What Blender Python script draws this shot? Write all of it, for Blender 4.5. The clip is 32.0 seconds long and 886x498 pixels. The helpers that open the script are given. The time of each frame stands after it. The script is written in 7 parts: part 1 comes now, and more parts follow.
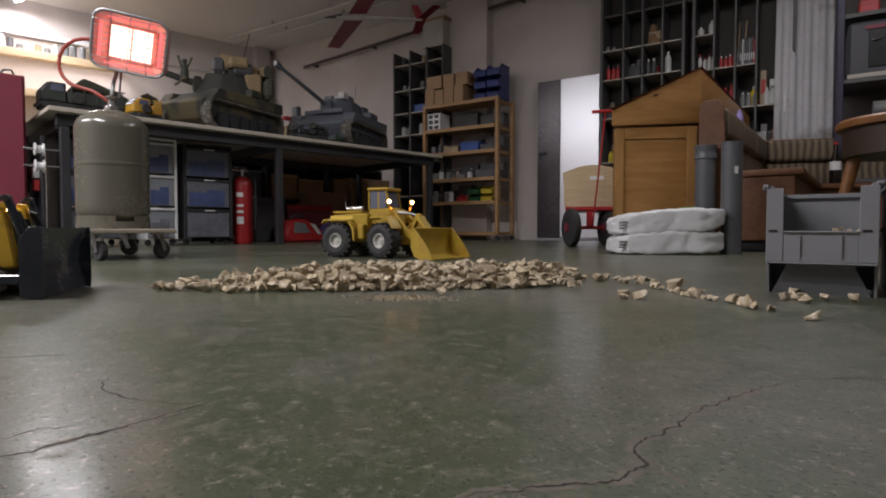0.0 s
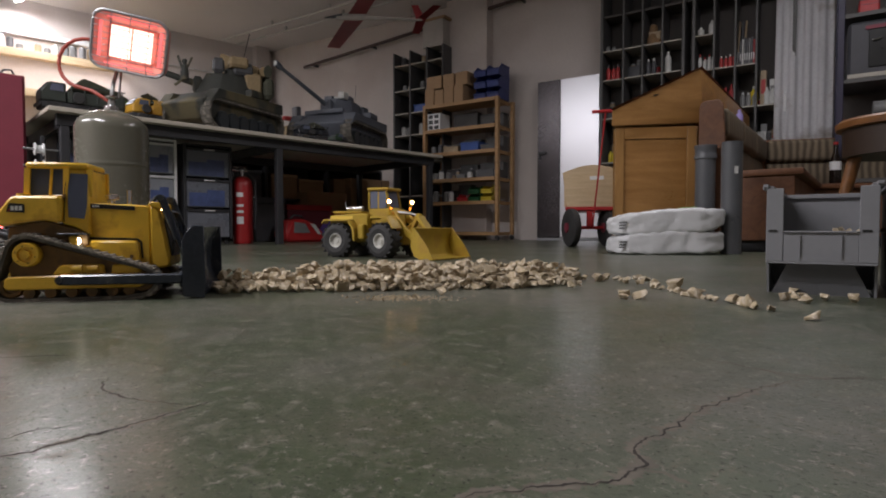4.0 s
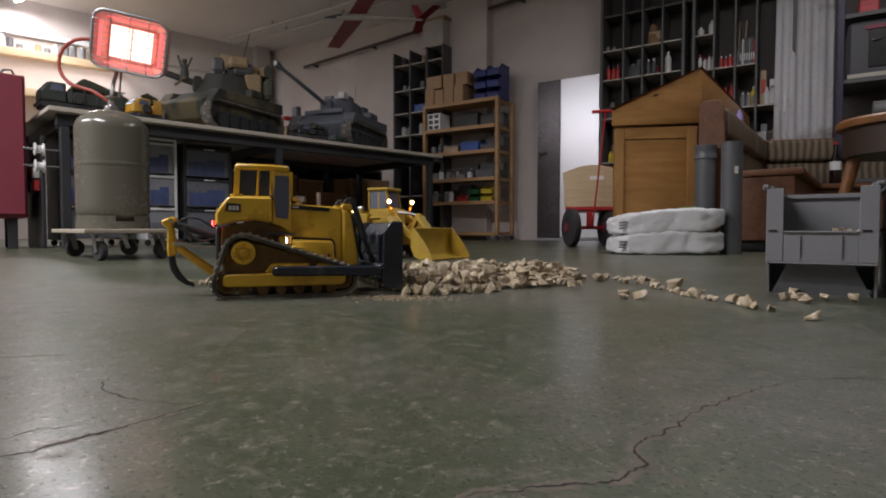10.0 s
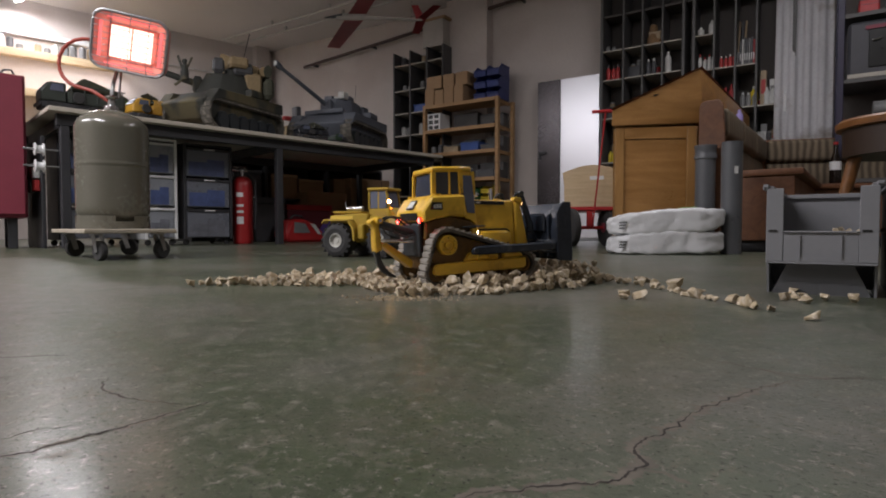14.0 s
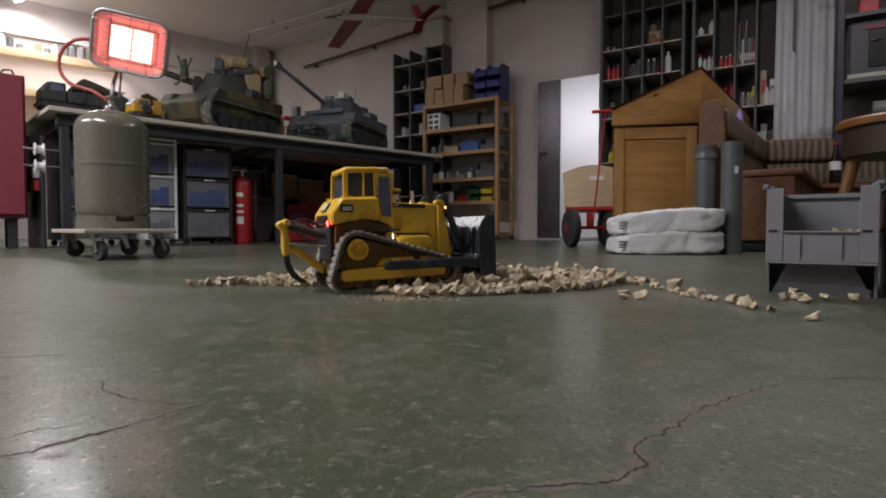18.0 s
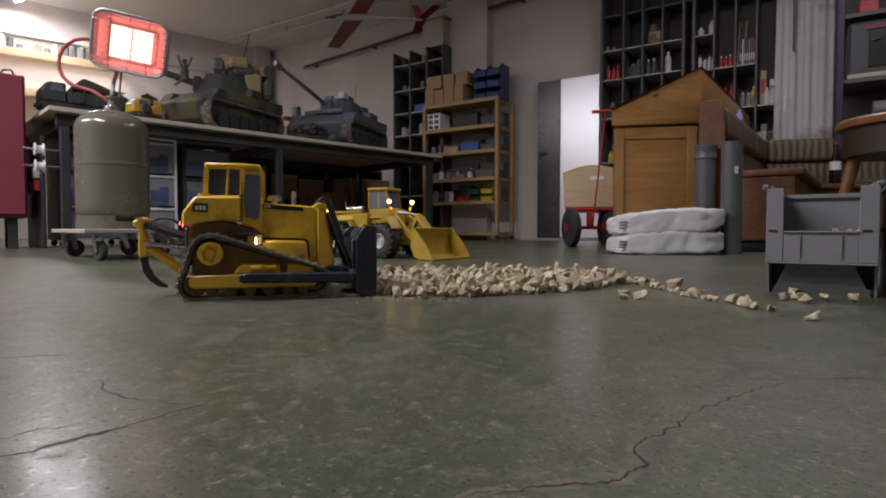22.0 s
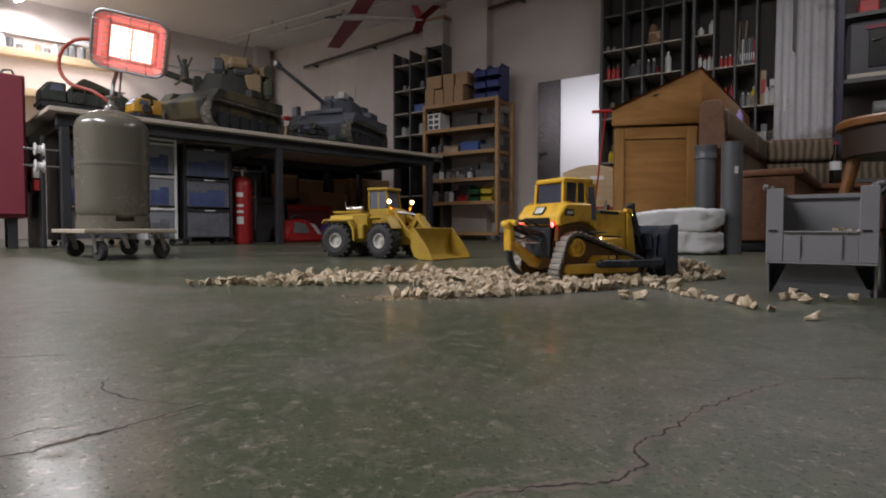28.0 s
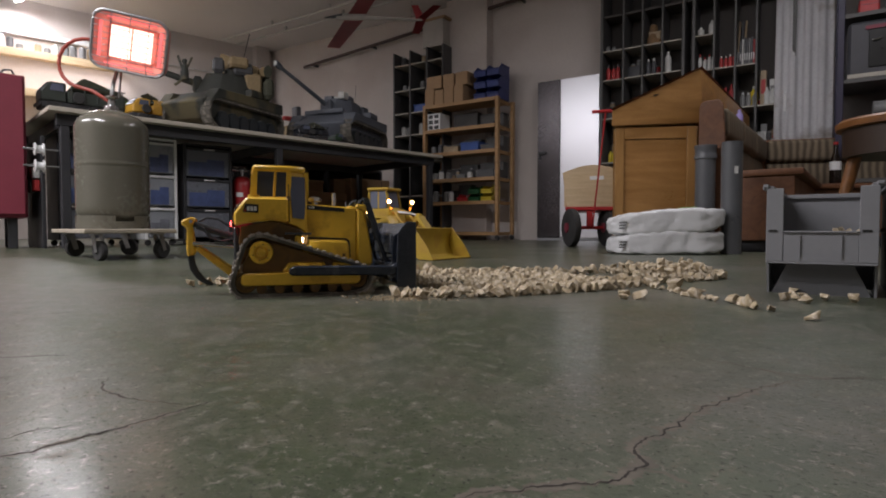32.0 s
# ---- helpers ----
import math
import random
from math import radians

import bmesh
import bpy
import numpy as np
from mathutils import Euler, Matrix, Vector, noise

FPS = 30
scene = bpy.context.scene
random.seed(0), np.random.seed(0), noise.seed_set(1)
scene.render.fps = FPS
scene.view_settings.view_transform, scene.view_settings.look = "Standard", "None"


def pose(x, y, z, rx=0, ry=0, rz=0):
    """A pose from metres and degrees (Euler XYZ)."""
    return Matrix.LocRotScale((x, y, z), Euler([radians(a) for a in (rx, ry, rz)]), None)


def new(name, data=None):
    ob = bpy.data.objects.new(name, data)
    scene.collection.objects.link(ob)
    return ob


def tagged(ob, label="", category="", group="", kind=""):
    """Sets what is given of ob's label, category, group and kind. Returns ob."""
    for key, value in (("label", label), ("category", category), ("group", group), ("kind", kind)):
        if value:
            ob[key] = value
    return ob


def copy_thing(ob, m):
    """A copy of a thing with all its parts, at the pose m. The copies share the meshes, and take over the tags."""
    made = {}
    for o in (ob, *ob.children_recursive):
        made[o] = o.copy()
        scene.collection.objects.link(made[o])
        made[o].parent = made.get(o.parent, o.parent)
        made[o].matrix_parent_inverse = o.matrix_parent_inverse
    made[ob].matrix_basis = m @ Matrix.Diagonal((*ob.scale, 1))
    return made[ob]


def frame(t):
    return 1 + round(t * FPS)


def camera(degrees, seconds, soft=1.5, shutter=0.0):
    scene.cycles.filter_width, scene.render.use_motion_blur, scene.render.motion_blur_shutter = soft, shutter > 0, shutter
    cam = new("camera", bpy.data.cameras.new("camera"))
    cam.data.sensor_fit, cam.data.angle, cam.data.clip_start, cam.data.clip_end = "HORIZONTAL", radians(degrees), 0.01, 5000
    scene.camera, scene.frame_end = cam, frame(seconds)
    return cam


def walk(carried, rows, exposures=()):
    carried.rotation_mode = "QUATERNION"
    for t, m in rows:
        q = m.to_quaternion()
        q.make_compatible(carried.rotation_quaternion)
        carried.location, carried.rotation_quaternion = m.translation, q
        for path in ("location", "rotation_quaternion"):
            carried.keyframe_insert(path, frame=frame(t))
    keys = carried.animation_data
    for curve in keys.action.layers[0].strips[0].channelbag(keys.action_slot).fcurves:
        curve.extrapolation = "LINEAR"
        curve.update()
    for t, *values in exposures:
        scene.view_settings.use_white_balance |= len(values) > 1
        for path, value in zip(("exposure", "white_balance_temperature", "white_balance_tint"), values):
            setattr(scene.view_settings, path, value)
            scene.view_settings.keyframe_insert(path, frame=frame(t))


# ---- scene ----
cam = camera(76.2, 32.0, soft=1.9)
EYE = pose(0, 0, 0.123, 90 - 2.06, 0, 0)
walk(cam, [(0.0, EYE), (32.0, EYE)])

# ---- light ----
scene.view_settings.exposure = 0.5
world = bpy.data.worlds.new("world")
scene.world = world
world.use_nodes = True
world.node_tree.nodes["Background"].inputs[0].default_value = (0.6, 0.65, 0.75, 1)
world.node_tree.nodes["Background"].inputs[1].default_value = 0.02

# the room's own axes: x along the back wall, -y out of it into the room
ROOM = pose(-2.54, 8.5, 0, 0, 0, -33)


def room(a, b, z=0, turn=0):
    """A pose a metres along the back wall, b metres out from it."""
    return ROOM @ pose(a, -b, z, 0, 0, turn)


def area(name, m, sx, sy, watts, colour):
    d = bpy.data.lights.new(name, "AREA")
    d.shape, d.size, d.size_y, d.energy, d.color = "RECTANGLE", sx, sy, watts, colour
    ob = new(name, d)
    ob.matrix_world = m
    return ob


CEIL = 2.75
TUBE_WHITE = (0.985, 0.957, 1.0)
# unseen ceiling tubes along the back wall's direction; the last three added to brighten
TUBES = [(0.0, 2.97, 27), (2.6, 6.7, 90), (4.8, 6.3, 57), (6.6, 2.4, 18), (8.0, 3.4, 4)]
for a, b, w in TUBES:
    area("tube_lamp", room(a, b, CEIL - 0.13), 1.5, 0.12, w, TUBE_WHITE)
# the side wall: x along it, -y out of it into the room
SIDE = pose(-2.54, 8.5, 0, 0, 0, 40)


def side(s, b, z=0, turn=0):
    """A pose s metres along the side wall from the corner, b metres out from it."""
    return SIDE @ pose(-s, -b, z, 0, 0, turn)


# tubes under the wall shelf over the far bench
for s in (2.5, 3.9):
    area("bench_lamp", side(s, 0.25, 2.045), 1.2, 0.06, 4, TUBE_WHITE)
# at the tube near the side wall, an added upward lamp brightens the ceiling
area("tube_lamp", room(0.0, 2.97, CEIL - 0.1) @ pose(0, 0, 0, 180), 1.5, 0.1, 6, TUBE_WHITE)

# ---- materials ----
def mat(name, colour, rough=0.5, metal=0.0, vary=0.15, scale=8.0, bump=0.1, fine=60.0, spec=0.5, coat=0.0, second=None, amount=0.5, island=False):
    """Two scales of variation in colour and gloss, and a fine relief."""
    m = bpy.data.materials.new(name)
    m.use_nodes = True
    nt = m.node_tree
    n, l = nt.nodes, nt.links
    b = n["Principled BSDF"]
    tc = n.new("ShaderNodeTexCoord")
    big, small = n.new("ShaderNodeTexNoise"), n.new("ShaderNodeTexNoise")
    big.inputs["Scale"].default_value, small.inputs["Scale"].default_value = scale, fine
    big.inputs["Detail"].default_value, small.inputs["Detail"].default_value = 5, 3
    l.new(tc.outputs["Object"], big.inputs["Vector"])
    l.new(tc.outputs["Object"], small.inputs["Vector"])
    ramp = n.new("ShaderNodeMapRange")
    ramp.inputs[1].default_value, ramp.inputs[2].default_value = 0.3, 0.7
    ramp.inputs[3].default_value, ramp.inputs[4].default_value = 1 - vary, 1 + vary
    mixf = n.new("ShaderNodeMath")
    mixf.operation = "MULTIPLY_ADD"
    mixf.inputs[1].default_value, mixf.inputs[2].default_value = 0.35, 0.0
    l.new(small.outputs[0], mixf.inputs[0])
    add = n.new("ShaderNodeMath")
    add.operation = "MULTIPLY_ADD"
    add.inputs[1].default_value = 0.65
    l.new(big.outputs[0], add.inputs[0])
    l.new(mixf.outputs[0], add.inputs[2])
    l.new(add.outputs[0], ramp.inputs[0])
    base = n.new("ShaderNodeMix")
    base.data_type = "RGBA"
    base.inputs[6].default_value = (*colour, 1)
    base.inputs[7].default_value = (*(second or colour), 1)
    base.inputs[0].default_value = 0
    if second:
        sel = n.new("ShaderNodeMapRange")
        sel.inputs[1].default_value, sel.inputs[2].default_value = 0.62 - 0.25 * amount, 0.72 - 0.2 * amount
        l.new(big.outputs[0], sel.inputs[0])
        l.new(sel.outputs[0], base.inputs[0])
    mul = n.new("ShaderNodeMix")
    mul.data_type, mul.blend_type = "RGBA", "MULTIPLY"
    mul.inputs[0].default_value = 1
    l.new(base.outputs[2], mul.inputs[6])
    l.new(ramp.outputs[0], mul.inputs[7])
    out = mul.outputs[2]
    if island:
        oi = n.new("ShaderNodeObjectInfo")
        geo = n.new("ShaderNodeNewGeometry")
        s = n.new("ShaderNodeMath")
        s.operation = "ADD"
        l.new(oi.outputs["Random"], s.inputs[0])
        l.new(geo.outputs["Random Per Island"], s.inputs[1])
        fr = n.new("ShaderNodeMath")
        fr.operation = "FRACT"
        l.new(s.outputs[0], fr.inputs[0])
        mr = n.new("ShaderNodeMapRange")
        mr.inputs[3].default_value, mr.inputs[4].default_value = 0.72, 1.22
        l.new(fr.outputs[0], mr.inputs[0])
        m2 = n.new("ShaderNodeMix")
        m2.data_type, m2.blend_type = "RGBA", "MULTIPLY"
        m2.inputs[0].default_value = 1
        l.new(out, m2.inputs[6])
        l.new(mr.outputs[0], m2.inputs[7])
        out = m2.outputs[2]
    l.new(out, b.inputs["Base Color"])
    rr = n.new("ShaderNodeMapRange")
    rr.inputs[1].default_value, rr.inputs[2].default_value = 0.3, 0.7
    rr.inputs[3].default_value, rr.inputs[4].default_value = max(0.02, rough - 0.1), min(1, rough + 0.1)
    l.new(add.outputs[0], rr.inputs[0])
    l.new(rr.outputs[0], b.inputs["Roughness"])
    b.inputs["Metallic"].default_value = metal
    b.inputs["Specular IOR Level"].default_value = spec
    b.inputs["Coat Weight"].default_value = coat
    if bump:
        bp = n.new("ShaderNodeBump")
        bp.inputs["Strength"].default_value = bump
        bp.inputs["Distance"].default_value = 0.004
        l.new(add.outputs[0], bp.inputs["Height"])
        l.new(bp.outputs[0], b.inputs["Normal"])
    return m


def wood(name, light, dark, rough=0.45, along="x", scale=1.0, coat=0.0):
    """Straight grain that runs along one axis."""
    m = mat(name, light, rough, vary=0.12, scale=5, bump=0.08, fine=90, coat=coat)
    n, l = m.node_tree.nodes, m.node_tree.links
    tc, mp, ns = n.new("ShaderNodeTexCoord"), n.new("ShaderNodeMapping"), n.new("ShaderNodeTexNoise")
    k = 14 * scale
    mp.inputs["Scale"].default_value = {"x": (1.2, k, k), "y": (k, 1.2, k), "z": (k, k, 1.2)}[along]
    ns.inputs["Scale"].default_value, ns.inputs["Detail"].default_value, ns.inputs["Distortion"].default_value = 3.0, 6, 0.6
    l.new(tc.outputs["Object"], mp.inputs[0])
    l.new(mp.outputs[0], ns.inputs["Vector"])
    base = [x for x in n if x.bl_idname == "ShaderNodeMix" and x.blend_type == "MIX"][0]
    base.inputs[7].default_value = (*dark, 1)
    mr = n.new("ShaderNodeMapRange")
    mr.inputs[1].default_value, mr.inputs[2].default_value = 0.35, 0.7
    l.new(ns.outputs[0], mr.inputs[0])
    l.new(mr.outputs[0], base.inputs[0])
    return m


def glow(name, colour, strength):
    m = bpy.data.materials.new(name)
    m.use_nodes = True
    b = m.node_tree.nodes["Principled BSDF"]
    b.inputs["Base Color"].default_value = (*colour, 1)
    b.inputs["Emission Color"].default_value = (*colour, 1)
    b.inputs["Emission Strength"].default_value = strength
    return m


def glass(name, tint, rough=0.05, clear=0.8):
    """Thin tinted pane: partly clear, glossy."""
    m = bpy.data.materials.new(name)
    m.use_nodes = True
    b = m.node_tree.nodes["Principled BSDF"]
    b.inputs["Base Color"].default_value = (*tint, 1)
    b.inputs["Roughness"].default_value = rough
    b.inputs["Alpha"].default_value = 1 - clear
    return m


# ---- mesh tools ----
def box(x0, x1, y0, y1, z0, z1, bev=0.0, bm=None, seg=1):
    own = bmesh.new()
    vs = [own.verts.new(p) for p in ((x0, y0, z0), (x1, y0, z0), (x1, y1, z0), (x0, y1, z0), (x0, y0, z1), (x1, y0, z1), (x1, y1, z1), (x0, y1, z1))]
    for q in ((3, 2, 1, 0), (4, 5, 6, 7), (0, 1, 5, 4), (1, 2, 6, 5), (2, 3, 7, 6), (3, 0, 4, 7)):
        own.faces.new([vs[i] for i in q])
    if bev:
        bmesh.ops.bevel(own, geom=list(own.edges), offset=bev, segments=seg, affect="EDGES", profile=0.6)
    return join(bm, own)


def join(bm, own):
    """Adds own to bm, or returns own where there is no bm."""
    if bm is None:
        return own
    me = bpy.data.meshes.new("t")
    own.to_mesh(me)
    own.free()
    bm.from_mesh(me)
    bpy.data.meshes.remove(me)
    return bm


def prism(pts, a0, a1, axis="y", bev=0.0, bm=None):
    """A polygon drawn in the plane across the axis, given depth along it."""
    def put(p, a):
        return {"y": (p[0], a, p[1]), "x": (a, p[0], p[1]), "z": (p[0], p[1], a)}[axis]
    own = bmesh.new()
    lo, hi = [own.verts.new(put(p, a0)) for p in pts], [own.verts.new(put(p, a1)) for p in pts]
    own.faces.new(lo)
    own.faces.new(hi[::-1])
    for i in range(len(pts)):
        j = (i + 1) % len(pts)
        own.faces.new((lo[j], lo[i], hi[i], hi[j]))
    bmesh.ops.recalc_face_normals(own, faces=own.faces)
    if bev:
        bmesh.ops.bevel(own, geom=list(own.edges), offset=bev, segments=1, affect="EDGES")
    return join(bm, own)


def lathe(profile, n=24, m=None, bm=None, caps=True):
    """Turns (radius, height) points round z."""
    own = bmesh.new()
    rings = []
    for r, z in profile:
        if r < 1e-6:
            rings.append([own.verts.new((0, 0, z))])
        else:
            rings.append([own.verts.new((r * math.cos(2 * math.pi * i / n), r * math.sin(2 * math.pi * i / n), z)) for i in range(n)])
    for p, q in zip(rings, rings[1:]):
        for i in range(n):
            j = (i + 1) % n
            if len(p) == 1 and len(q) == 1:
                continue
            if len(p) == 1:
                own.faces.new((p[0], q[j], q[i]))
            elif len(q) == 1:
                own.faces.new((p[i], p[j], q[0]))
            else:
                own.faces.new((p[i], p[j], q[j], q[i]))
    for ring, flip in ((rings[0], True), (rings[-1], False)):
        if len(ring) > 1 and caps:
            own.faces.new(ring[::-1] if flip else ring)
    bmesh.ops.recalc_face_normals(own, faces=own.faces)
    if m is not None:
        own.transform(m)
    return join(bm, own)


def cyl(p, q, r, n=16, r2=None, bm=None):
    """A round bar from p to q."""
    p, q = Vector(p), Vector(q)
    d = q - p
    m = Matrix.Translation(p) @ d.to_track_quat("Z", "Y").to_matrix().to_4x4()
    return lathe([(r, 0), (r if r2 is None else r2, d.length)], n, m, bm)


def tube(pts, r, n=8, bm=None, closed=False):
    """A round pipe along a line of points."""
    own = bmesh.new()
    pts = [Vector(p) for p in pts]
    rings = []
    k = len(pts)
    for i, p in enumerate(pts):
        a = pts[(i - 1) % k] if closed or i else p
        b = pts[(i + 1) % k] if closed or i < k - 1 else p
        t = (b - a).normalized()
        u = t.cross(Vector((0, 0, 1)))
        if u.length < 0.1:
            u = t.cross(Vector((1, 0, 0)))
        u.normalize()
        v = u.cross(t)
        rings.append([own.verts.new(p + r * (math.cos(2 * math.pi * j / n) * u + math.sin(2 * math.pi * j / n) * v)) for j in range(n)])
    for i in range(k if closed else k - 1):
        a, b = rings[i], rings[(i + 1) % k]
        for j in range(n):
            own.faces.new((a[j], a[(j + 1) % n], b[(j + 1) % n], b[j]))
    if not closed:
        own.faces.new(rings[0])
        own.faces.new(rings[-1])
    bmesh.ops.recalc_face_normals(own, faces=own.faces)
    return join(bm, own)


def arc(cx, cy, r, a0, a1, n=8):
    return [(cx + r * math.cos(radians(a0 + (a1 - a0) * i / n)), cy + r * math.sin(radians(a0 + (a1 - a0) * i / n))) for i in range(n + 1)]


def mesh_of(name, bm, material, sharp=35):
    me = bpy.data.meshes.new(name)
    bm.to_mesh(me)
    bm.free()
    for p in me.polygons:
        p.use_smooth = True
    me.set_sharp_from_angle(angle=radians(sharp))
    me.materials.append(material)
    return me


def part(name, bm, material, parent, label="", m=None):
    ob = new(name, mesh_of(name, bm, material))
    ob.parent = parent
    if m is not None:
        ob.matrix_basis = m
    return tagged(ob, label)


def share(name, me, parent, m):
    """One more object on a mesh that exists."""
    ob = new(name, me)
    ob.parent = parent
    ob.matrix_basis = m
    return ob


def thing(name, m, label, category, group="", kind=""):
    ob = new(name)
    ob.empty_display_size = 0.05
    ob.matrix_basis = m
    return tagged(ob, label, category, group, kind)


def solid(name, bm, material, m, label, category, group="", kind=""):
    """A thing that is one mesh."""
    ob = new(name, mesh_of(name, bm, material))
    ob.matrix_basis = m
    return tagged(ob, label, category, group, kind)


def setting(name, bm, material, m=None):
    ob = new(name, mesh_of(name, bm, material))
    if m is not None:
        ob.matrix_basis = m
    return tagged(ob, kind="structure")


PLASTER = mat("plaster", (0.575, 0.52, 0.49), 0.85, vary=0.08, scale=1.2, bump=0.1, fine=40, second=(0.5, 0.443, 0.415))
CEILING = mat("ceiling_paint", (0.72, 0.68, 0.665), 0.9, vary=0.05, scale=1.0, bump=0.05)
YELLOW = mat("yellow_plastic", (0.8, 0.49, 0.045), 0.36, vary=0.1, scale=25, bump=0.04, fine=300, second=(0.6, 0.34, 0.03), amount=0.3)
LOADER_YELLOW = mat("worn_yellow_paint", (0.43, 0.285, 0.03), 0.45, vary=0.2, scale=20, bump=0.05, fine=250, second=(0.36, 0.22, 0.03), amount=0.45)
DARK_PLASTIC = mat("dark_grey_plastic", (0.035, 0.04, 0.045), 0.45, vary=0.2, scale=20, bump=0.05, fine=200)
TRACK_RUBBER = mat("dusty_track_rubber", (0.1, 0.09, 0.075), 0.75, vary=0.3, scale=30, bump=0.2, fine=200, second=(0.2, 0.18, 0.15), amount=0.35)
PAD_GREY = mat("pale_track_pad", (0.3, 0.275, 0.24), 0.5, vary=0.25, scale=40, bump=0.15, fine=200)
TYRE = mat("tyre_rubber", (0.035, 0.034, 0.034), 0.8, vary=0.3, scale=30, bump=0.2, fine=120)
WHEEL_WHITE = mat("pale_rim_paint", (0.55, 0.54, 0.5), 0.5, vary=0.12, scale=30)
CHROME = mat("bright_steel", (0.75, 0.75, 0.76), 0.2, metal=1.0, vary=0.06, scale=20, bump=0.02)
STEEL = mat("dull_steel", (0.35, 0.35, 0.36), 0.45, metal=0.9, vary=0.15, scale=15)
BLACK_STEEL = mat("black_painted_steel", (0.032, 0.032, 0.036), 0.5, vary=0.2, scale=8)
DARK_GLASS = mat("dark_cab_window", (0.12, 0.135, 0.19), 0.14, vary=0.1, scale=10, bump=0.0)
STONE = mat("limestone", (0.44, 0.35, 0.225), 0.85, vary=0.2, scale=1.2, bump=0.8, fine=5, second=(0.58, 0.5, 0.39), amount=0.55, island=True)
OLIVE = mat("olive_lacquer", (0.13, 0.123, 0.097), 0.25, vary=0.06, scale=3, bump=0.004, fine=60, coat=0.15)
PINE = wood("pine", (0.43, 0.255, 0.115), (0.31, 0.17, 0.07), 0.55)
PLY = wood("plywood", (0.6, 0.46, 0.29), (0.5, 0.37, 0.22), 0.6)
OAK = wood("varnished_oak", (0.44, 0.24, 0.085), (0.33, 0.17, 0.055), 0.35, along="z", scale=0.6, coat=0.2)
OAK_X = wood("varnished_oak_rail", (0.43, 0.225, 0.075), (0.32, 0.155, 0.046), 0.35, along="x", scale=0.6, coat=0.2)
DARK_OAK = wood("dark_bench_wood", (0.17, 0.068, 0.026), (0.11, 0.04, 0.015), 0.55, along="x", scale=0.6)
TABLE_EDGE = mat("pale_board_edge", (0.5, 0.45, 0.38), 0.6, vary=0.1, scale=4)
CARD = mat("brown_cardboard", (0.36, 0.23, 0.13), 0.85, vary=0.1, scale=6, bump=0.05)
RED_PAINT = mat("red_paint", (0.4, 0.02, 0.022), 0.35, vary=0.12, scale=8)
DARK_RED = mat("dark_red_steel", (0.21, 0.03, 0.05), 0.5, vary=0.12, scale=5)
WHITE_PLASTIC = mat("white_plastic", (0.75, 0.75, 0.75), 0.45, vary=0.05, scale=6)
GREY_PLASTIC = mat("grey_plastic", (0.23, 0.232, 0.245), 0.42, vary=0.06, scale=10, bump=0.03, fine=150)
PIPE_GREY = mat("grey_pipe_plastic", (0.115, 0.12, 0.13), 0.35, vary=0.06, scale=8, bump=0.01)
BLUE_BIN = mat("blue_plastic", (0.02, 0.035, 0.16), 0.4, vary=0.1, scale=10)
GREEN_BIN = mat("green_plastic", (0.015, 0.09, 0.03), 0.4, vary=0.1, scale=10)
YELLOW_BIN = mat("yellow_bin_plastic", (0.6, 0.46, 0.03), 0.4, vary=0.1, scale=10)
SACK = mat("white_film_sack", (0.72, 0.725, 0.74), 0.3, vary=0.06, scale=9, bump=0.6, fine=22)
RACK_GREY = mat("grey_rack_steel", (0.085, 0.082, 0.08), 0.55, vary=0.1, scale=6)
RACK_DARK = mat("rack_back", (0.075, 0.065, 0.06), 0.7, vary=0.15, scale=4)
SHELF_PALE = mat("pale_shelf_edge", (0.4, 0.37, 0.32), 0.6, vary=0.1, scale=10)

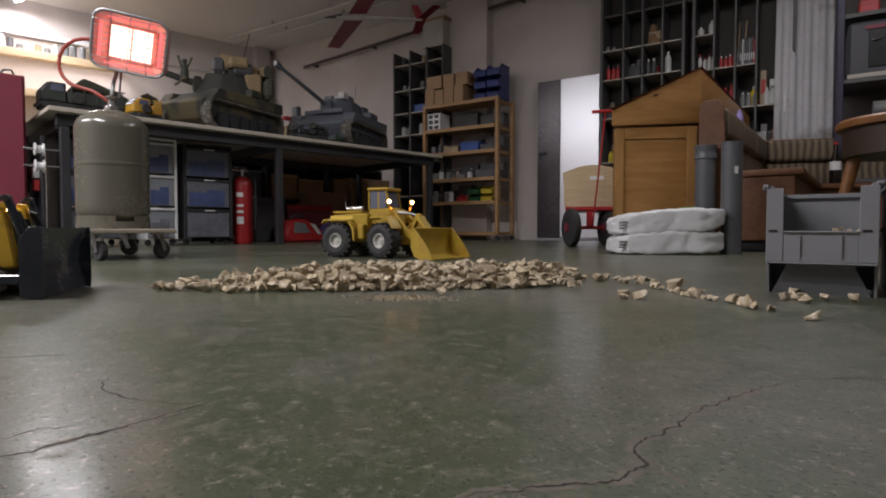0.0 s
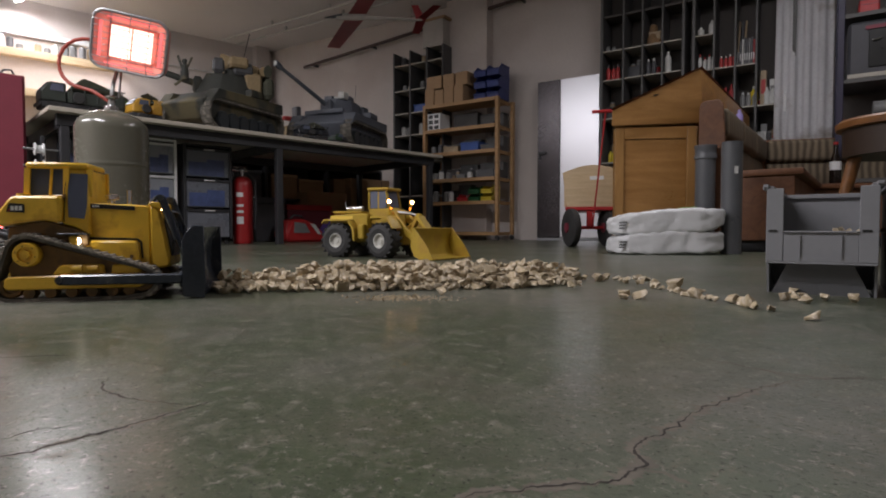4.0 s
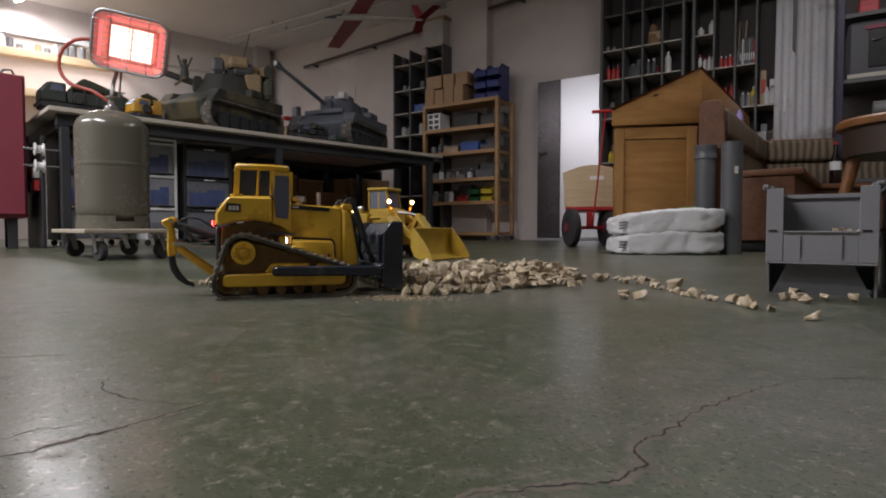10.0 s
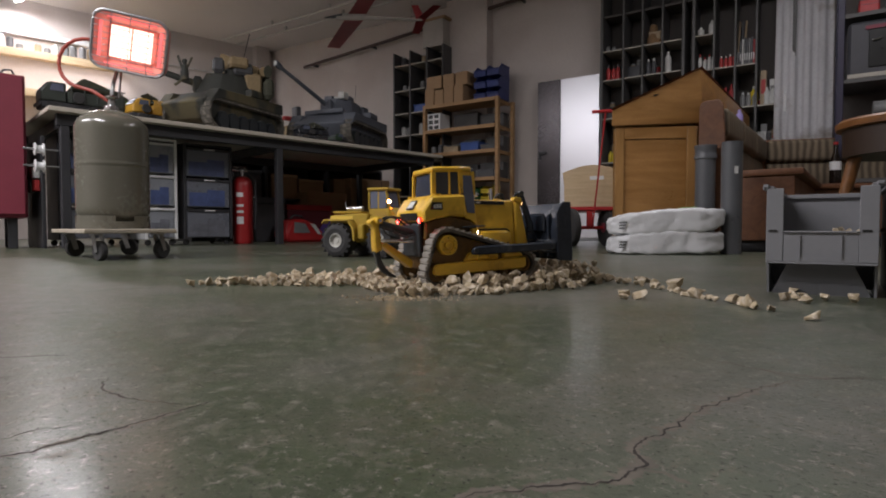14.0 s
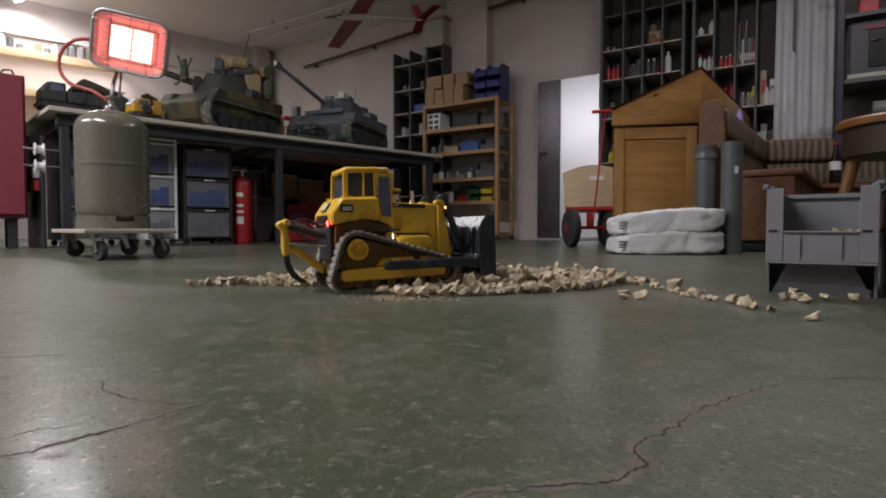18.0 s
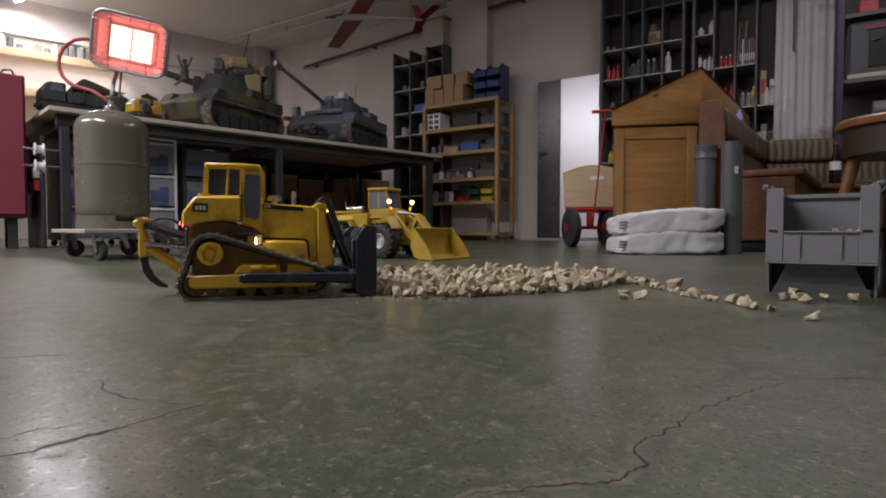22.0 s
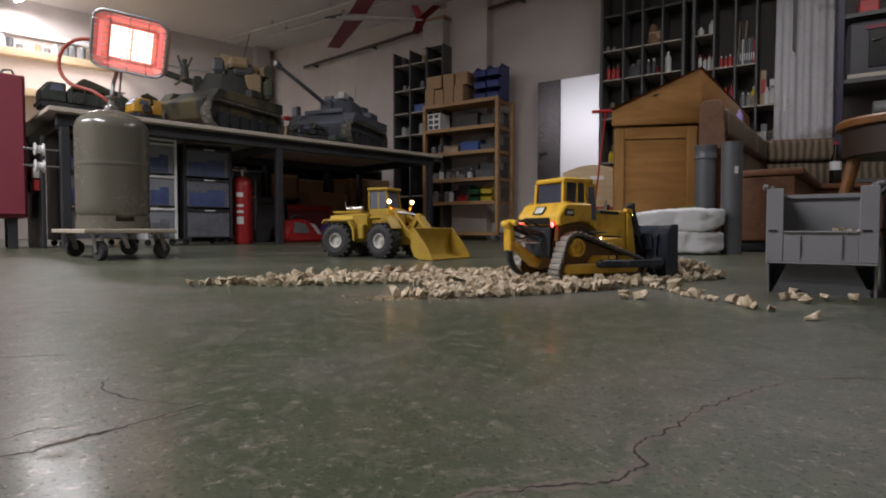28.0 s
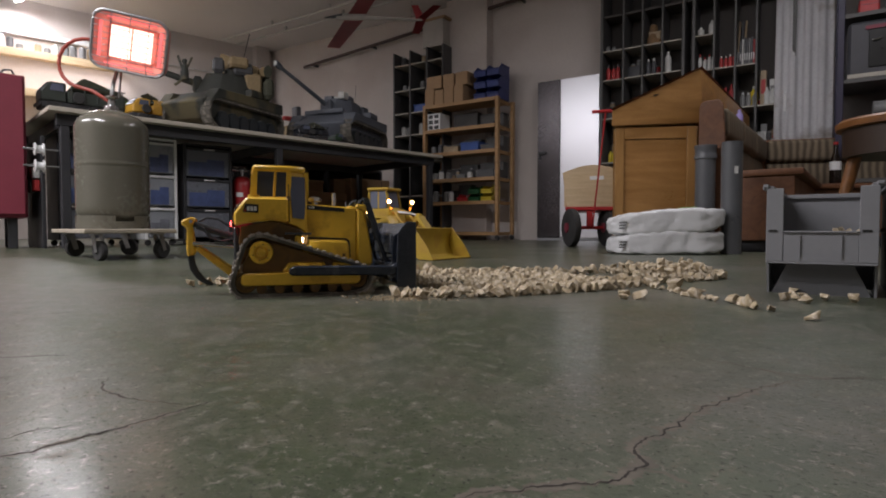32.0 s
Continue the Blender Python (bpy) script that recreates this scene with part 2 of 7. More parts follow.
# ---- the room ----
def floor_material():
    """Worn green-grey painted concrete: patches, pale scuffs, dusty streaks, specks and pits."""
    m = mat("painted_concrete", (0.067, 0.083, 0.047), 0.4, vary=0.25, scale=2.2, bump=0.0, fine=30, spec=0.36, second=(0.1, 0.1, 0.078), amount=0.5)
    n, l = m.node_tree.nodes, m.node_tree.links
    b = n["Principled BSDF"]
    tc = n.new("ShaderNodeTexCoord")
    col = b.inputs["Base Color"].links[0].from_socket
    rough = b.inputs["Roughness"].links[0].from_socket

    def layer(scale, stretch, turn, detail, rug, lo, hi, top, colour, col, distort=0.0):
        mp = n.new("ShaderNodeMapping")
        mp.inputs["Scale"].default_value = (1, stretch, 1)
        mp.inputs["Rotation"].default_value = (0, 0, turn)
        l.new(tc.outputs["Object"], mp.inputs[0])
        ns = n.new("ShaderNodeTexNoise")
        ns.inputs["Scale"].default_value, ns.inputs["Detail"].default_value, ns.inputs["Roughness"].default_value = scale, detail, rug
        ns.inputs["Distortion"].default_value = distort
        l.new(mp.outputs[0], ns.inputs["Vector"])
        r = n.new("ShaderNodeMapRange")
        r.inputs[1].default_value, r.inputs[2].default_value, r.inputs[4].default_value = lo, hi, top
        l.new(ns.outputs[0], r.inputs[0])
        mx = n.new("ShaderNodeMix")
        mx.data_type = "RGBA"
        mx.inputs[7].default_value = (*colour, 1)
        l.new(r.outputs[0], mx.inputs[0])
        l.new(col, mx.inputs[6])
        return mx.outputs[2], r.outputs[0], ns.outputs[0]
    col, _, _ = layer(22, 0.9, 0.0, 14, 0.75, 0.45, 0.57, 0.6, (0.055, 0.066, 0.041), col)
    col, _, _ = layer(6, 0.9, 0.4, 14, 0.75, 0.5, 0.62, 0.45, (0.118, 0.104, 0.084), col)
    col, scuff, _ = layer(44, 0.9, 0.15, 15, 0.85, 0.525, 0.575, 0.75, (0.15, 0.138, 0.106), col)
    col, _, _ = layer(30, 2.2, 1.1, 15, 0.85, 0.55, 0.61, 0.5, (0.19, 0.172, 0.136), col)
    col, _, _ = layer(105, 0.9, 0.5, 12, 0.85, 0.55, 0.595, 1.0, (0.25, 0.23, 0.195), col)
    col, _, speck = layer(420, 0.9, 0.0, 4, 0.6, 0.65, 0.7, 0.7, (0.33, 0.31, 0.27), col)
    col, pit, grit = layer(240, 1.3, 0.3, 6, 0.7, 0.57, 0.63, 0.8, (0.034, 0.033, 0.027), col)
    l.new(col, b.inputs["Base Color"])
    ra = n.new("ShaderNodeMath")
    ra.operation = "MULTIPLY_ADD"
    ra.inputs[1].default_value = 0.28
    l.new(scuff, ra.inputs[0])
    l.new(rough, ra.inputs[2])
    rb2 = n.new("ShaderNodeMath")
    rb2.operation = "MULTIPLY_ADD"
    rb2.inputs[1].default_value = 0.4
    l.new(pit, rb2.inputs[0])
    l.new(ra.outputs[0], rb2.inputs[2])
    l.new(rb2.outputs[0], b.inputs["Roughness"])
    bp = n.new("ShaderNodeBump")
    bp.inputs["Strength"].default_value, bp.inputs["Distance"].default_value = 0.3, 0.0008
    l.new(grit, bp.inputs["Height"])
    l.new(bp.outputs[0], b.inputs["Normal"])
    # the thin gloss is worn through at scuffs and pits
    worn, left = n.new("ShaderNodeMath"), n.new("ShaderNodeMath")
    worn.operation, left.operation = "MAXIMUM", "MULTIPLY_ADD"
    left.use_clamp = True
    left.inputs[1].default_value, left.inputs[2].default_value = -0.36, 0.3
    l.new(scuff, worn.inputs[0])
    l.new(pit, worn.inputs[1])
    l.new(worn.outputs[0], left.inputs[0])
    l.new(left.outputs[0], b.inputs["Coat Weight"])
    b.inputs["Coat Roughness"].default_value = 0.18
    return m


FLOOR = floor_material()
W, L = 10.5, 9.0
setting("floor", box(-4.5, W + 0.3, -L - 0.3, 0.3, -0.2, 0), FLOOR, ROOM)
setting("ceiling", box(-4.5, W + 0.3, -L - 0.3, 0.3, CEIL, CEIL + 0.2), CEILING, ROOM)
setting("wall_back", box(-0.3, W + 0.3, 0, 0.3, 0, CEIL), PLASTER, ROOM)
setting("wall_bench", box(-9.5, 0.2, 0, 0.3, 0, CEIL), PLASTER, SIDE)
setting("wall_far_side", box(W, W + 0.3, -L, 0, 0, CEIL), PLASTER, ROOM)
setting("wall_behind", box(-4.5, W + 0.3, -L - 0.3, -L, 0, CEIL), PLASTER, ROOM)
setting("wall_pillar", box(3.17, 3.7, -0.14, 0, 0, CEIL), PLASTER, ROOM)
setting("wall_post", box(-0.3, -0.1, -0.14, -0.001, 0, CEIL), PLASTER, SIDE)

# ceiling lights, all out of view
for a, b, w in TUBES:
    o = thing("ceiling_light", room(a, b, CEIL), "long white fluorescent strip light on the ceiling, out of view", "light", "ceiling strip lights")
    part("housing", box(-0.78, 0.78, -0.07, 0.07, -0.07, 0, 0.008), WHITE_PLASTIC, o)
    part("tube", cyl((-0.74, 0, -0.09), (0.74, 0, -0.09), 0.013, 10), glow("tube_glow", TUBE_WHITE, 6), o)


# ---- work table with what stands on and under it ----
TABLE = pose(-2.322, 3.35, 0, 0, 0, 44.4)
TH = 0.85


def work_table():
    o = thing("work_table", TABLE, "long work table, pale board top, black steel frame", "table")
    part("tabletop", box(0, 3.25, 0, 1.35, TH - 0.028, TH, 0.003), TABLE_EDGE, o)
    part("front_rail", box(0.05, 3.2, 0.07, 0.11, TH - 0.1, TH - 0.03, 0.003), BLACK_STEEL, o)
    part("back_rail", box(0.05, 3.2, 1.25, 1.29, TH - 0.1, TH - 0.03, 0.003), BLACK_STEEL, o)
    for x in (0.08, 1.55, 3.1):
        part("cross_rail", box(x, x + 0.04, 0.112, 1.248, TH - 0.1, TH - 0.03, 0.003), BLACK_STEEL, o)
    for x in (0.07, 1.5, 3.13):
        for y in (0.07, 1.24):
            part("leg", box(x, x + 0.05, y, y + 0.05, 0, TH - 0.1, 0.003), BLACK_STEEL, o)
    part("stretcher", box(1.56, 3.13, 1.25, 1.28, 0.2, 0.24, 0.003), BLACK_STEEL, o)
    return o


work_table()


# ---- gas heater on its bottle ----
DOLLY = pose(-1.408, 2.405, 0, 0, 0, 45)


def dolly():
    o = thing("dolly", DOLLY, "low plywood dolly on four dark castors", "dolly")
    part("deck", box(-0.165, 0.165, -0.28, 0.28, 0.105, 0.122, 0.003), wood("weathered_plywood", (0.42, 0.37, 0.3), (0.33, 0.28, 0.21), 0.7), o)
    for x, y, t in ((-0.11, -0.22, -75), (0.11, -0.22, 30), (-0.11, 0.22, 10), (0.11, 0.22, -40)):
        c = part("castor", box(-0.02, 0.02, -0.02, 0.02, 0.098, 0.104, 0.001), STEEL, o, "zinc-plated swivel castor", pose(x, y, 0, 0, 0, t))
        part("fork", prism([(-0.012, 0.1), (0.012, 0.1), (0.03, 0.035), (0.012, 0.03)], -0.017, -0.014, "y", 0, prism([(-0.012, 0.1), (0.012, 0.1), (0.03, 0.035), (0.012, 0.03)], 0.014, 0.017)), STEEL, c)
        part("wheel", lathe([(0.006, -0.012), (0.034, -0.012), (0.038, -0.007), (0.038, 0.007), (0.034, 0.012), (0.006, 0.012)], 20, pose(0.02, 0, 0.038, 90)), TYRE, c)
    return o


dolly()


def gas_bottle():
    o = thing("gas_bottle", DOLLY @ pose(0.0, -0.03, 0.1225), "olive-grey steel gas bottle standing on a dolly", "gas bottle")
    R = 0.137
    prof = [(R, 0.08), (R, 0.1), (R, 0.25), (R, 0.255), (R + 0.0015, 0.258), (R + 0.0015, 0.266), (R, 0.27), (R, 0.276), (R, 0.4), (R, 0.41)]
    prof += [(R * math.cos(radians(t)), 0.41 + 0.085 * math.sin(radians(t))) for t in (12, 25, 40, 55, 70, 82)] + [(0.03, 0.496), (0.0, 0.497)]
    prof = [(0, 0.02), (R - 0.06, 0.022), (R - 0.032, 0.03), (R - 0.014, 0.045), (R - 0.004, 0.06)] + prof
    part("body", lathe(prof, 48), OLIVE, o)
    foot = bmesh.new()
    for k in range(60):
        a, b = 2 * math.pi * k / 60, 2 * math.pi * (k + 1) / 60
        for r0, r1 in ((R - 0.005, R),):
            cut = abs(((k * 6 + 30) % 120) - 60) < 16
            h0, h1 = 0.0, 0.03 if cut else 0.054
            vs = [foot.verts.new((r * math.cos(t), r * math.sin(t), z)) for r, t, z in ((r1, a, h0), (r1, b, h0), (r1, b, h1), (r1, a, h1), (r0, a, h0), (r0, b, h0), (r0, b, h1), (r0, a, h1))]
            for q in ((0, 1, 2, 3), (7, 6, 5, 4), (3, 2, 6, 7), (4, 5, 1, 0)):
                foot.faces.new([vs[i] for i in q])
    bmesh.ops.remove_doubles(foot, verts=foot.verts[:], dist=1e-5)
    part("foot_ring", foot, OLIVE, o)
    v = part("valve", lathe([(0.028, 0.494), (0.028, 0.51), (0.016, 0.515), (0.014, 0.54), (0.0, 0.542)], 18), CHROME, o, "chromed valve")
    part("handwheel", lathe([(0.006, 0.541), (0.022, 0.542), (0.024, 0.548), (0.02, 0.554), (0.0, 0.555)], 18), CHROME, v)
    return o


gas_bottle()
HEAT_RED = glow("red_hot_reflector", (1.0, 0.18, 0.18), 0.7)
HEAT_WHITE = glow("white_hot_ceramic", (1.0, 0.7, 0.58), 1.5)


def heater():
    # the burner head faces the camera, leaning back a little
    o = thing("gas_heater", pose(-1.385, 2.38, 0.668, 0, 0, 8), "glowing red radiant gas heater head mounted over a gas bottle", "heater")
    m = pose(0.09, -0.02, 0.218, 14, 8, 12) @ Matrix.Diagonal((0.92, 0.92, 0.95, 1))
    w, h = 0.148, 0.118

    def ring(w, h, r, y):
        return [(x, y, z) for x, z in arc(w - r, h - r, r, 0, 90, 5) + arc(-w + r, h - r, r, 90, 180, 5) + arc(-w + r, -h + r, r, 180, 270, 5) + arc(w - r, -h + r, r, 270, 360, 5)]
    shell = bmesh.new()
    loops = [[shell.verts.new(p) for p in ring(*q)] for q in ((w, h, 0.045, 0.06), (w, h, 0.045, -0.035), (w - 0.008, h - 0.008, 0.04, -0.037), (w - 0.05, h - 0.045, 0.015, 0.02))]
    for a, b in zip(loops, loops[1:]):
        for i in range(len(a)):
            shell.faces.new((a[i], a[(i + 1) % len(a)], b[(i + 1) % len(b)], b[i]))
    shell.faces.new(loops[0])
    bmesh.ops.recalc_face_normals(shell, faces=shell.faces)
    part("reflector", shell, mat("hot_reflector", (0.7, 0.28, 0.25), 0.35, metal=0.6, vary=0.1), o, "", m)
    rim = bmesh.new()
    for sx, z0, z1 in ((-1, -h + 0.045, h - 0.045), (1, -h + 0.045, h - 0.045)):
        x = sx * (w - 0.022)
        box(x - 0.012, x + 0.012, -0.02, -0.016, z0, z1, 0, rim)
    for sz in (-1, 1):
        z = sz * (h - 0.018)
        box(-w + 0.05, w - 0.05, -0.02, -0.016, z - 0.008, z + 0.008, 0, rim)
    part("glowing_rim", rim, HEAT_RED, o, "red glowing reflector edge", m)
    for x in (-0.044, 0.044):
        part("ceramic_plate", box(x - 0.04, x + 0.04, 0.0, 0.012, -0.066, 0.066, 0.003), HEAT_WHITE, o, "white-hot ceramic burner plate", m)
    cage = bmesh.new()
    for i in range(9):
        z = -0.1 + 0.025 * i
        tube([(-w, -0.035, z), (-w + 0.02, -0.06, z), (w - 0.02, -0.06, z), (w, -0.035, z)], 0.0016, 6, cage)
    for x in (-0.075, 0.0, 0.075):
        tube([(x, -0.035, -h), (x, -0.062, -h + 0.02), (x, -0.062, h - 0.02), (x, -0.035, h)], 0.002, 6, cage)
    tube(ring(w, h, 0.045, -0.036), 0.0065, 6, cage, True)
    part("guard_grille", cage, STEEL, o, "wire guard", m)
    part("stand", tube([(0.0, 0.0, 0.0), (0.005, 0.01, 0.06), (0.015, 0.04, 0.15), (0.02, 0.05, 0.26)], 0.008, 8, tube([(0.03, 0.0, 0.0), (0.035, 0.01, 0.1), (0.03, 0.05, 0.24)], 0.005, 8)), CHROME, o)
    part("gas_tap", cyl((-0.075, 0.045, 0.252), (-0.02, 0.05, 0.25), 0.011, 12, None, box(-0.09, -0.07, 0.035, 0.06, 0.243, 0.263, 0.004)), BLACK_STEEL, o)
    hose = [(-0.085, 0.045, 0.25)]
    for t in range(0, 11):
        a = radians(80 + 17 * t)
        hose.append((-0.112 + 0.098 * math.cos(a), 0.04 - 0.003 * t, 0.147 + 0.105 * math.sin(a)))
    hose += [(-0.075, 0.0, 0.028), (-0.03, 0.0, 0.0), (0.0, 0.0, -0.02)]
    part("gas_hose", tube(hose, 0.0075, 8), mat("red_hose", (0.35, 0.05, 0.03), 0.5), o, "dark red rubber gas hose")
    return o


heater()


# ---- red steel cabinet ----
def red_cabinet():
    o = thing("steel_cabinet", pose(-2.565, 3.5, 0, 0, 0, 40), "dark red steel cabinet on short dark legs", "cabinet")
    part("body", box(-0.7, 0, 0, 0.5, 0.19, 1.06, 0.008), DARK_RED, o)
    part("door", box(-0.34, -0.012, -0.018, -0.002, 0.21, 1.04, 0.004), DARK_RED, o)
    part("door", box(-0.69, -0.35, -0.018, -0.002, 0.21, 1.04, 0.004), DARK_RED, o)
    for x in (-0.64, -0.1):
        for y in (0.05, 0.42):
            part("leg", box(x, x + 0.05, y, y + 0.05, 0, 0.19, 0.003), BLACK_STEEL, o)
    part("cable", tube([(-0.12, 0.1, 1.062), (-0.1, 0.1, 1.1), (-0.06, 0.12, 1.11), (-0.03, 0.14, 1.06)], 0.006), BLACK_STEEL, o)
    return o


red_cabinet()


# ---- bulldozer model; x forward, y to its left ----
def hull(circles, n=14):
    """Outline of a belt round circles (x, z, r), anticlockwise."""
    pts = [(x + r * math.cos(2 * math.pi * i / n), z + r * math.sin(2 * math.pi * i / n)) for x, z, r in circles for i in range(n)]
    pts = sorted(set(pts))
    def half(ps):
        out = []
        for p in ps:
            while len(out) > 1 and (out[-1][0] - out[-2][0]) * (p[1] - out[-2][1]) - (out[-1][1] - out[-2][1]) * (p[0] - out[-2][0]) <= 0:
                out.pop()
            out.append(p)
        return out[:-1]
    return half(pts) + half(pts[::-1])


def belt(loop, y0, y1, t, bm=None):
    """A band of thickness t round a closed outline."""
    own = bmesh.new()
    cx, cz = sum(p[0] for p in loop) / len(loop), sum(p[1] for p in loop) / len(loop)
    k = len(loop)
    rows = []
    for i, p in enumerate(loop):
        a, b = Vector(loop[i - 1]), Vector(loop[(i + 1) % k])
        d = (b - a).normalized()
        nrm = Vector((d.y, -d.x))
        o, q = Vector(p), Vector(p) - nrm * t
        rows.append([own.verts.new((o.x, y0, o.y)), own.verts.new((o.x, y1, o.y)), own.verts.new((q.x, y1, q.y)), own.verts.new((q.x, y0, q.y))])
    for i in range(k):
        a, b = rows[i], rows[(i + 1) % k]
        for j in range(4):
            own.faces.new((a[j], a[(j + 1) % 4], b[(j + 1) % 4], b[j]))
    bmesh.ops.recalc_face_normals(own, faces=own.faces)
    return join(bm, own)


def along(loop, count):
    """Places spread evenly round a closed outline: x, z and the turn."""
    seg = [(Vector(loop[(i + 1) % len(loop)]) - Vector(p)).length for i, p in enumerate(loop)]
    total, out = sum(seg), []
    for k in range(count):
        s = total * k / count
        for i, d in enumerate(seg):
            if s <= d:
                break
            s -= d
        a, b = Vector(loop[i]), Vector(loop[(i + 1) % len(loop)])
        p = a + (b - a) * (s / max(d, 1e-6))
        out.append((p.x, p.y, math.degrees(math.atan2(b.y - a.y, b.x - a.x))))
    return out


LAMP_WARM = glow("warm_lamp", (1.0, 0.5, 0.2), 24)
LAMP_WHITE = glow("white_lamp", (1.0, 0.93, 0.75), 13)
LAMP_RED = glow("red_lamp", (1.0, 0.05, 0.045), 11)
TRACK = [(-0.116, 0.027, 0.027), (-0.089, 0.0845, 0.0345), (0.094, 0.032, 0.027), (0.06, 0.026, 0.026)]
# brown copy of the yellow plastic, with the shade put into its colour
SHADED_BROWN = mat("shaded_brown_plastic", (0.17, 0.085, 0.015), 0.5, vary=0.25, scale=30, second=(0.09, 0.05, 0.015), amount=0.4)
BLADE_BLACK = mat("scuffed_black_steel", (0.03, 0.037, 0.052), 0.22, vary=0.3, scale=18, bump=0.06, fine=150, second=(0.075, 0.078, 0.085), amount=0.25)
DECAL = mat("black_sticker", (0.012, 0.012, 0.012), 0.35, vary=0.05, bump=0)
DECAL_WHITE = mat("white_sticker_print", (0.75, 0.75, 0.72), 0.4, vary=0.05, bump=0)
DECAL_RED = mat("red_sticker_print", (0.35, 0.03, 0.02), 0.4, vary=0.05, bump=0)
ROLLING = []


def both(s, a, b):
    """The two ends of a span mirrored to one side of the model."""
    return (s * a, s * b) if s > 0 else (s * b, s * a)


def bulldozer():
    o = thing("toy_bulldozer", pose(-0.908, 1.037, 0, 0, 0, 14) @ Matrix.Diagonal((0.95, 0.95, 0.95, 1)), "yellow radio-controlled toy bulldozer with black blade and rear ripper", "toy bulldozer")
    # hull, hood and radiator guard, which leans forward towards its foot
    part("chassis", box(-0.125, 0.1, -0.048, 0.048, 0.03, 0.1, 0.004), SHADED_BROWN, o, "underbody painted brown for its shade")
    hood = [(-0.006, 0.06), (0.1, 0.05), (0.1, 0.172), (0.09, 0.1735), (-0.006, 0.179)]
    h = part("hood", prism(hood, -0.05, 0.05, "y", 0.003), YELLOW, o)
    nose = [(0.1008, 0.06), (0.114, 0.052), (0.1335, 0.056), (0.1345, 0.068), (0.122, 0.14), (0.117, 0.162), (0.111, 0.1705), (0.1008, 0.1715)]
    g = part("radiator_guard", prism(nose, -0.053, 0.053, "y", 0.004), YELLOW, o)
    part("grille", prism([(0.1338, 0.075), (0.1215, 0.148), (0.1235, 0.149), (0.136, 0.0755)], -0.036, 0.036), DECAL, g)
    for s in (-1, 1):
        e = part("hood_stripe", prism([(-0.001, 0.168), (0.075, 0.1635), (0.075, 0.1715), (-0.001, 0.1765)], *both(s, 0.0503, 0.0511)), DECAL, h, "black sticker strip with small white print")
        for k in range(3):
            part("bar", prism([(0.003 + 0.0042 * k, 0.1698), (0.0062 + 0.0042 * k, 0.1696), (0.0062 + 0.0042 * k, 0.1736), (0.003 + 0.0042 * k, 0.1738)], *both(s, 0.0512, 0.0516)), DECAL_WHITE, e)
        panel = part("side_panel", prism([(-0.014, 0.08), (0.0835, 0.064), (0.0815, 0.1), (0.0755, 0.106), (-0.01, 0.1085)], *both(s, 0.0505, 0.0665), "y", 0.004), YELLOW, o)
        part("panel_slit", prism([(-0.004, 0.1095), (0.077, 0.107), (0.0825, 0.1015), (0.0845, 0.072), (0.0875, 0.072), (0.0855, 0.104), (0.079, 0.1105), (-0.004, 0.1135)], *both(s, 0.0503, 0.0518)), DECAL, panel)
        part("latch", box(0.068, 0.074, *both(s, 0.0666, 0.0676), 0.074, 0.08, 0.0005), SHADED_BROWN, panel)
    # body over the tracks: tail, arched mudguard, cab plinth
    body = [(-0.136, 0.134), (-0.105, 0.141), (-0.068, 0.1455), (-0.0385, 0.1405), (-0.0385, 0.1885), (-0.112, 0.1885), (-0.118, 0.184), (-0.137, 0.157)]
    cb = part("cab_base", prism(body, -0.086, 0.086, "y", 0.004), YELLOW, o)
    def door_side(f, z):
        """A point on the leaning door wall of the positive side."""
        k = (z - 0.117) / (0.24 - 0.117)
        return Vector((-0.038 + 0.038 * f, (0.082 + (0.062 - 0.082) * f) * (1 - k) + (0.056 + (0.0445 - 0.056) * f) * k, z))
    col = bmesh.new()
    sec = [(0.0, 0.139), (0.45, 0.1335), (1.0, 0.118), (1.0, 0.24), (0.0, 0.24)]
    near, far = [col.verts.new(door_side(f, z)) for f, z in sec], [col.verts.new(door_side(f, z) * Vector((1, -1, 1))) for f, z in sec]
    col.faces.new(near)
    col.faces.new(far[::-1])
    for i in range(5):
        col.faces.new((near[i], near[(i + 1) % 5], far[(i + 1) % 5], far[i]))
    bmesh.ops.recalc_face_normals(col, faces=col.faces)
    bmesh.ops.bevel(col, geom=col.edges[:], offset=0.0025, segments=1, affect="EDGES")
    dk = part("door_section", col, YELLOW, o)
    for s in (-1, 1):
        pane = bmesh.new()
        for f, z in ((0.2, 0.15), (0.8, 0.1475), (0.88, 0.172), (0.88, 0.231), (0.19, 0.231), (0.13, 0.2), (0.15, 0.175)):
            q = door_side(f, z) + Vector((0.0006, 0.0004, 0.0002))
            pane.verts.new((q.x, s * q.y, q.z))
        pane.faces.new(pane.verts[:])
        bmesh.ops.recalc_face_normals(pane, faces=pane.faces)
        bmesh.ops.solidify(pane, geom=pane.faces[:], thickness=0.0014)
        part("door_glass", pane, DARK_GLASS, dk, "tall dark door pane")
        h0, h1 = door_side(0.02, 0.184), door_side(0.02, 0.192)
        part("hinge", cyl((h0.x, s * (h0.y + 0.002), h0.z), (h1.x, s * (h1.y + 0.002), h1.z), 0.0034, 8), SHADED_BROWN, dk)
        part("seam", tube([(q.x + 0.0003, s * (q.y + 0.0002), q.z) for q in (door_side(0.06, 0.142), door_side(0.05, 0.175), door_side(0.02, 0.2), door_side(0.06, 0.236))], 0.0007, 5), DECAL, dk)
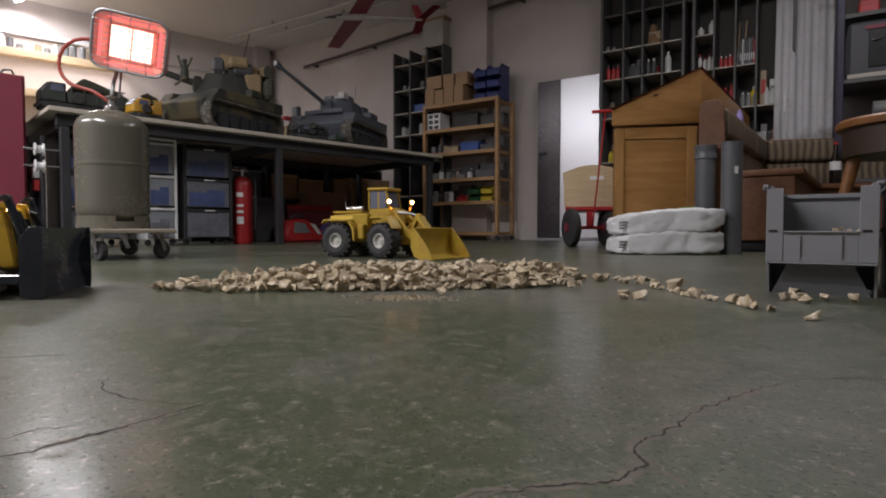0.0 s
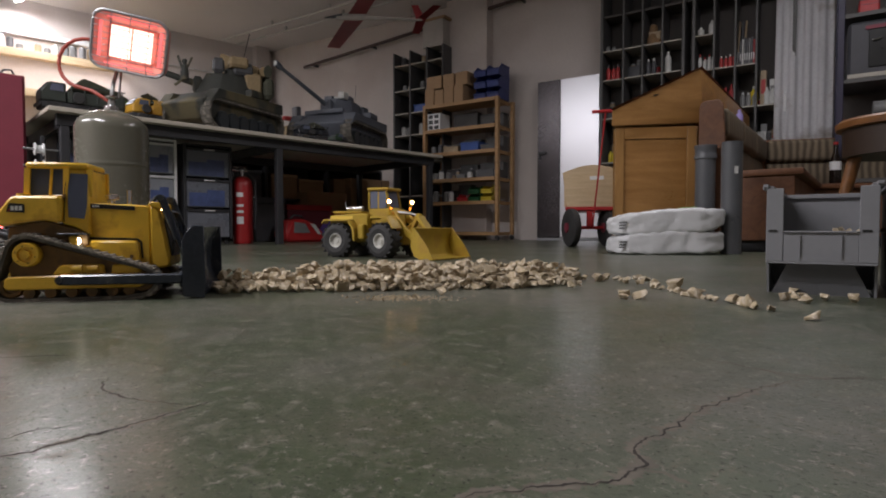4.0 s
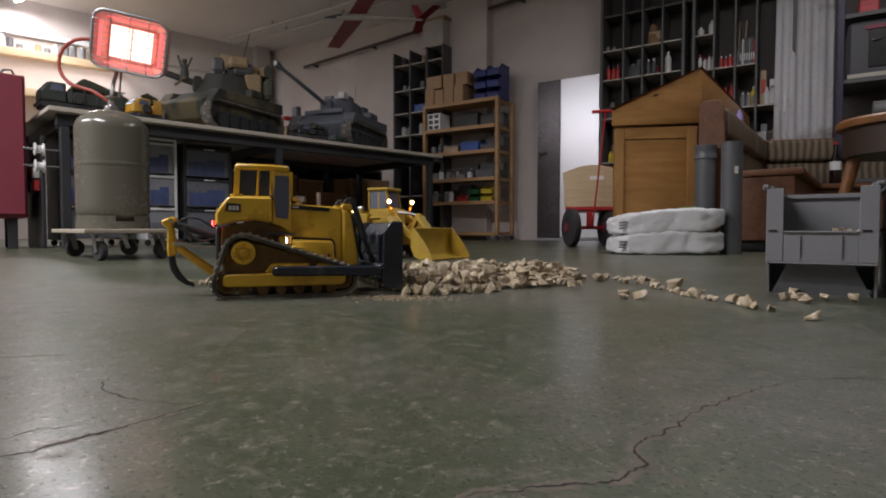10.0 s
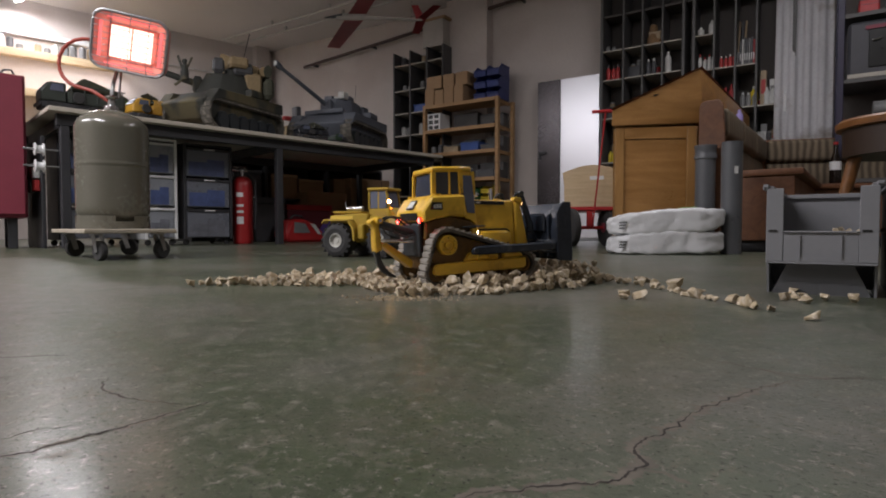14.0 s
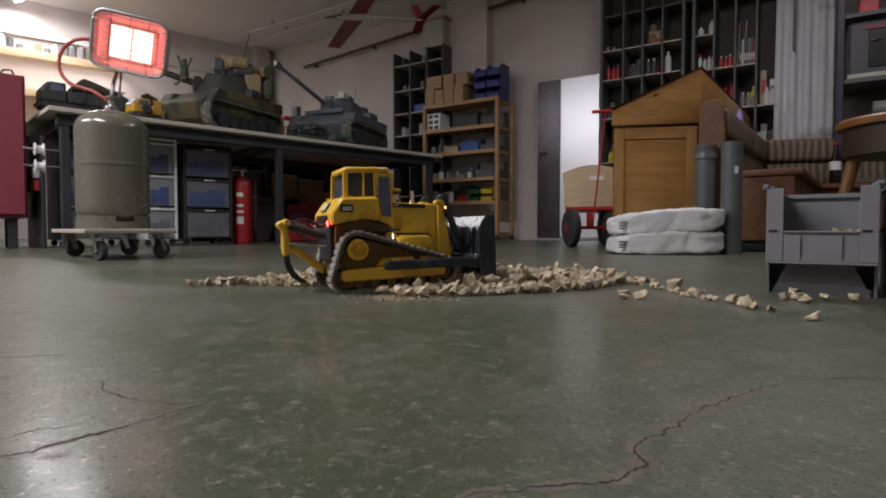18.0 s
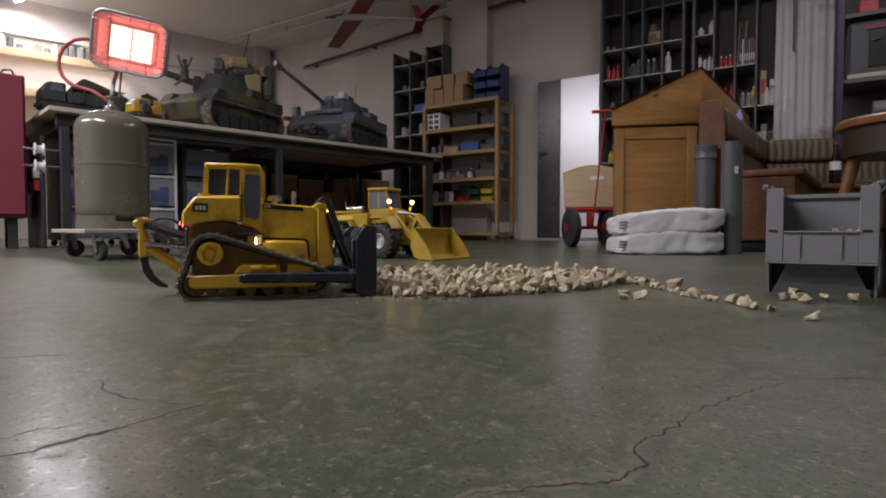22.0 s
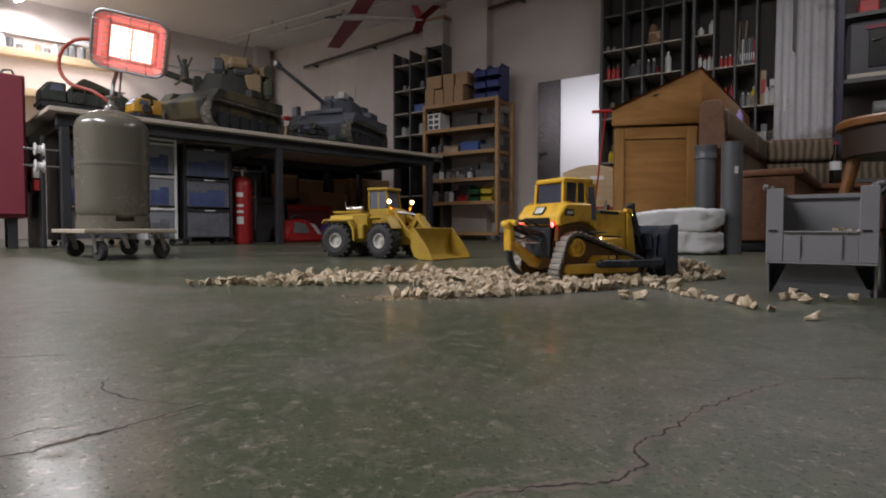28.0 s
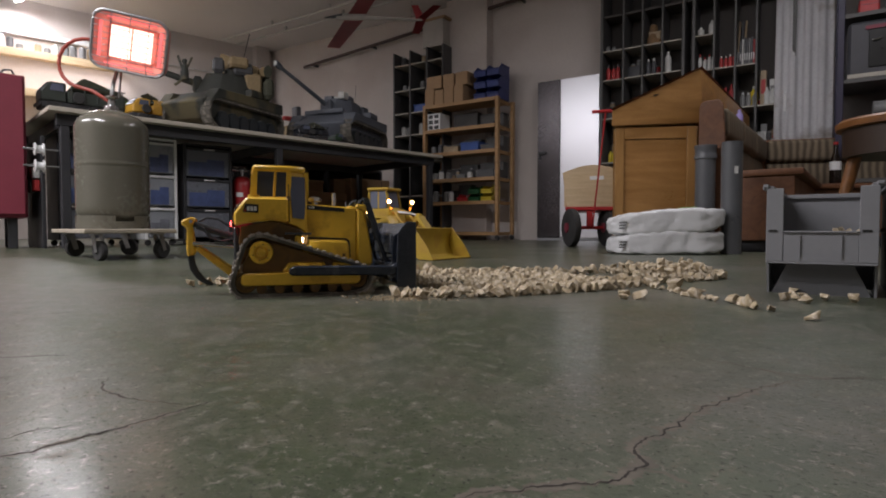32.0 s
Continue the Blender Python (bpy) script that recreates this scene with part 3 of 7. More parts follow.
    for s in (-1, 1):
        # brown recess wall: the mudguard's shade is put into the colour
        part("wheel_arch", prism([(-0.128, 0.1), (-0.125, 0.133), (-0.068, 0.1445), (-0.022, 0.1305), (0.0, 0.117), (0.0, 0.1), (-0.03, 0.085), (-0.1, 0.085)], *both(s, 0.0566, 0.07), "y", 0.001), SHADED_BROWN, o, "recess above the track, painted brown for its shade")
        part("step", box(-0.044, 0.004, *both(s, 0.0702, 0.089), 0.118, 0.1215, 0.0008), DARK_PLASTIC, o)
        part("filler_cap", cyl((-0.1, s * 0.07, 0.1886), (-0.1, s * 0.07, 0.193), 0.011, 14), YELLOW, cb)
        sticker = [(-0.121, 0.16), (-0.093, 0.1585), (-0.093, 0.174), (-0.1165, 0.1755)]
        e = part("sticker", prism(sticker, *both(s, 0.0863, 0.0871)), DECAL, cb, "black maker's sticker with pale bars")
        for k in range(3):
            x = -0.1135 + 0.0062 * k
            part("bar", box(x, x + 0.0048, *both(s, 0.0872, 0.0876), 0.1625, 0.1705), DECAL_WHITE, e)
        part("corner", prism([(-0.1195, 0.1615), (-0.1148, 0.1612), (-0.1148, 0.167)], *both(s, 0.0872, 0.0875)), DECAL_RED, e)
        # lamp on the mudguard's front shines along the hood
        lamp = part("headlamp", box(-0.026, -0.012, s * 0.079 - 0.008, s * 0.079 + 0.008, 0.0985, 0.1165, 0.003), YELLOW, o)
        part("lens", lathe([(0.0058, 0), (0.0052, 0.001), (0, 0.0014)], 16, pose(-0.0118, s * 0.079, 0.107, 0, 90, 0)), LAMP_WHITE, lamp, "lit white headlamp")
        t = part("tail_lamp", lathe([(0.0062, 0), (0.0062, 0.002), (0.0052, 0.0025), (0.0052, 0.004), (0, 0.0055)], 16, pose(-0.1375, s * 0.067, 0.1385, 0, -90, 0)), LAMP_RED, o, "lit red tail lamp")
        part("bezel", lathe([(0.0063, 0.0), (0.0083, 0.0), (0.0083, 0.003), (0.0063, 0.003), (0.0063, 0.0)], 16, pose(-0.1375, s * 0.067, 0.1385, 0, -90, 0), None, False), DARK_PLASTIC, t)
    part("rear_grille", box(-0.1392, -0.1378, -0.052, 0.052, 0.139, 0.155), DECAL, cb)
    slope = pose(-0.1283, 0, 0.1716, 0, -54.8, 0)
    e = part("sticker", box(-0.0115, 0.0115, -0.02, 0.02, 0.0012, 0.0022), DECAL, cb, "black maker's sticker with pale bars", slope)
    for k in range(3):
        part("bar", box(-0.0085, 0.0085, -0.016 + 0.0108 * k, -0.0072 + 0.0108 * k, 0.0024, 0.003), DECAL_WHITE, e)
    # cab: rear part with vertical sides, doors angled in towards the hood
    z0, z1 = 0.1885, 0.24
    foot = {"rl": (-0.1, 0.056), "rr": (-0.1, -0.056), "ml": (-0.036, 0.058), "mr": (-0.036, -0.058), "fl": (-0.001, 0.046), "fr": (-0.001, -0.046)}
    top = {k: (x * 0.95, y * 0.95) for k, (x, y) in foot.items()}
    order = ["rr", "mr", "fr", "fl", "ml", "rl"]
    c = part("cab", prism([(x * 1.03, y * 1.03) for x, y in (foot[k] for k in order)], 0.1865, 0.1915, "z", 0.0015), YELLOW, o)
    for k in order:
        (a, b), (p, q) = foot[k], top[k]
        part("pillar", prism([(-0.0046, -0.0042), (0.0046, -0.0042), (0.0046, 0.0042), (-0.0046, 0.0042)], 0, 1, "z"), YELLOW, c, "", Matrix(((1, 0, p - a, a), (0, 1, q - b, b), (0, 0, z1 - z0, z0), (0, 0, 0, 1))))
    for u, v, f in (("rr", "mr", 0.58), ("rl", "ml", 0.58)):
        a = Vector((*foot[u], z0)).lerp(Vector((*foot[v], z0)), f)
        b = Vector((*top[u], z1)).lerp(Vector((*top[v], z1)), f)
        part("window_bar", cyl(a, b, 0.0028, 6), YELLOW, c)
    for u, v in (("rr", "mr"), ("fr", "fl"), ("ml", "rl"), ("rl", "rr")):
        pane = bmesh.new()
        vs = [pane.verts.new(p) for p in ((*foot[u], z0 + 0.002), (*foot[v], z0 + 0.002), (*top[v], z1), (*top[u], z1))]
        pane.faces.new(vs)
        bmesh.ops.solidify(pane, geom=pane.faces[:], thickness=0.0015)
        part("window", pane, DARK_GLASS, c, "dark reflecting pane")
    roof = [(x * 1.06 - 0.001, y * 1.08) for x, y in (top[k] for k in order)]
    part("roof", prism(roof, 0.2395, 0.2515, "z", 0.0035), YELLOW, c)
    part("seat", box(-0.07, -0.045, -0.02, 0.02, 0.19, 0.215, 0.006), DECAL, c)
    part("beacon", cyl((-0.03, -0.02, 0.2496), (-0.03, -0.02, 0.256), 0.003, 8), SHADED_BROWN, c)
    # exhaust, air cleaner, lamps at the hood's front corners
    part("exhaust", cyl((0.058, -0.02, 0.174), (0.058, -0.02, 0.203), 0.0045, 10), CHROME, o)
    part("air_cleaner", lathe([(0.006, 0), (0.006, 0.008), (0.0135, 0.01), (0.0135, 0.016), (0.01, 0.019), (0.0, 0.0205)], 18, pose(0.022, 0.0, 0.1765)), CHROME, o)
    for y in (-0.046, 0.046):
        b = part("work_lamp", prism([(0.098, 0.1725), (0.116, 0.168), (0.1185, 0.158), (0.1215, 0.161), (0.1195, 0.1785), (0.1, 0.1805)], y - 0.0075, y + 0.0075, "y", 0.0015), YELLOW, o)
        part("lens", box(0.1212, 0.1222, y - 0.0055, y + 0.0055, 0.163, 0.175), LAMP_WARM, b)
        part("bracket", cyl((0.104, y, 0.1805), (0.112, y, 0.19), 0.003, 8, None, cyl((0.112, y, 0.19), (0.126, y, 0.186), 0.0045, 10)), DARK_PLASTIC, o)
        # lift rams down the nose
        part("ram", cyl((0.12, y, 0.188), (0.147, y, 0.108), 0.0078, 14, None, cyl((0.147, y, 0.108), (0.168, y, 0.05), 0.0042, 10)), BLADE_BLACK, o)
        part("ram_eye", cyl((0.12, y - 0.009, 0.188), (0.12, y + 0.009, 0.188), 0.006, 12), DARK_PLASTIC, o)
        part("hose", tube([(0.122, y * 0.8, 0.165), (0.136, y * 0.75, 0.16), (0.146, y * 0.8, 0.135), (0.138, y * 0.85, 0.1), (0.136, y * 0.8, 0.08)], 0.0026, 6), DARK_PLASTIC, o)
    # tracks
    loop = hull(TRACK)
    pad = mesh_of("track_pad", box(-0.0058, 0.0058, -0.019, 0.019, -0.003, 0.0005, 0.0, box(-0.0015, 0.0015, -0.019, 0.019, -0.0052, -0.003)), PAD_GREY)
    for s in (-1, 1):
        yc = s * 0.0805
        t = part("track", belt(loop, yc - 0.017, yc + 0.017, 0.006), TRACK_RUBBER, o, "dusty dark track")
        for x, z, a in along(loop, 46):
            share("track_pad", pad, t, Matrix.Translation((x, yc, z)) @ Matrix.Rotation(-radians(a), 4, "Y"))
        f = part("track_frame", prism([(-0.125, 0.026), (-0.118, 0.0225), (0.09, 0.0215), (0.098, 0.0265), (0.098, 0.046), (-0.05, 0.0465), (-0.119, 0.0455), (-0.124, 0.041)], *both(s, 0.07, 0.0985), "y", 0.0025), YELLOW, o)
        part("frame_box", prism([(-0.052, 0.047), (0.032, 0.047), (0.03, 0.0645), (-0.038, 0.065)], *both(s, 0.075, 0.094), "y", 0.003), YELLOW, f)
        part("frame_box", prism([(0.043, 0.047), (0.096, 0.047), (0.084, 0.0625), (0.045, 0.064)], *both(s, 0.075, 0.094), "y", 0.003), YELLOW, f)
        for x in (-0.012, 0.014):
            part("roller_cover", cyl((x - 0.009, s * 0.091, 0.0565), (x + 0.009, s * 0.091, 0.0565), 0.0082, 14), YELLOW, f)
        part("inner_guard", prism([(-0.118, 0.046), (0.1, 0.046), (0.085, 0.056), (-0.06, 0.1), (-0.1, 0.1), (-0.122, 0.06)], *both(s, 0.062, 0.084)), SHADED_BROWN, o, "plate inside the track, painted brown for its shade")
        for x in (-0.088, -0.055, -0.022, 0.011, 0.044, 0.072):
            part("road_roller", lathe([(0.003, -0.011), (0.0095, -0.011), (0.0095, -0.004), (0.0075, -0.003), (0.0075, 0.003), (0.0095, 0.004), (0.0095, 0.011), (0.003, 0.011)], 14, pose(x, s * 0.081, 0.0155, 90)), SHADED_BROWN, o)
        for x, z, r, nm in ((-0.089, 0.0845, 0.0215, "sprocket"), (-0.116, 0.027, 0.019, "idler"), (0.094, 0.032, 0.019, "idler")):
            w = part(nm, lathe([(0.004, -0.014), (r * 0.9, -0.014), (r, -0.011), (r, 0.011), (r * 0.92, 0.014), (r * 0.62, 0.014), (r * 0.58, 0.0105), (r * 0.36, 0.0105), (r * 0.33, 0.016), (0, 0.0165)], 28, pose(0, 0, 0, -90 * s, 0, 0)), YELLOW if nm == "sprocket" else SHADED_BROWN, o, "", pose(x, s * (0.0855 if nm == "sprocket" else 0.078), z))
            if nm == "sprocket":
                for k in range(6):
                    a = radians(60 * k)
                    part("bolt", cyl((0.0155 * math.cos(a), s * 0.0135, 0.0155 * math.sin(a)), (0.0155 * math.cos(a), s * 0.0152, 0.0155 * math.sin(a)), 0.0013, 6), SHADED_BROWN, w)
            ROLLING.append((w, r + 0.011))
    # ripper
    part("ripper_arm", prism([(-0.2325, 0.1375), (-0.229, 0.1455), (-0.21, 0.1515), (-0.2035, 0.1465), (-0.2045, 0.138), (-0.211, 0.134), (-0.205, 0.092), (-0.206, 0.078), (-0.221, 0.074), (-0.2225, 0.09), (-0.2215, 0.128)], -0.013, 0.017, "y", 0.003), YELLOW, o)
    part("cross_bar", cyl((-0.213, -0.03, 0.1425), (-0.213, 0.03, 0.1425), 0.0065, 12), YELLOW, o)
    part("pin", cyl((-0.213, -0.033, 0.1425), (-0.213, 0.033, 0.1425), 0.0035, 10), CHROME, o)
    part("lower_link", prism([(-0.208, 0.089), (-0.199, 0.096), (-0.138, 0.052), (-0.143, 0.034)], -0.019, 0.023, "y", 0.003), YELLOW, o)
    tine = [(-0.222, 0.079), (-0.209, 0.079), (-0.207, 0.06), (-0.2, 0.044), (-0.19, 0.031), (-0.176, 0.021), (-0.175, 0.0165), (-0.19, 0.0195), (-0.206, 0.031), (-0.217, 0.049)]
    part("tine", prism(tine, -0.005, 0.009, "y", 0.0015), DARK_PLASTIC, o, "curved black ripper tine")
    for s in (-1, 1):
        part("lift_ram", cyl((-0.208, s * 0.02, 0.136), (-0.134, s * 0.024, 0.112), 0.0068, 12), DARK_PLASTIC, o)
        part("ram_rod", cyl((-0.21, s * 0.016, 0.1), (-0.134, s * 0.024, 0.094), 0.0038, 10), CHROME, o)
        part("hose", tube([(-0.2, s * 0.014, 0.143), (-0.185, s * 0.014, 0.15), (-0.165, s * 0.016, 0.147), (-0.14, s * 0.02, 0.13)], 0.0022, 6), DARK_PLASTIC, o)
        part("hose", tube([(-0.195, s * 0.03, 0.135), (-0.18, s * 0.036, 0.112), (-0.16, s * 0.036, 0.104), (-0.137, s * 0.033, 0.11)], 0.0022, 6), DARK_PLASTIC, o)
    part("tail_box", box(-0.137, -0.126, -0.05, 0.05, 0.06, 0.132, 0.003), DARK_PLASTIC, o)
    # blade group
    prof = [(0.192, 0.002)] + [(0.176 + 0.028 * (abs(2 * k / 8 - 1) ** 2) - 0.004, 0.002 + 0.128 * k / 8) for k in range(1, 8)] + [(0.197, 0.131), (0.203, 0.131)] + [(0.184 + 0.02 * (abs(2 * k / 8 - 1) ** 2), 0.002 + 0.128 * k / 8) for k in range(7, 0, -1)] + [(0.2, 0.002)]
    bl = part("blade", prism(prof, -0.119, 0.119), BLADE_BLACK, o, "black curved dozer blade")
    for s in (-1, 1):
        part("end_plate", prism([(0.167, 0.004), (0.205, 0.0), (0.207, 0.02), (0.2065, 0.133), (0.186, 0.134), (0.176, 0.122), (0.1675, 0.108)], *both(s, 0.1168, 0.1205), "y", 0.001), BLADE_BLACK, bl)
        part("push_arm", prism([(-0.041, 0.036), (-0.037, 0.03), (0.166, 0.027), (0.17, 0.046), (-0.028, 0.0485), (-0.038, 0.045)], *both(s, 0.1, 0.1155), "y", 0.003), BLADE_BLACK, bl)
        part("pivot", cyl((-0.0335, s * 0.1157, 0.039), (-0.0335, s * 0.118, 0.039), 0.0055, 12), DARK_PLASTIC, bl)
        part("back_rib", prism([(0.163, 0.012), (0.178, 0.008), (0.176, 0.11), (0.168, 0.104)], s * 0.085 - 0.003, s * 0.085 + 0.003), BLADE_BLACK, bl)
    part("bottom_beam", box(0.16, 0.1745, -0.112, 0.112, 0.02, 0.05, 0.003), BLADE_BLACK, bl)
    part("top_strip", box(0.166, 0.1725, -0.07, 0.07, 0.066, 0.11, 0.004), BLADE_BLACK, bl)
    return o, bl


DOZER, BLADE = bulldozer()


# ---- wheel loader model ----
def wheel(parent, x, y, s):
    r = 0.066
    w = part("wheel", lathe([(0.0285, -0.026), (0.046, -0.031), (0.06, -0.026), (r, -0.016), (r, 0.016), (0.06, 0.026), (0.046, 0.031), (0.0285, 0.026), (0.0285, -0.026)], 36, pose(x, y, r, 90, 0, 0), None, False), TYRE, parent, "black rubber tyre")
    lug = mesh_of("lug", box(-0.0045, 0.0045, 0.0, 0.029, -0.002, 0.005), TYRE)
    for k in range(18):
        for d in (-1, 1):
            share("lug", lug, w, Matrix.Translation((x, y, r)) @ Matrix.Rotation(radians(20 * k + (10 if d > 0 else 0)), 4, "Y") @ Matrix.Translation((0, 0, r - 0.003)) @ Matrix.Rotation(radians(25 * d), 4, "Z") @ Matrix.Scale(d, 4, (0, 1, 0)))
    part("rim", lathe([(0.0, 0.022), (0.009, 0.022), (0.011, 0.014), (0.021, 0.014), (0.0245, 0.027), (0.0275, 0.028), (0.0285, 0.024), (0.0285, 0.0), (0, 0)], 24, Matrix.Translation((x, y, r)) @ pose(0, 0, 0, 90 * -s, 0, 0)), WHEEL_WHITE, w, "pale grey wheel rim")
    return w


def loader():
    o = thing("toy_wheel_loader", pose(-0.268, 2.49, 0, 0, 0, -24) @ Matrix.Diagonal((1.1, 1.1, 1.1, 1)), "worn yellow toy wheel loader with lit lamps and lowered bucket", "toy loader")
    # rear frame
    part("rear_body", prism([(-0.2, 0.1), (-0.2, 0.15), (-0.192, 0.165), (-0.05, 0.172), (-0.02, 0.172), (-0.02, 0.075), (-0.06, 0.06), (-0.1, 0.06), (-0.12, 0.11)], -0.075, 0.075, "y", 0.005), LOADER_YELLOW, o)
    part("hood_lid", box(-0.196, -0.06, -0.06, 0.06, 0.172, 0.182, 0.004), LOADER_YELLOW, o)
    part("stripe", box(-0.195, -0.09, -0.0765, -0.0752, 0.146, 0.162), mat("pale_yellow_print", (0.7, 0.5, 0.08), 0.5), o)
    part("silencer", cyl((-0.14, -0.03, 0.193), (-0.07, -0.03, 0.193), 0.009, 14), CHROME, o, "chromed silencer")
    part("exhaust", tube([(-0.142, -0.03, 0.193), (-0.15, -0.03, 0.196), (-0.152, -0.03, 0.22)], 0.003, 8), CHROME, o)
    for s in (-1, 1):
        part("mudguard", prism([(-0.21, 0.13), (-0.2, 0.142), (-0.09, 0.142), (-0.07, 0.11), (-0.065, 0.065), (-0.058, 0.065), (-0.06, 0.112), (-0.085, 0.148), (-0.2, 0.15), (-0.213, 0.135)], s * 0.076 if s > 0 else -0.115, 0.115 if s > 0 else -0.076, "y", 0.001), LOADER_YELLOW, o)
        part("tank", box(-0.055, -0.025, s * 0.06 if s > 0 else -0.1, 0.1 if s > 0 else -0.06, 0.07, 0.13, 0.005), LOADER_YELLOW, o)
        wheel(o, -0.14, s * 0.095, s)
    part("axle", cyl((-0.14, -0.08, 0.066), (-0.14, 0.08, 0.066), 0.012, 10), LOADER_YELLOW, o)
    part("tail_lamp", box(-0.214, -0.21, -0.07, -0.05, 0.05, 0.062, 0.002), mat("orange_lens", (0.7, 0.25, 0.03), 0.3), o)
    part("counterweight", box(-0.21, -0.19, -0.07, 0.07, 0.06, 0.125, 0.006), LOADER_YELLOW, o)
    # cab
    cabm = LOADER_YELLOW
    c = part("cab", box(-0.03, 0.06, -0.05, 0.05, 0.13, 0.19, 0.003), cabm, o)
    for x0, x1 in ((-0.03, -0.03), (0.06, 0.045)):
        for y in (-0.046, 0.046):
            part("pillar", cyl((x0, y, 0.188), (x1, y, 0.262), 0.005, 8), cabm, c)
    part("roof", box(-0.038, 0.058, -0.056, 0.056, 0.26, 0.272, 0.004), cabm, c)
    part("windscreen", prism([(0.056, 0.19), (0.0575, 0.19), (0.043, 0.262), (0.0415, 0.262)], -0.044, 0.044), DARK_GLASS, c)
    for y in (-0.047, 0.0455):
        part("side_window", box(-0.028, 0.046, y, y + 0.0015, 0.192, 0.26), DARK_GLASS, c)
        part("window_bar", box(0.008, 0.014, y - 0.001, y + 0.002, 0.19, 0.262), cabm, c)
    part("rear_window", box(-0.0315, -0.03, -0.042, 0.042, 0.192, 0.26), DARK_GLASS, c)
    part("aerial", cyl((-0.02, 0.03, 0.27), (-0.02, 0.03, 0.305), 0.0012, 6), BLACK_STEEL, c)
    # front frame, turned at the joint
    fm = Matrix.Translation((0.0, 0, 0)) @ Matrix.Rotation(radians(-14), 4, "Z")
    f = part("front_frame", box(0.02, 0.15, -0.045, 0.045, 0.05, 0.11, 0.005), LOADER_YELLOW, o, "", fm)
    for s in (-1, 1):
        part("front_mudguard", prism([(0.04, 0.145), (0.05, 0.152), (0.125, 0.15), (0.155, 0.11), (0.16, 0.113), (0.13, 0.16), (0.045, 0.162)], s * 0.056 if s > 0 else -0.11, 0.11 if s > 0 else -0.056, "y", 0.001), LOADER_YELLOW, f)
        wheel(f, 0.1, s * 0.095, s)
        l = part("lamp_stalk", cyl((0.09, s * 0.05, 0.15), (0.1, s * 0.066, 0.21), 0.004, 8, None, lathe([(0.005, -0.012), (0.01, -0.004), (0.011, 0.0), (0.0, 0.0)], 16, pose(0.1, s * 0.066, 0.215, 0, 90, 0))), LOADER_YELLOW, f)
        part("headlamp", lathe([(0.0082, 0.0), (0.007, 0.0035), (0, 0.0045)], 16, pose(0.1005, s * 0.066, 0.215, 0, 90, 0)), LAMP_WARM, l, "lit warm white headlamp")
        part("lift_arm", prism([(0.06, 0.175), (0.075, 0.19), (0.1, 0.18), (0.17, 0.11), (0.25, 0.06), (0.245, 0.04), (0.16, 0.085), (0.09, 0.15)], s * 0.03 if s > 0 else -0.044, 0.044 if s > 0 else -0.03, "y", 0.003), LOADER_YELLOW, f)
        part("lift_ram", cyl((0.07, s * 0.036, 0.1), (0.14, s * 0.036, 0.13), 0.008, 10), LOADER_YELLOW, f)
        part("indicator", lathe([(0.005, 0), (0.003, 0.005), (0, 0.006)], 8, pose(0.1, s * 0.055, 0.19, 0, 90, 0)), glow("orange_lamp", (1.0, 0.25, 0.02), 2), f)
    part("tower", prism([(0.03, 0.11), (0.11, 0.11), (0.1, 0.17), (0.07, 0.195), (0.045, 0.19)], -0.028, 0.028, "y", 0.004), LOADER_YELLOW, f)
    part("tilt_ram", cyl((0.08, 0, 0.178), (0.16, 0, 0.168), 0.006, 10, None, cyl((0.16, 0, 0.168), (0.2, 0, 0.16), 0.004, 8)), STEEL, f)
    part("tilt_lever", prism([(0.15, 0.1), (0.165, 0.1), (0.205, 0.165), (0.19, 0.17)], -0.01, 0.01, "y", 0.002), LOADER_YELLOW, f)
    part("tilt_link", prism([(0.185, 0.155), (0.2, 0.165), (0.252, 0.105), (0.24, 0.1)], -0.02, 0.02, "y", 0.003), LOADER_YELLOW, f)
    bx = 0.025
    bk = [(0.235, 0.115), (0.225, 0.09), (0.225, 0.045), (0.24, 0.012), (0.265, 0.002), (0.33, 0.002), (0.33, 0.006), (0.268, 0.007), (0.245, 0.016), (0.231, 0.047), (0.231, 0.088), (0.241, 0.113)]
    b = part("bucket", prism([(x + bx, z) for x, z in bk], -0.112, 0.112), LOADER_YELLOW, f, "worn yellow bucket")
    for s in (-1, 1):
        part("bucket_side", prism([(x + bx, z) for x, z in ((0.24, 0.116), (0.23, 0.09), (0.23, 0.046), (0.244, 0.013), (0.267, 0.003), (0.33, 0.003), (0.3, 0.05))], s * 0.109 if s > 0 else -0.114, 0.114 if s > 0 else -0.109), LOADER_YELLOW, b)
    return o


loader()


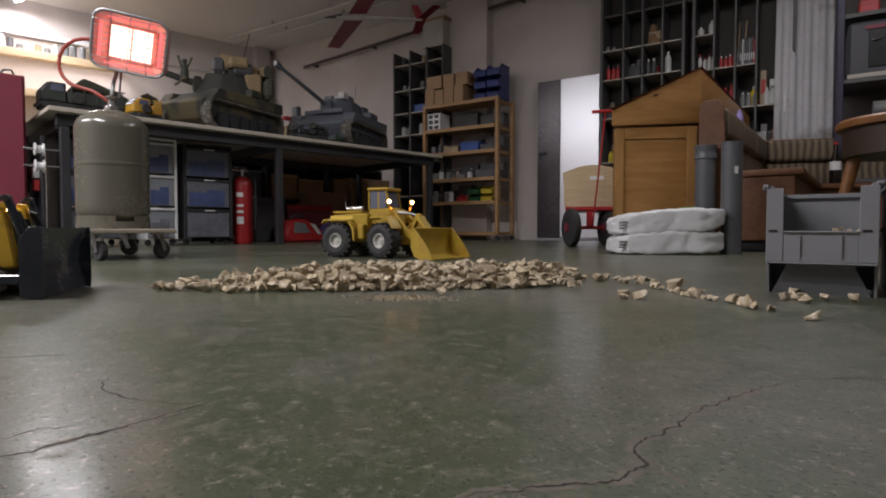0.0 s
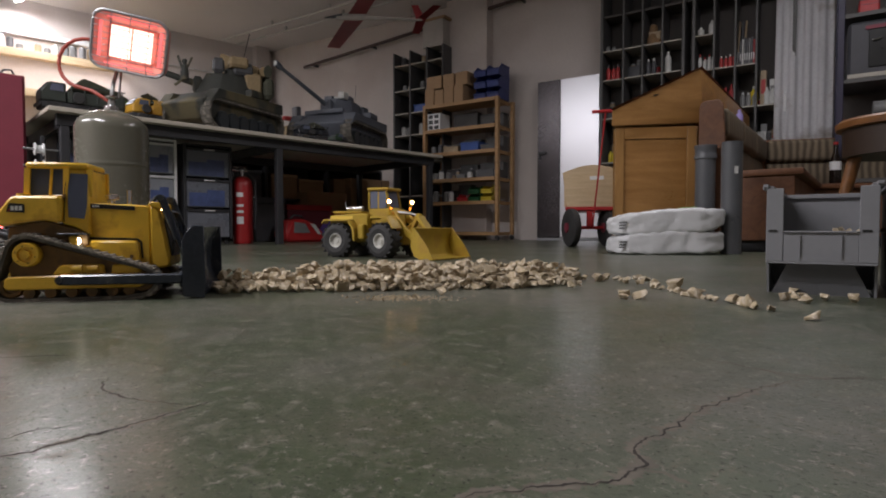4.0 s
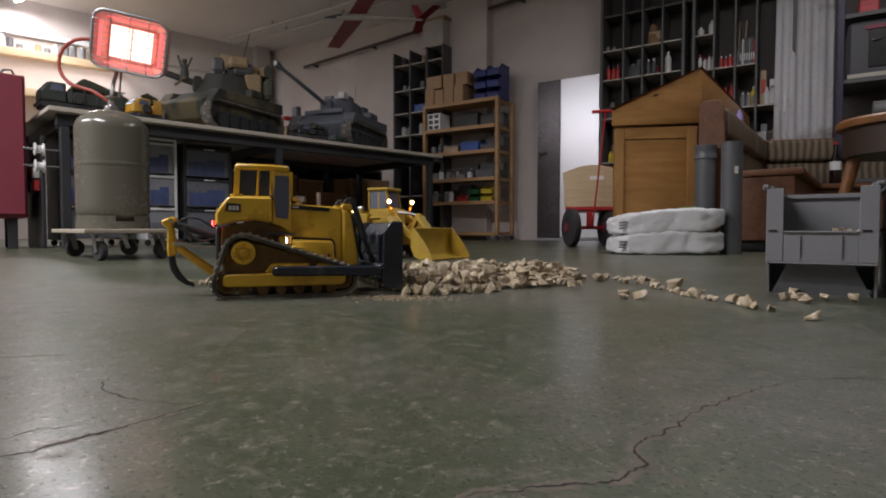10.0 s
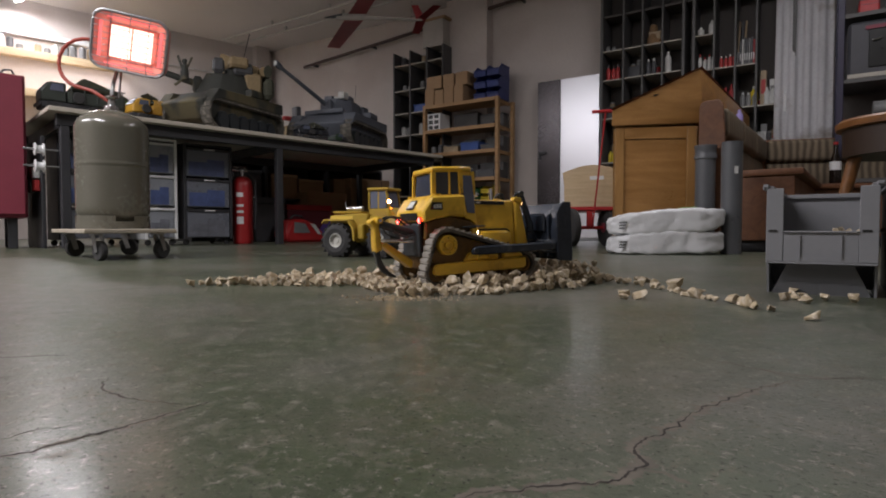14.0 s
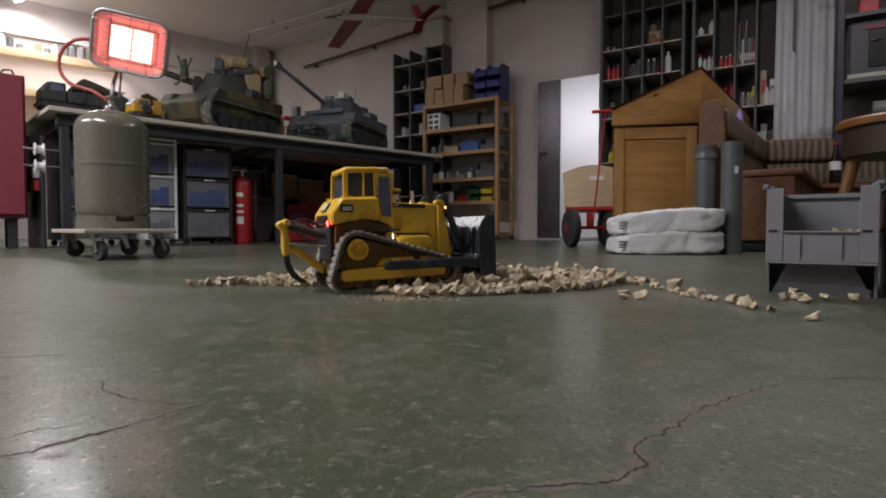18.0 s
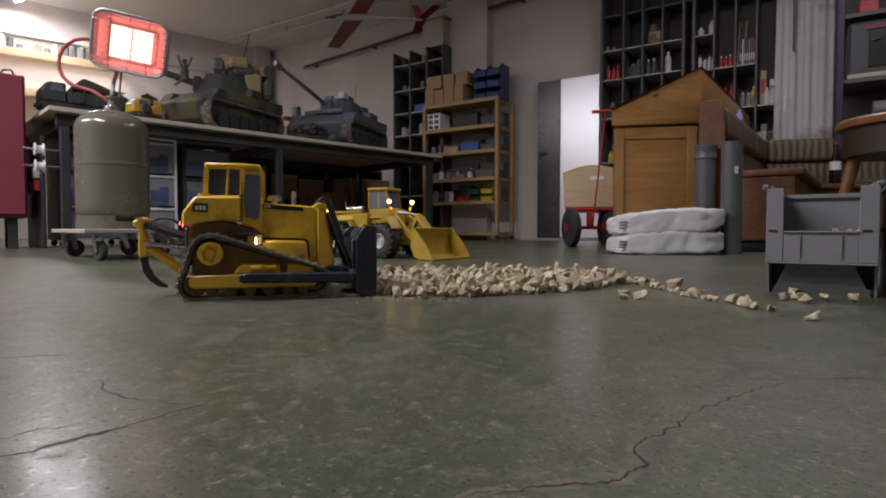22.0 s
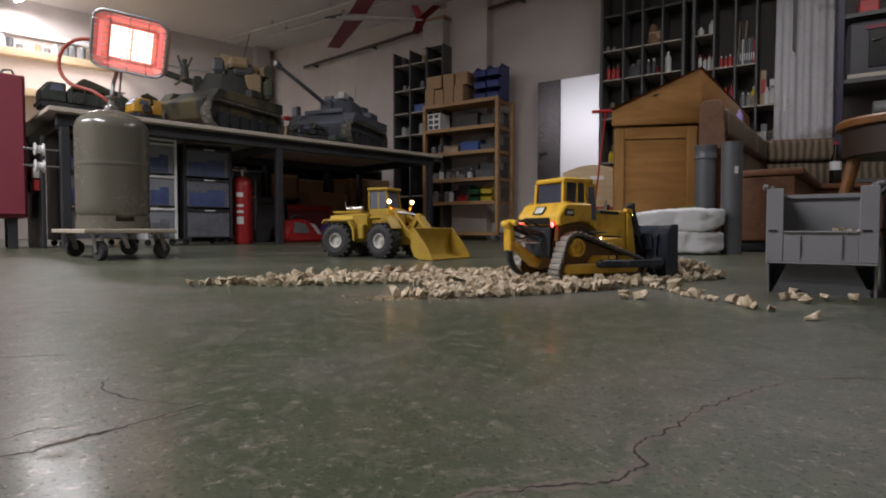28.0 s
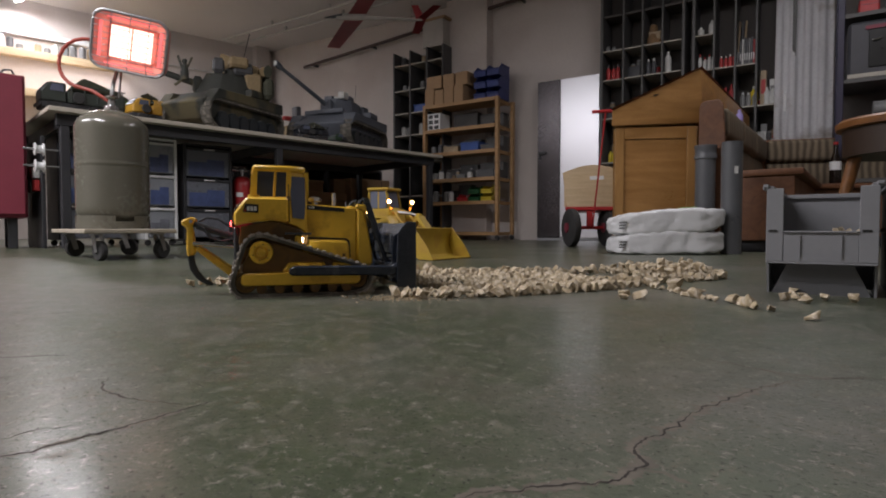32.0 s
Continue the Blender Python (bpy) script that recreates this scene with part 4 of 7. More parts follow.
# ---- the way of the bulldozer: seconds, x, y, heading, pitch, lift ----
DRIVE = [
    (0, -0.908, 1.037, 14, 0, 0), (0.5, -0.908, 1.037, 14, 0, 0), (1, -0.861, 1.04, 14, 0, 0), (1.5, -0.83, 1.038, 14, 0, 0),
    (2, -0.804, 1.037, 14, 0, 0), (2.5, -0.77, 1.038, 14, 0, 0), (3, -0.731, 1.04, 14, 0, 0), (3.5, -0.683, 1.044, 14.2, 0.5, 0),
    (4.5, -0.591, 1.062, 14.8, 0.5, 0), (5.5, -0.5, 1.081, 15.5, 0.8, 0.0012), (6, -0.456, 1.085, 16, 0, 0), (6.5, -0.409, 1.089, 16, 0, 0.0002),
    (7, -0.365, 1.095, 16, 0.3, 0.0005), (7.5, -0.327, 1.1, 16.2, 0.2, 0), (8, -0.288, 1.106, 17, 0, 0.0001), (8.5, -0.281, 1.105, 18.5, -0.3, 0),
    (9, -0.272, 1.104, 20.5, -0.8, 0), (9.5, -0.269, 1.103, 21, -0.1, 0), (10, -0.3, 1.093, 21, -0.4, 0), (10.5, -0.301, 1.092, 21.3, -0.6, 0),
    (11, -0.266, 1.104, 22, -0.5, 0), (11.5, -0.247, 1.11, 22.4, -0.7, 0), (12, -0.191, 1.131, 22.6, -0.4, 0), (12.5, -0.14, 1.153, 23, 1.5, 0.0033),
    (13, -0.074, 1.18, 23.4, 3, 0.0051), (13.5, -0.013, 1.207, 23.4, 3.8, 0.0072), (14, 0.055, 1.238, 23.7, 3.2, 0.015), (14.5, 0.13, 1.272, 23.9, 4.2, 0.0215),
    (15.5, 0.176, 1.297, 23.5, 4.2, 0.0176), (16.5, 0.103, 1.272, 22.6, 4.4, 0.0194), (17, 0.031, 1.244, 22.7, 3.5, 0.0109), (17.5, -0.041, 1.212, 23.2, 2.7, 0.0057),
    (18, -0.115, 1.179, 23.4, 2.4, 0.0068), (18.5, -0.191, 1.145, 22.6, 0.9, 0.0031), (19, -0.269, 1.112, 21.4, -0.1, 0.0005), (19.5, -0.344, 1.086, 19.8, -0.5, 0),
    (20, -0.428, 1.06, 18.2, -0.5, 0), (20.5, -0.49, 1.045, 17, -0.5, 0), (21, -0.489, 1.043, 16.2, 0, 0), (21.5, -0.426, 1.054, 15.8, 0, 0),
    (22, -0.34, 1.069, 16.5, -0.1, 0), (22.5, -0.259, 1.089, 18.6, 0, 0), (23, -0.177, 1.115, 20.5, 0.1, 0.0013), (23.5, -0.104, 1.145, 22.3, 1.0, 0.0024),
    (24, -0.052, 1.168, 23.6, 1.0, 0.0018), (24.5, -0.006, 1.191, 24.5, 1.5, 0.0061), (25, 0.069, 1.227, 25.3, 0.3, 0.0093), (25.5, 0.139, 1.262, 25.9, 0.6, 0.011),
    (26.5, 0.271, 1.33, 26, -0.4, 0.0029), (27.5, 0.35, 1.373, 25.8, 0, 0.0008), (28, 0.335, 1.367, 25.4, -0.1, 0.0005), (28.5, 0.249, 1.326, 24.3, 0.2, 0.0053),
    (29, 0.171, 1.291, 22.9, 0.2, 0.0047), (29.5, 0.073, 1.249, 23, 0, 0.005), (30, -0.01, 1.213, 22.8, 1.2, 0.0022), (30.5, -0.09, 1.183, 21.4, 0.4, 0.0014),
    (31, -0.164, 1.155, 20.5, 0, 0), (31.5, -0.213, 1.138, 20.2, 0, 0.0009), (32, -0.275, 1.115, 20.3, -0.3, 0),
]
# seconds and height of the blade above its lowest place
LIFT = [(0, 0), (7, 0), (9, 0.008), (12, 0.018), (13, 0.022), (14, 0.03), (14.5, 0.036), (16, 0.034), (17, 0.012), (19, 0.01), (20.5, 0), (21.5, 0), (23, 0.007), (25, 0.004), (27, 0), (27.5, 0.001), (28.5, 0.011), (32, 0.011)]


# ---- shelves on the back wall ----
def wood_shelf():
    o = thing("wooden_shelf", room(3.08, 0.5), "open pine shelf unit with six boards on castors", "shelf")
    w, d, hh = 0.95, 0.4, 1.5
    zs = (0.07, 0.4, 0.65, 0.94, 1.2, 1.475)
    for x in (0.0, w - 0.035):
        for y in (0, d - 0.05):
            p = part("post", box(x, x + 0.035, y, y + 0.05, 0.055, hh, 0.003), PINE, o)
            part("castor", lathe([(0.004, -0.012), (0.026, -0.012), (0.028, 0), (0.026, 0.012), (0.004, 0.012)], 14, pose(x + 0.017, y + 0.025, 0.028, 90)), TYRE, p)
    for z in zs:
        b = part("board", box(0.036, w - 0.036, 0.012, d - 0.012, z, z + 0.016, 0.002), PINE, o)
        part("front_lath", box(0.036, w - 0.036, -0.006, 0.011, z - 0.018, z + 0.02, 0.002), PINE, b)
        for x in (0.037, w - 0.055):
            part("side_lath", box(x, x + 0.018, 0.05, d - 0.05, z - 0.02, z - 0.0005, 0.002), PINE, b)
    return o, [z + 0.0165 for z in zs]


SHELF, LEVEL = wood_shelf()


def on_shelf(x, y, z, turn=0):
    return room(3.08, 0.5) @ pose(x, y, z, 0, 0, turn)


def carton(m, w, d, h, label="plain brown cardboard carton stacked on a shelf"):
    o = thing("carton", m, label, "box", "cartons")
    part("body", box(0, w, 0, d, 0, h, 0.004), CARD, o)
    part("tape", box(w * 0.45, w * 0.55, -0.001, d * 0.5, h + 0.0003, h + 0.0012, 0, box(w * 0.45, w * 0.55, -0.0012, -0.0002, h * 0.72, h)), mat("brown_tape", (0.3, 0.19, 0.1), 0.35), o)
    return o


zt = 1.4915
for x, hh in ((0.01, 0.19), (0.14, 0.17), (0.265, 0.19), (0.39, 0.19)):
    carton(on_shelf(x, 0.03, zt), 0.118, 0.3, hh)
for x, z, w in ((0.02, 0.1915, 0.2), (0.24, 0.1925, 0.14), (0.4, 0.1925, 0.15)):
    carton(on_shelf(x, 0.05, zt + z), w, 0.25, 0.14)


def open_bin(m, w, d, h, material, label, name="storage_bin", category="storage bin", group="", t=0.004):
    """Stacking bin with a cut-down front, a rim and ribs; its front looks along -y."""
    o = thing(name, m, label, category, group)
    lo = 0.52 * h
    part("base", box(t, w - t, t, d, 0.0, t, 0), material, o)
    side = [(0, 0), (d, 0), (d, h), (0.28 * d, h), (0.02 * d, lo), (0, lo)]
    for x in (0, w - t):
        s = part("side_wall", prism(side, x, x + t, "x"), material, o)
        part("rim", box(x - 0.006 if x == 0 else x, x + t if x == 0 else x + t + 0.006, 0.28 * d, d, h - 0.012, h + 0.002, 0.001), material, s)
    part("back_wall", box(t, w - t, d - t, d, t, h, 0.0), material, o)
    f = part("front_wall", box(t, w - t, 0, t, t, lo, 0.0), material, o)
    part("front_lip", box(0, w, -0.01, -0.0005, lo - 0.012, lo + 0.003, 0.002), material, f)
    return o


for k, (x, z, mt, nm) in enumerate(((0.44, LEVEL[1], RED_PAINT, "red"), (0.58, LEVEL[1], GREEN_BIN, "green"), (0.735, LEVEL[1], YELLOW_BIN, "yellow"), (0.58, LEVEL[1] + 0.082, GREEN_BIN, "green"), (0.735, LEVEL[1] + 0.082, YELLOW_BIN, "yellow"))):
    open_bin(on_shelf(x, 0.03, z), 0.125, 0.2, 0.08, mt, nm + " plastic stacking bin on a pine shelf", group="small stacking bins")
for x, z in ((0.635, zt), (0.635, zt + 0.122), (0.635, zt + 0.244), (0.79, zt), (0.79, zt + 0.122), (0.79, zt + 0.244)):
    open_bin(on_shelf(x, 0.05, z), 0.14, 0.25, 0.12, BLUE_BIN, "dark blue plastic bin stacked on the pine shelf", group="blue bins")
PRINT_GREY = mat("dark_print", (0.05, 0.05, 0.055), 0.6)
o = thing("printed_box", on_shelf(0.045, 0.03, LEVEL[4]), "white box printed with dark pictures on a pine shelf", "box")
part("body", box(0, 0.17, 0, 0.2, 0, 0.19, 0.003), WHITE_PLASTIC, o)
for i in range(2):
    for j in range(3):
        part("picture", box(0.02 + 0.075 * i, 0.075 + 0.075 * i, -0.002, -0.0002, 0.015 + 0.06 * j, 0.055 + 0.06 * j), PRINT_GREY, o)
rs = random.Random(4)
JUNK = [mat("junk_" + n, c, 0.5, vary=0.2, scale=12) for n, c in (("blue", (0.03, 0.08, 0.3)), ("grey", (0.18, 0.18, 0.18)), ("tan", (0.35, 0.26, 0.16)), ("dark", (0.075, 0.075, 0.082)), ("white", (0.55, 0.55, 0.53)), ("red", (0.4, 0.03, 0.03)))]


SHADE_BOX = [mat("shade_box_" + n, c, 0.6, vary=0.3, scale=9) for n, c in (("grey", (0.13, 0.128, 0.125)), ("dark", (0.09, 0.088, 0.087)))]


def jar(m, r, h, material, label, category="jar", lid=None, name="jar"):
    o = thing(name, m, label, category, "jars and cans")
    part("body", lathe([(r * 0.9, 0), (r, 0.004), (r, h * 0.86), (r * 0.8, h * 0.9), (r * 0.8, h * 0.91), (0, h * 0.91)], 16), material, o)
    part("lid", lathe([(r * 0.86, h * 0.911), (r * 0.86, h * 0.99), (r * 0.8, h), (0, h)], 16), lid or STEEL, o)
    return o


def crate(m, w, d, h, material, label):
    """Low open box with a rolled rim."""
    o = thing("crate", m, label, "crate", "small open boxes")
    t = 0.004
    part("shell", box(0, w, 0, d, 0, t, 0, box(0, t, 0, d, t, h, 0, box(w - t, w, 0, d, t, h, 0, box(t, w - t, 0, t, t, h, 0, box(t, w - t, d - t, d, t, h))))), material, o)
    part("rim", box(-0.006, 0, -0.006, d + 0.006, h - 0.012, h, 0, box(w, w + 0.006, -0.006, d + 0.006, h - 0.012, h, 0, box(0, w, -0.006, 0, h - 0.012, h, 0, box(0, w, d, d + 0.006, h - 0.012, h)))), material, o)
    return o


for x, w, h2, k, lv in ((0.47, 0.22, 0.1, 0, 3), (0.25, 0.18, 0.07, 2, 3), (0.72, 0.17, 0.06, 3, 3), (0.68, 0.2, 0.09, 3, 2), (0.42, 0.1, 0.05, 1, 2), (0.75, 0.12, 0.03, 3, 4)):
    crate(on_shelf(x, 0.05, LEVEL[lv]), w, 0.2, h2, JUNK[k], ("blue", "grey", "tan", "dark grey")[k] + " open box of parts on a pine shelf")
for x, lv, k in ((0.06, 2, 4), (0.13, 2, 1), (0.2, 2, 4), (0.3, 2, 1), (0.57, 2, 4), (0.06, 1, 4), (0.13, 1, 1), (0.33, 1, 4), (0.27, 1, 1), (0.1, 3, 1), (0.19, 3, 3), (0.9, 2, 1)):
    jar(on_shelf(x, 0.08, LEVEL[lv]), 0.03, rs.uniform(0.07, 0.13), JUNK[k], ("pale" if k == 4 else "grey" if k == 1 else "dark") + " jar of small parts on a pine shelf")


# dark boxes added at the back, standing for shade on the wall there
for lv, xs in ((1, ((0.1, 0.2, 0.14, 3), (0.32, 0.16, 0.2, 1))), (2, ((0.06, 0.25, 0.13, 3), (0.34, 0.22, 0.17, 1), (0.6, 0.28, 0.18, 3))), (3, ((0.08, 0.26, 0.12, 3), (0.4, 0.2, 0.16, 3), (0.68, 0.2, 0.17, 3))), (4, ((0.26, 0.3, 0.2, 3), (0.6, 0.28, 0.16, 1)))):
    for x, w, h2, k in xs:
        crate(on_shelf(x, 0.26, LEVEL[lv]), w, 0.11, h2, SHADE_BOX[k % 2], "dull grey box added to darken the back of a pine shelf")
for i in range(14):
    lv = (2, 2, 3, 1)[i % 4]
    jar(on_shelf(0.08 + 0.058 * i, 0.16 + rs.uniform(0, 0.04), LEVEL[lv]), rs.uniform(0.016, 0.028), rs.uniform(0.05, 0.12), JUNK[rs.choice((1, 3, 2, 3))], "small jar of parts on a pine shelf")


def dark_shelf():
    RACK_GREY = mat("dark_shelf_steel", (0.07, 0.068, 0.07), 0.5)
    o = thing("metal_shelf", room(2.52, 0.32), "tall grey metal shelf with narrow compartments", "shelf")
    w, d, hh = 0.72, 0.3, 2.22
    for x in (0, 0.24, 0.48, w - 0.02):
        part("upright", box(x, x + 0.02, 0, d, 0, hh, 0.002), RACK_GREY, o)
    part("back_panel", box(0.02, w - 0.02, d - 0.006, d - 0.002, 0, hh), RACK_DARK, o)
    for z in (0.1, 0.5, 0.9, 1.22, 1.48, 1.75, 2.05):
        for x in (0.021, 0.261, 0.501):
            part("shelf_board", box(x, x + 0.198 + (0 if x < 0.5 else 0.0), 0.005, d - 0.008, z, z + 0.015, 0.001), SHELF_PALE, o)
    return o


dark_shelf()
for a, z, k, h2 in ((2.6, 1.235, 4, 0.12), (2.68, 1.235, 1, 0.1), (2.86, 1.235, 4, 0.14), (3.05, 1.235, 3, 0.12), (2.62, 1.765, 1, 0.08), (2.7, 1.765, 4, 0.07), (2.88, 1.765, 1, 0.1), (3.08, 1.765, 2, 0.12), (2.6, 2.065, 3, 0.12), (2.9, 2.065, 2, 0.1)):
    jar(room(a, 0.2, z), 0.035, h2, JUNK[k], "jar of small parts on a grey metal shelf")
crate(room(2.8, 0.28, 1.495), 0.16, 0.2, 0.09, JUNK[0], "blue open box on a grey metal shelf")
o = thing("white_box", room(2.93, 0.3, 2.2205), "white box standing on a tall metal shelf", "box")
part("body", box(0, 0.28, 0.02, 0.22, 0, 0.3, 0.004), mat("dull_white_card", (0.42, 0.39, 0.36), 0.8, vary=0.1), o)
part("brown_lid", box(-0.005, 0.31, 0.012, 0.228, 0.3005, 0.33, 0.003), CARD, o)

# tall glossy cupboard
GLOSS_WHITE = glass("pale_sheet_metal", (0.62, 0.62, 0.66), 0.32, 0.0)
GLOSS_WHITE.node_tree.nodes["Principled BSDF"].inputs["Metallic"].default_value = 0.9
o = thing("tall_cupboard", room(4.31, 0.12), "tall pale metal cupboard with a dark handle", "cupboard")
part("carcass", box(0, 0.67, 0.0, 0.11, 0.0, 1.67, 0.003), mat("grey_lacquer", (0.4, 0.4, 0.42), 0.4), o)
# this leaf's dark colour stands for a blurred reflection in the glossy door
part("door", box(0.005, 0.255, -0.02, -0.001, 0.03, 1.665, 0.003), mat("dark_reflection_door", (0.075, 0.068, 0.072), 0.25, metal=0.85, vary=0.1, scale=2, bump=0.0), o, "door leaf darkened by a painted reflection")
d = part("door", box(0.259, 0.665, -0.02, -0.001, 0.03, 1.665, 0.003), GLOSS_WHITE, o)
part("handle", box(0.03, 0.11, -0.05, -0.035, 0.9, 0.93, 0.004, box(0.03, 0.045, -0.035, -0.0205, 0.85, 0.93, 0.002)), BLACK_STEEL, o)


# compartment rack
def pigeonhole_rack():
    o = thing("compartment_rack", room(5.03, 0.3), "tall grey rack of small compartments full of bottles and tools", "rack")
    w, d, hh = 1.58, 0.29, 2.5
    cols = [0, 0.21, 0.385, 0.56, 0.735, 0.82, 0.99, 1.155, 1.315, w]
    for k, x in enumerate(cols):
        t = 0.016 if k not in (0, 4, 5, 9) else 0.024
        part("upright", box(x, x + t, 0, d, 0, hh, 0.002), RACK_GREY, o)
    part("back_panel", box(0, w + 0.024, d + 0.001, d + 0.008, 0, hh), RACK_DARK, o)
    part("header", box(0, w, 0.05, d, hh - 0.35, hh - 0.33, 0.001), RACK_DARK, o)
    lv = {0: (0.3, 0.75, 1.17, 1.535, 1.81), 5: (0.3, 0.75, 1.15, 1.505, 1.81)}
    for k in range(9):
        if k == 4:
            continue
        zs = lv[0] if k < 4 else lv[5]
        if k in (6,):
            zs = (0.3, 0.75, 1.15, 1.505)
        if k == 7:
            zs = (0.3, 0.75, 1.15, 1.505)
        if k == 8:
            zs = (0.3, 0.75, 1.15)
        for z in zs:
            x0 = cols[k] + (0.026 if k in (0, 5) else 0.018)
            part("shelf_board", box(x0, cols[k + 1] - 0.002, 0.002, d - 0.002, z, z + 0.012, 0.001), SHELF_PALE, o)
    return o, cols


RACK, COLS = pigeonhole_rack()


def bottle(m, r, h, material, cap, label, name="bottle"):
    o = thing(name, m, label, "bottle", "bottles in the rack")
    part("body", lathe([(r * 0.92, 0), (r, 0.004), (r, h * 0.7), (r * 0.55, h * 0.83), (r * 0.42, h * 0.85), (0, h * 0.85)], 14), material, o)
    part("cap", lathe([(r * 0.46, h * 0.851), (r * 0.42, h), (0, h)], 12), cap, o)
    return o


rb = random.Random(11)
TAN_CLOTH = mat("brown_cloth", (0.2, 0.12, 0.06), 0.9, vary=0.3, scale=20, bump=0.3)
WHITE_B, RED_B, GREY_B, DARK_B, YEL_B = JUNK[4], JUNK[5], JUNK[1], JUNK[3], YELLOW_BIN
for x, z, n, body, cap, h2 in ((0.04, 1.548, 3, RED_B, DARK_B, 0.15), (0.415, 1.548, 2, DARK_B, WHITE_B, 0.15), (0.59, 1.548, 1, WHITE_B, WHITE_B, 0.2), (0.86, 1.518, 4, WHITE_B, RED_B, 0.14), (1.03, 1.518, 4, RED_B, WHITE_B, 0.12),
                               (0.86, 1.823, 1, WHITE_B, WHITE_B, 0.08), (0.95, 1.823, 1, WHITE_B, WHITE_B, 0.13), (1.02, 1.163, 3, RED_B, RED_B, 0.2), (1.2, 1.163, 3, GREY_B, WHITE_B, 0.13), (1.285, 1.163, 1, YEL_B, WHITE_B, 0.18),
                               (1.38, 1.163, 2, WHITE_B, WHITE_B, 0.16), (0.04, 1.823, 2, GREY_B, GREY_B, 0.06), (0.06, 0.763, 2, YEL_B, YEL_B, 0.12), (1.38, 0.763, 3, GREY_B, WHITE_B, 0.12), (1.18, 0.763, 2, mat("olive_can", (0.3, 0.27, 0.12), 0.3, metal=0.8), CHROME, 0.1)):
    for i in range(n):
        r = min(0.022, 0.062 / max(n, 3)) if n > 1 else 0.028
        bottle(room(5.03, 0.3) @ pose(x + 0.02 + i * (2 * r + 0.004), 0.06 + rb.uniform(0, 0.04), z), r, h2 * rb.uniform(0.9, 1.1), body, cap, "bottle with a coloured cap standing in a grey rack")
for x, z, w2, h2, k in ((0.43, 1.823, 0.1, 0.2, 2), (0.22, 1.183, 0.12, 0.2, 0), (1.33, 0.763, 0.04, 0.3, 4)):
    crate(room(5.03, 0.3) @ pose(x + 0.01, 0.06, z), w2, 0.15, h2 * 0.6, JUNK[k], "open box in a compartment of the rack")
for k in range(6):
    o = thing("scraper", room(5.03, 0.3) @ pose(1.17 + 0.025 * k if k < 3 else 1.36 + 0.03 * k, 0.1, 1.518 if k < 3 else 1.163), "long dark-handled tool leaning in a rack compartment", "tool", "tools in the rack")
    part("shaft", cyl((0, 0, 0), (0.01, 0.1, 0.42 if k < 3 else 0.7), 0.008, 8), JUNK[3 if k % 2 else 2], o)
    part("blade", box(-0.02, 0.02, -0.003, 0.003, 0.0, 0.13 - 0.012 * k, 0.001), JUNK[1], o)

# a slumped brown cloth bundle in the rack's top row
q = thing("cloth_bundle", room(5.03, 0.3) @ pose(0.47, 0.1, 1.823), "brown cloth bundle slumped in a rack compartment", "cloth")
part("body", lathe([(0.04, 0), (0.06, 0.02), (0.055, 0.08), (0.035, 0.12), (0.04, 0.15), (0.03, 0.19), (0, 0.205)], 12), TAN_CLOTH, q)
part("fold", lathe([(0.02, 0), (0.035, 0.02), (0.02, 0.06), (0, 0.07)], 10, pose(0.05, -0.02, 0.0)), TAN_CLOTH, q)
# folders and tall packets stand in two compartments
for k in range(7):
    q = thing("folder", room(5.03, 0.3) @ pose(1.19 + 0.017 * k, 0.08, 1.5175, 0, 0, 0), "tall dark folder standing in a rack compartment", "folder", "folders in the rack")
    part("cover", box(0, 0.013, 0, 0.16, 0, 0.22 + 0.012 * (k % 3), 0.001), JUNK[(3, 4, 3, 3, 1, 3, 5)[k]], q)
    part("label", box(0.003, 0.01, -0.0012, -0.0002, 0.05, 0.11), WHITE_PLASTIC, q)
for x, z, h2, k in ((1.35, 1.163, 0.3, 2), (1.42, 1.163, 0.22, 4), (1.48, 1.163, 0.26, 3), (1.36, 0.763, 0.25, 1), (1.44, 0.763, 0.2, 2), (0.9, 1.163, 0.22, 5), (0.96, 1.163, 0.18, 4)):
    q = thing("packet", room(5.03, 0.3) @ pose(x, 0.09, z), "tall narrow packet standing in a rack compartment", "packet", "packets in the rack")
    part("carton", box(0, 0.045, 0, 0.08, 0, h2, 0.002), JUNK[k], q)
    part("print", box(0.006, 0.039, -0.0012, -0.0002, h2 * 0.35, h2 * 0.75), JUNK[(k + 3) % 6], q)

# more small stock in the rack's dim compartments
for i in range(34):
    k = rb.choice((0, 1, 2, 3, 5, 6, 7, 8))
    z = rb.choice((0.763, 1.183, 1.548, 0.312) if k < 4 else (0.763, 1.163, 0.312))
    x = COLS[k] + 0.04 + rb.uniform(0, 0.09)
    jar(room(5.03, 0.3) @ pose(x, 0.17 + rb.uniform(0, 0.06), z), rb.uniform(0.02, 0.034), rb.uniform(0.07, 0.2), JUNK[rb.choice((2, 3, 3, 1, 2, 5))], "dim tin or jar at the back of a grey rack")
for x, z, k in ((0.22, 1.548, 3), (0.41, 1.183, 2), (0.6, 1.183, 3), (0.02, 1.183, 3), (0.87, 0.763, 2), (1.0, 0.763, 3)):
    crate(room(5.03, 0.3) @ pose(x + 0.01, 0.14, z), 0.11, 0.12, 0.13, JUNK[k], "dark open box in a compartment of the rack")

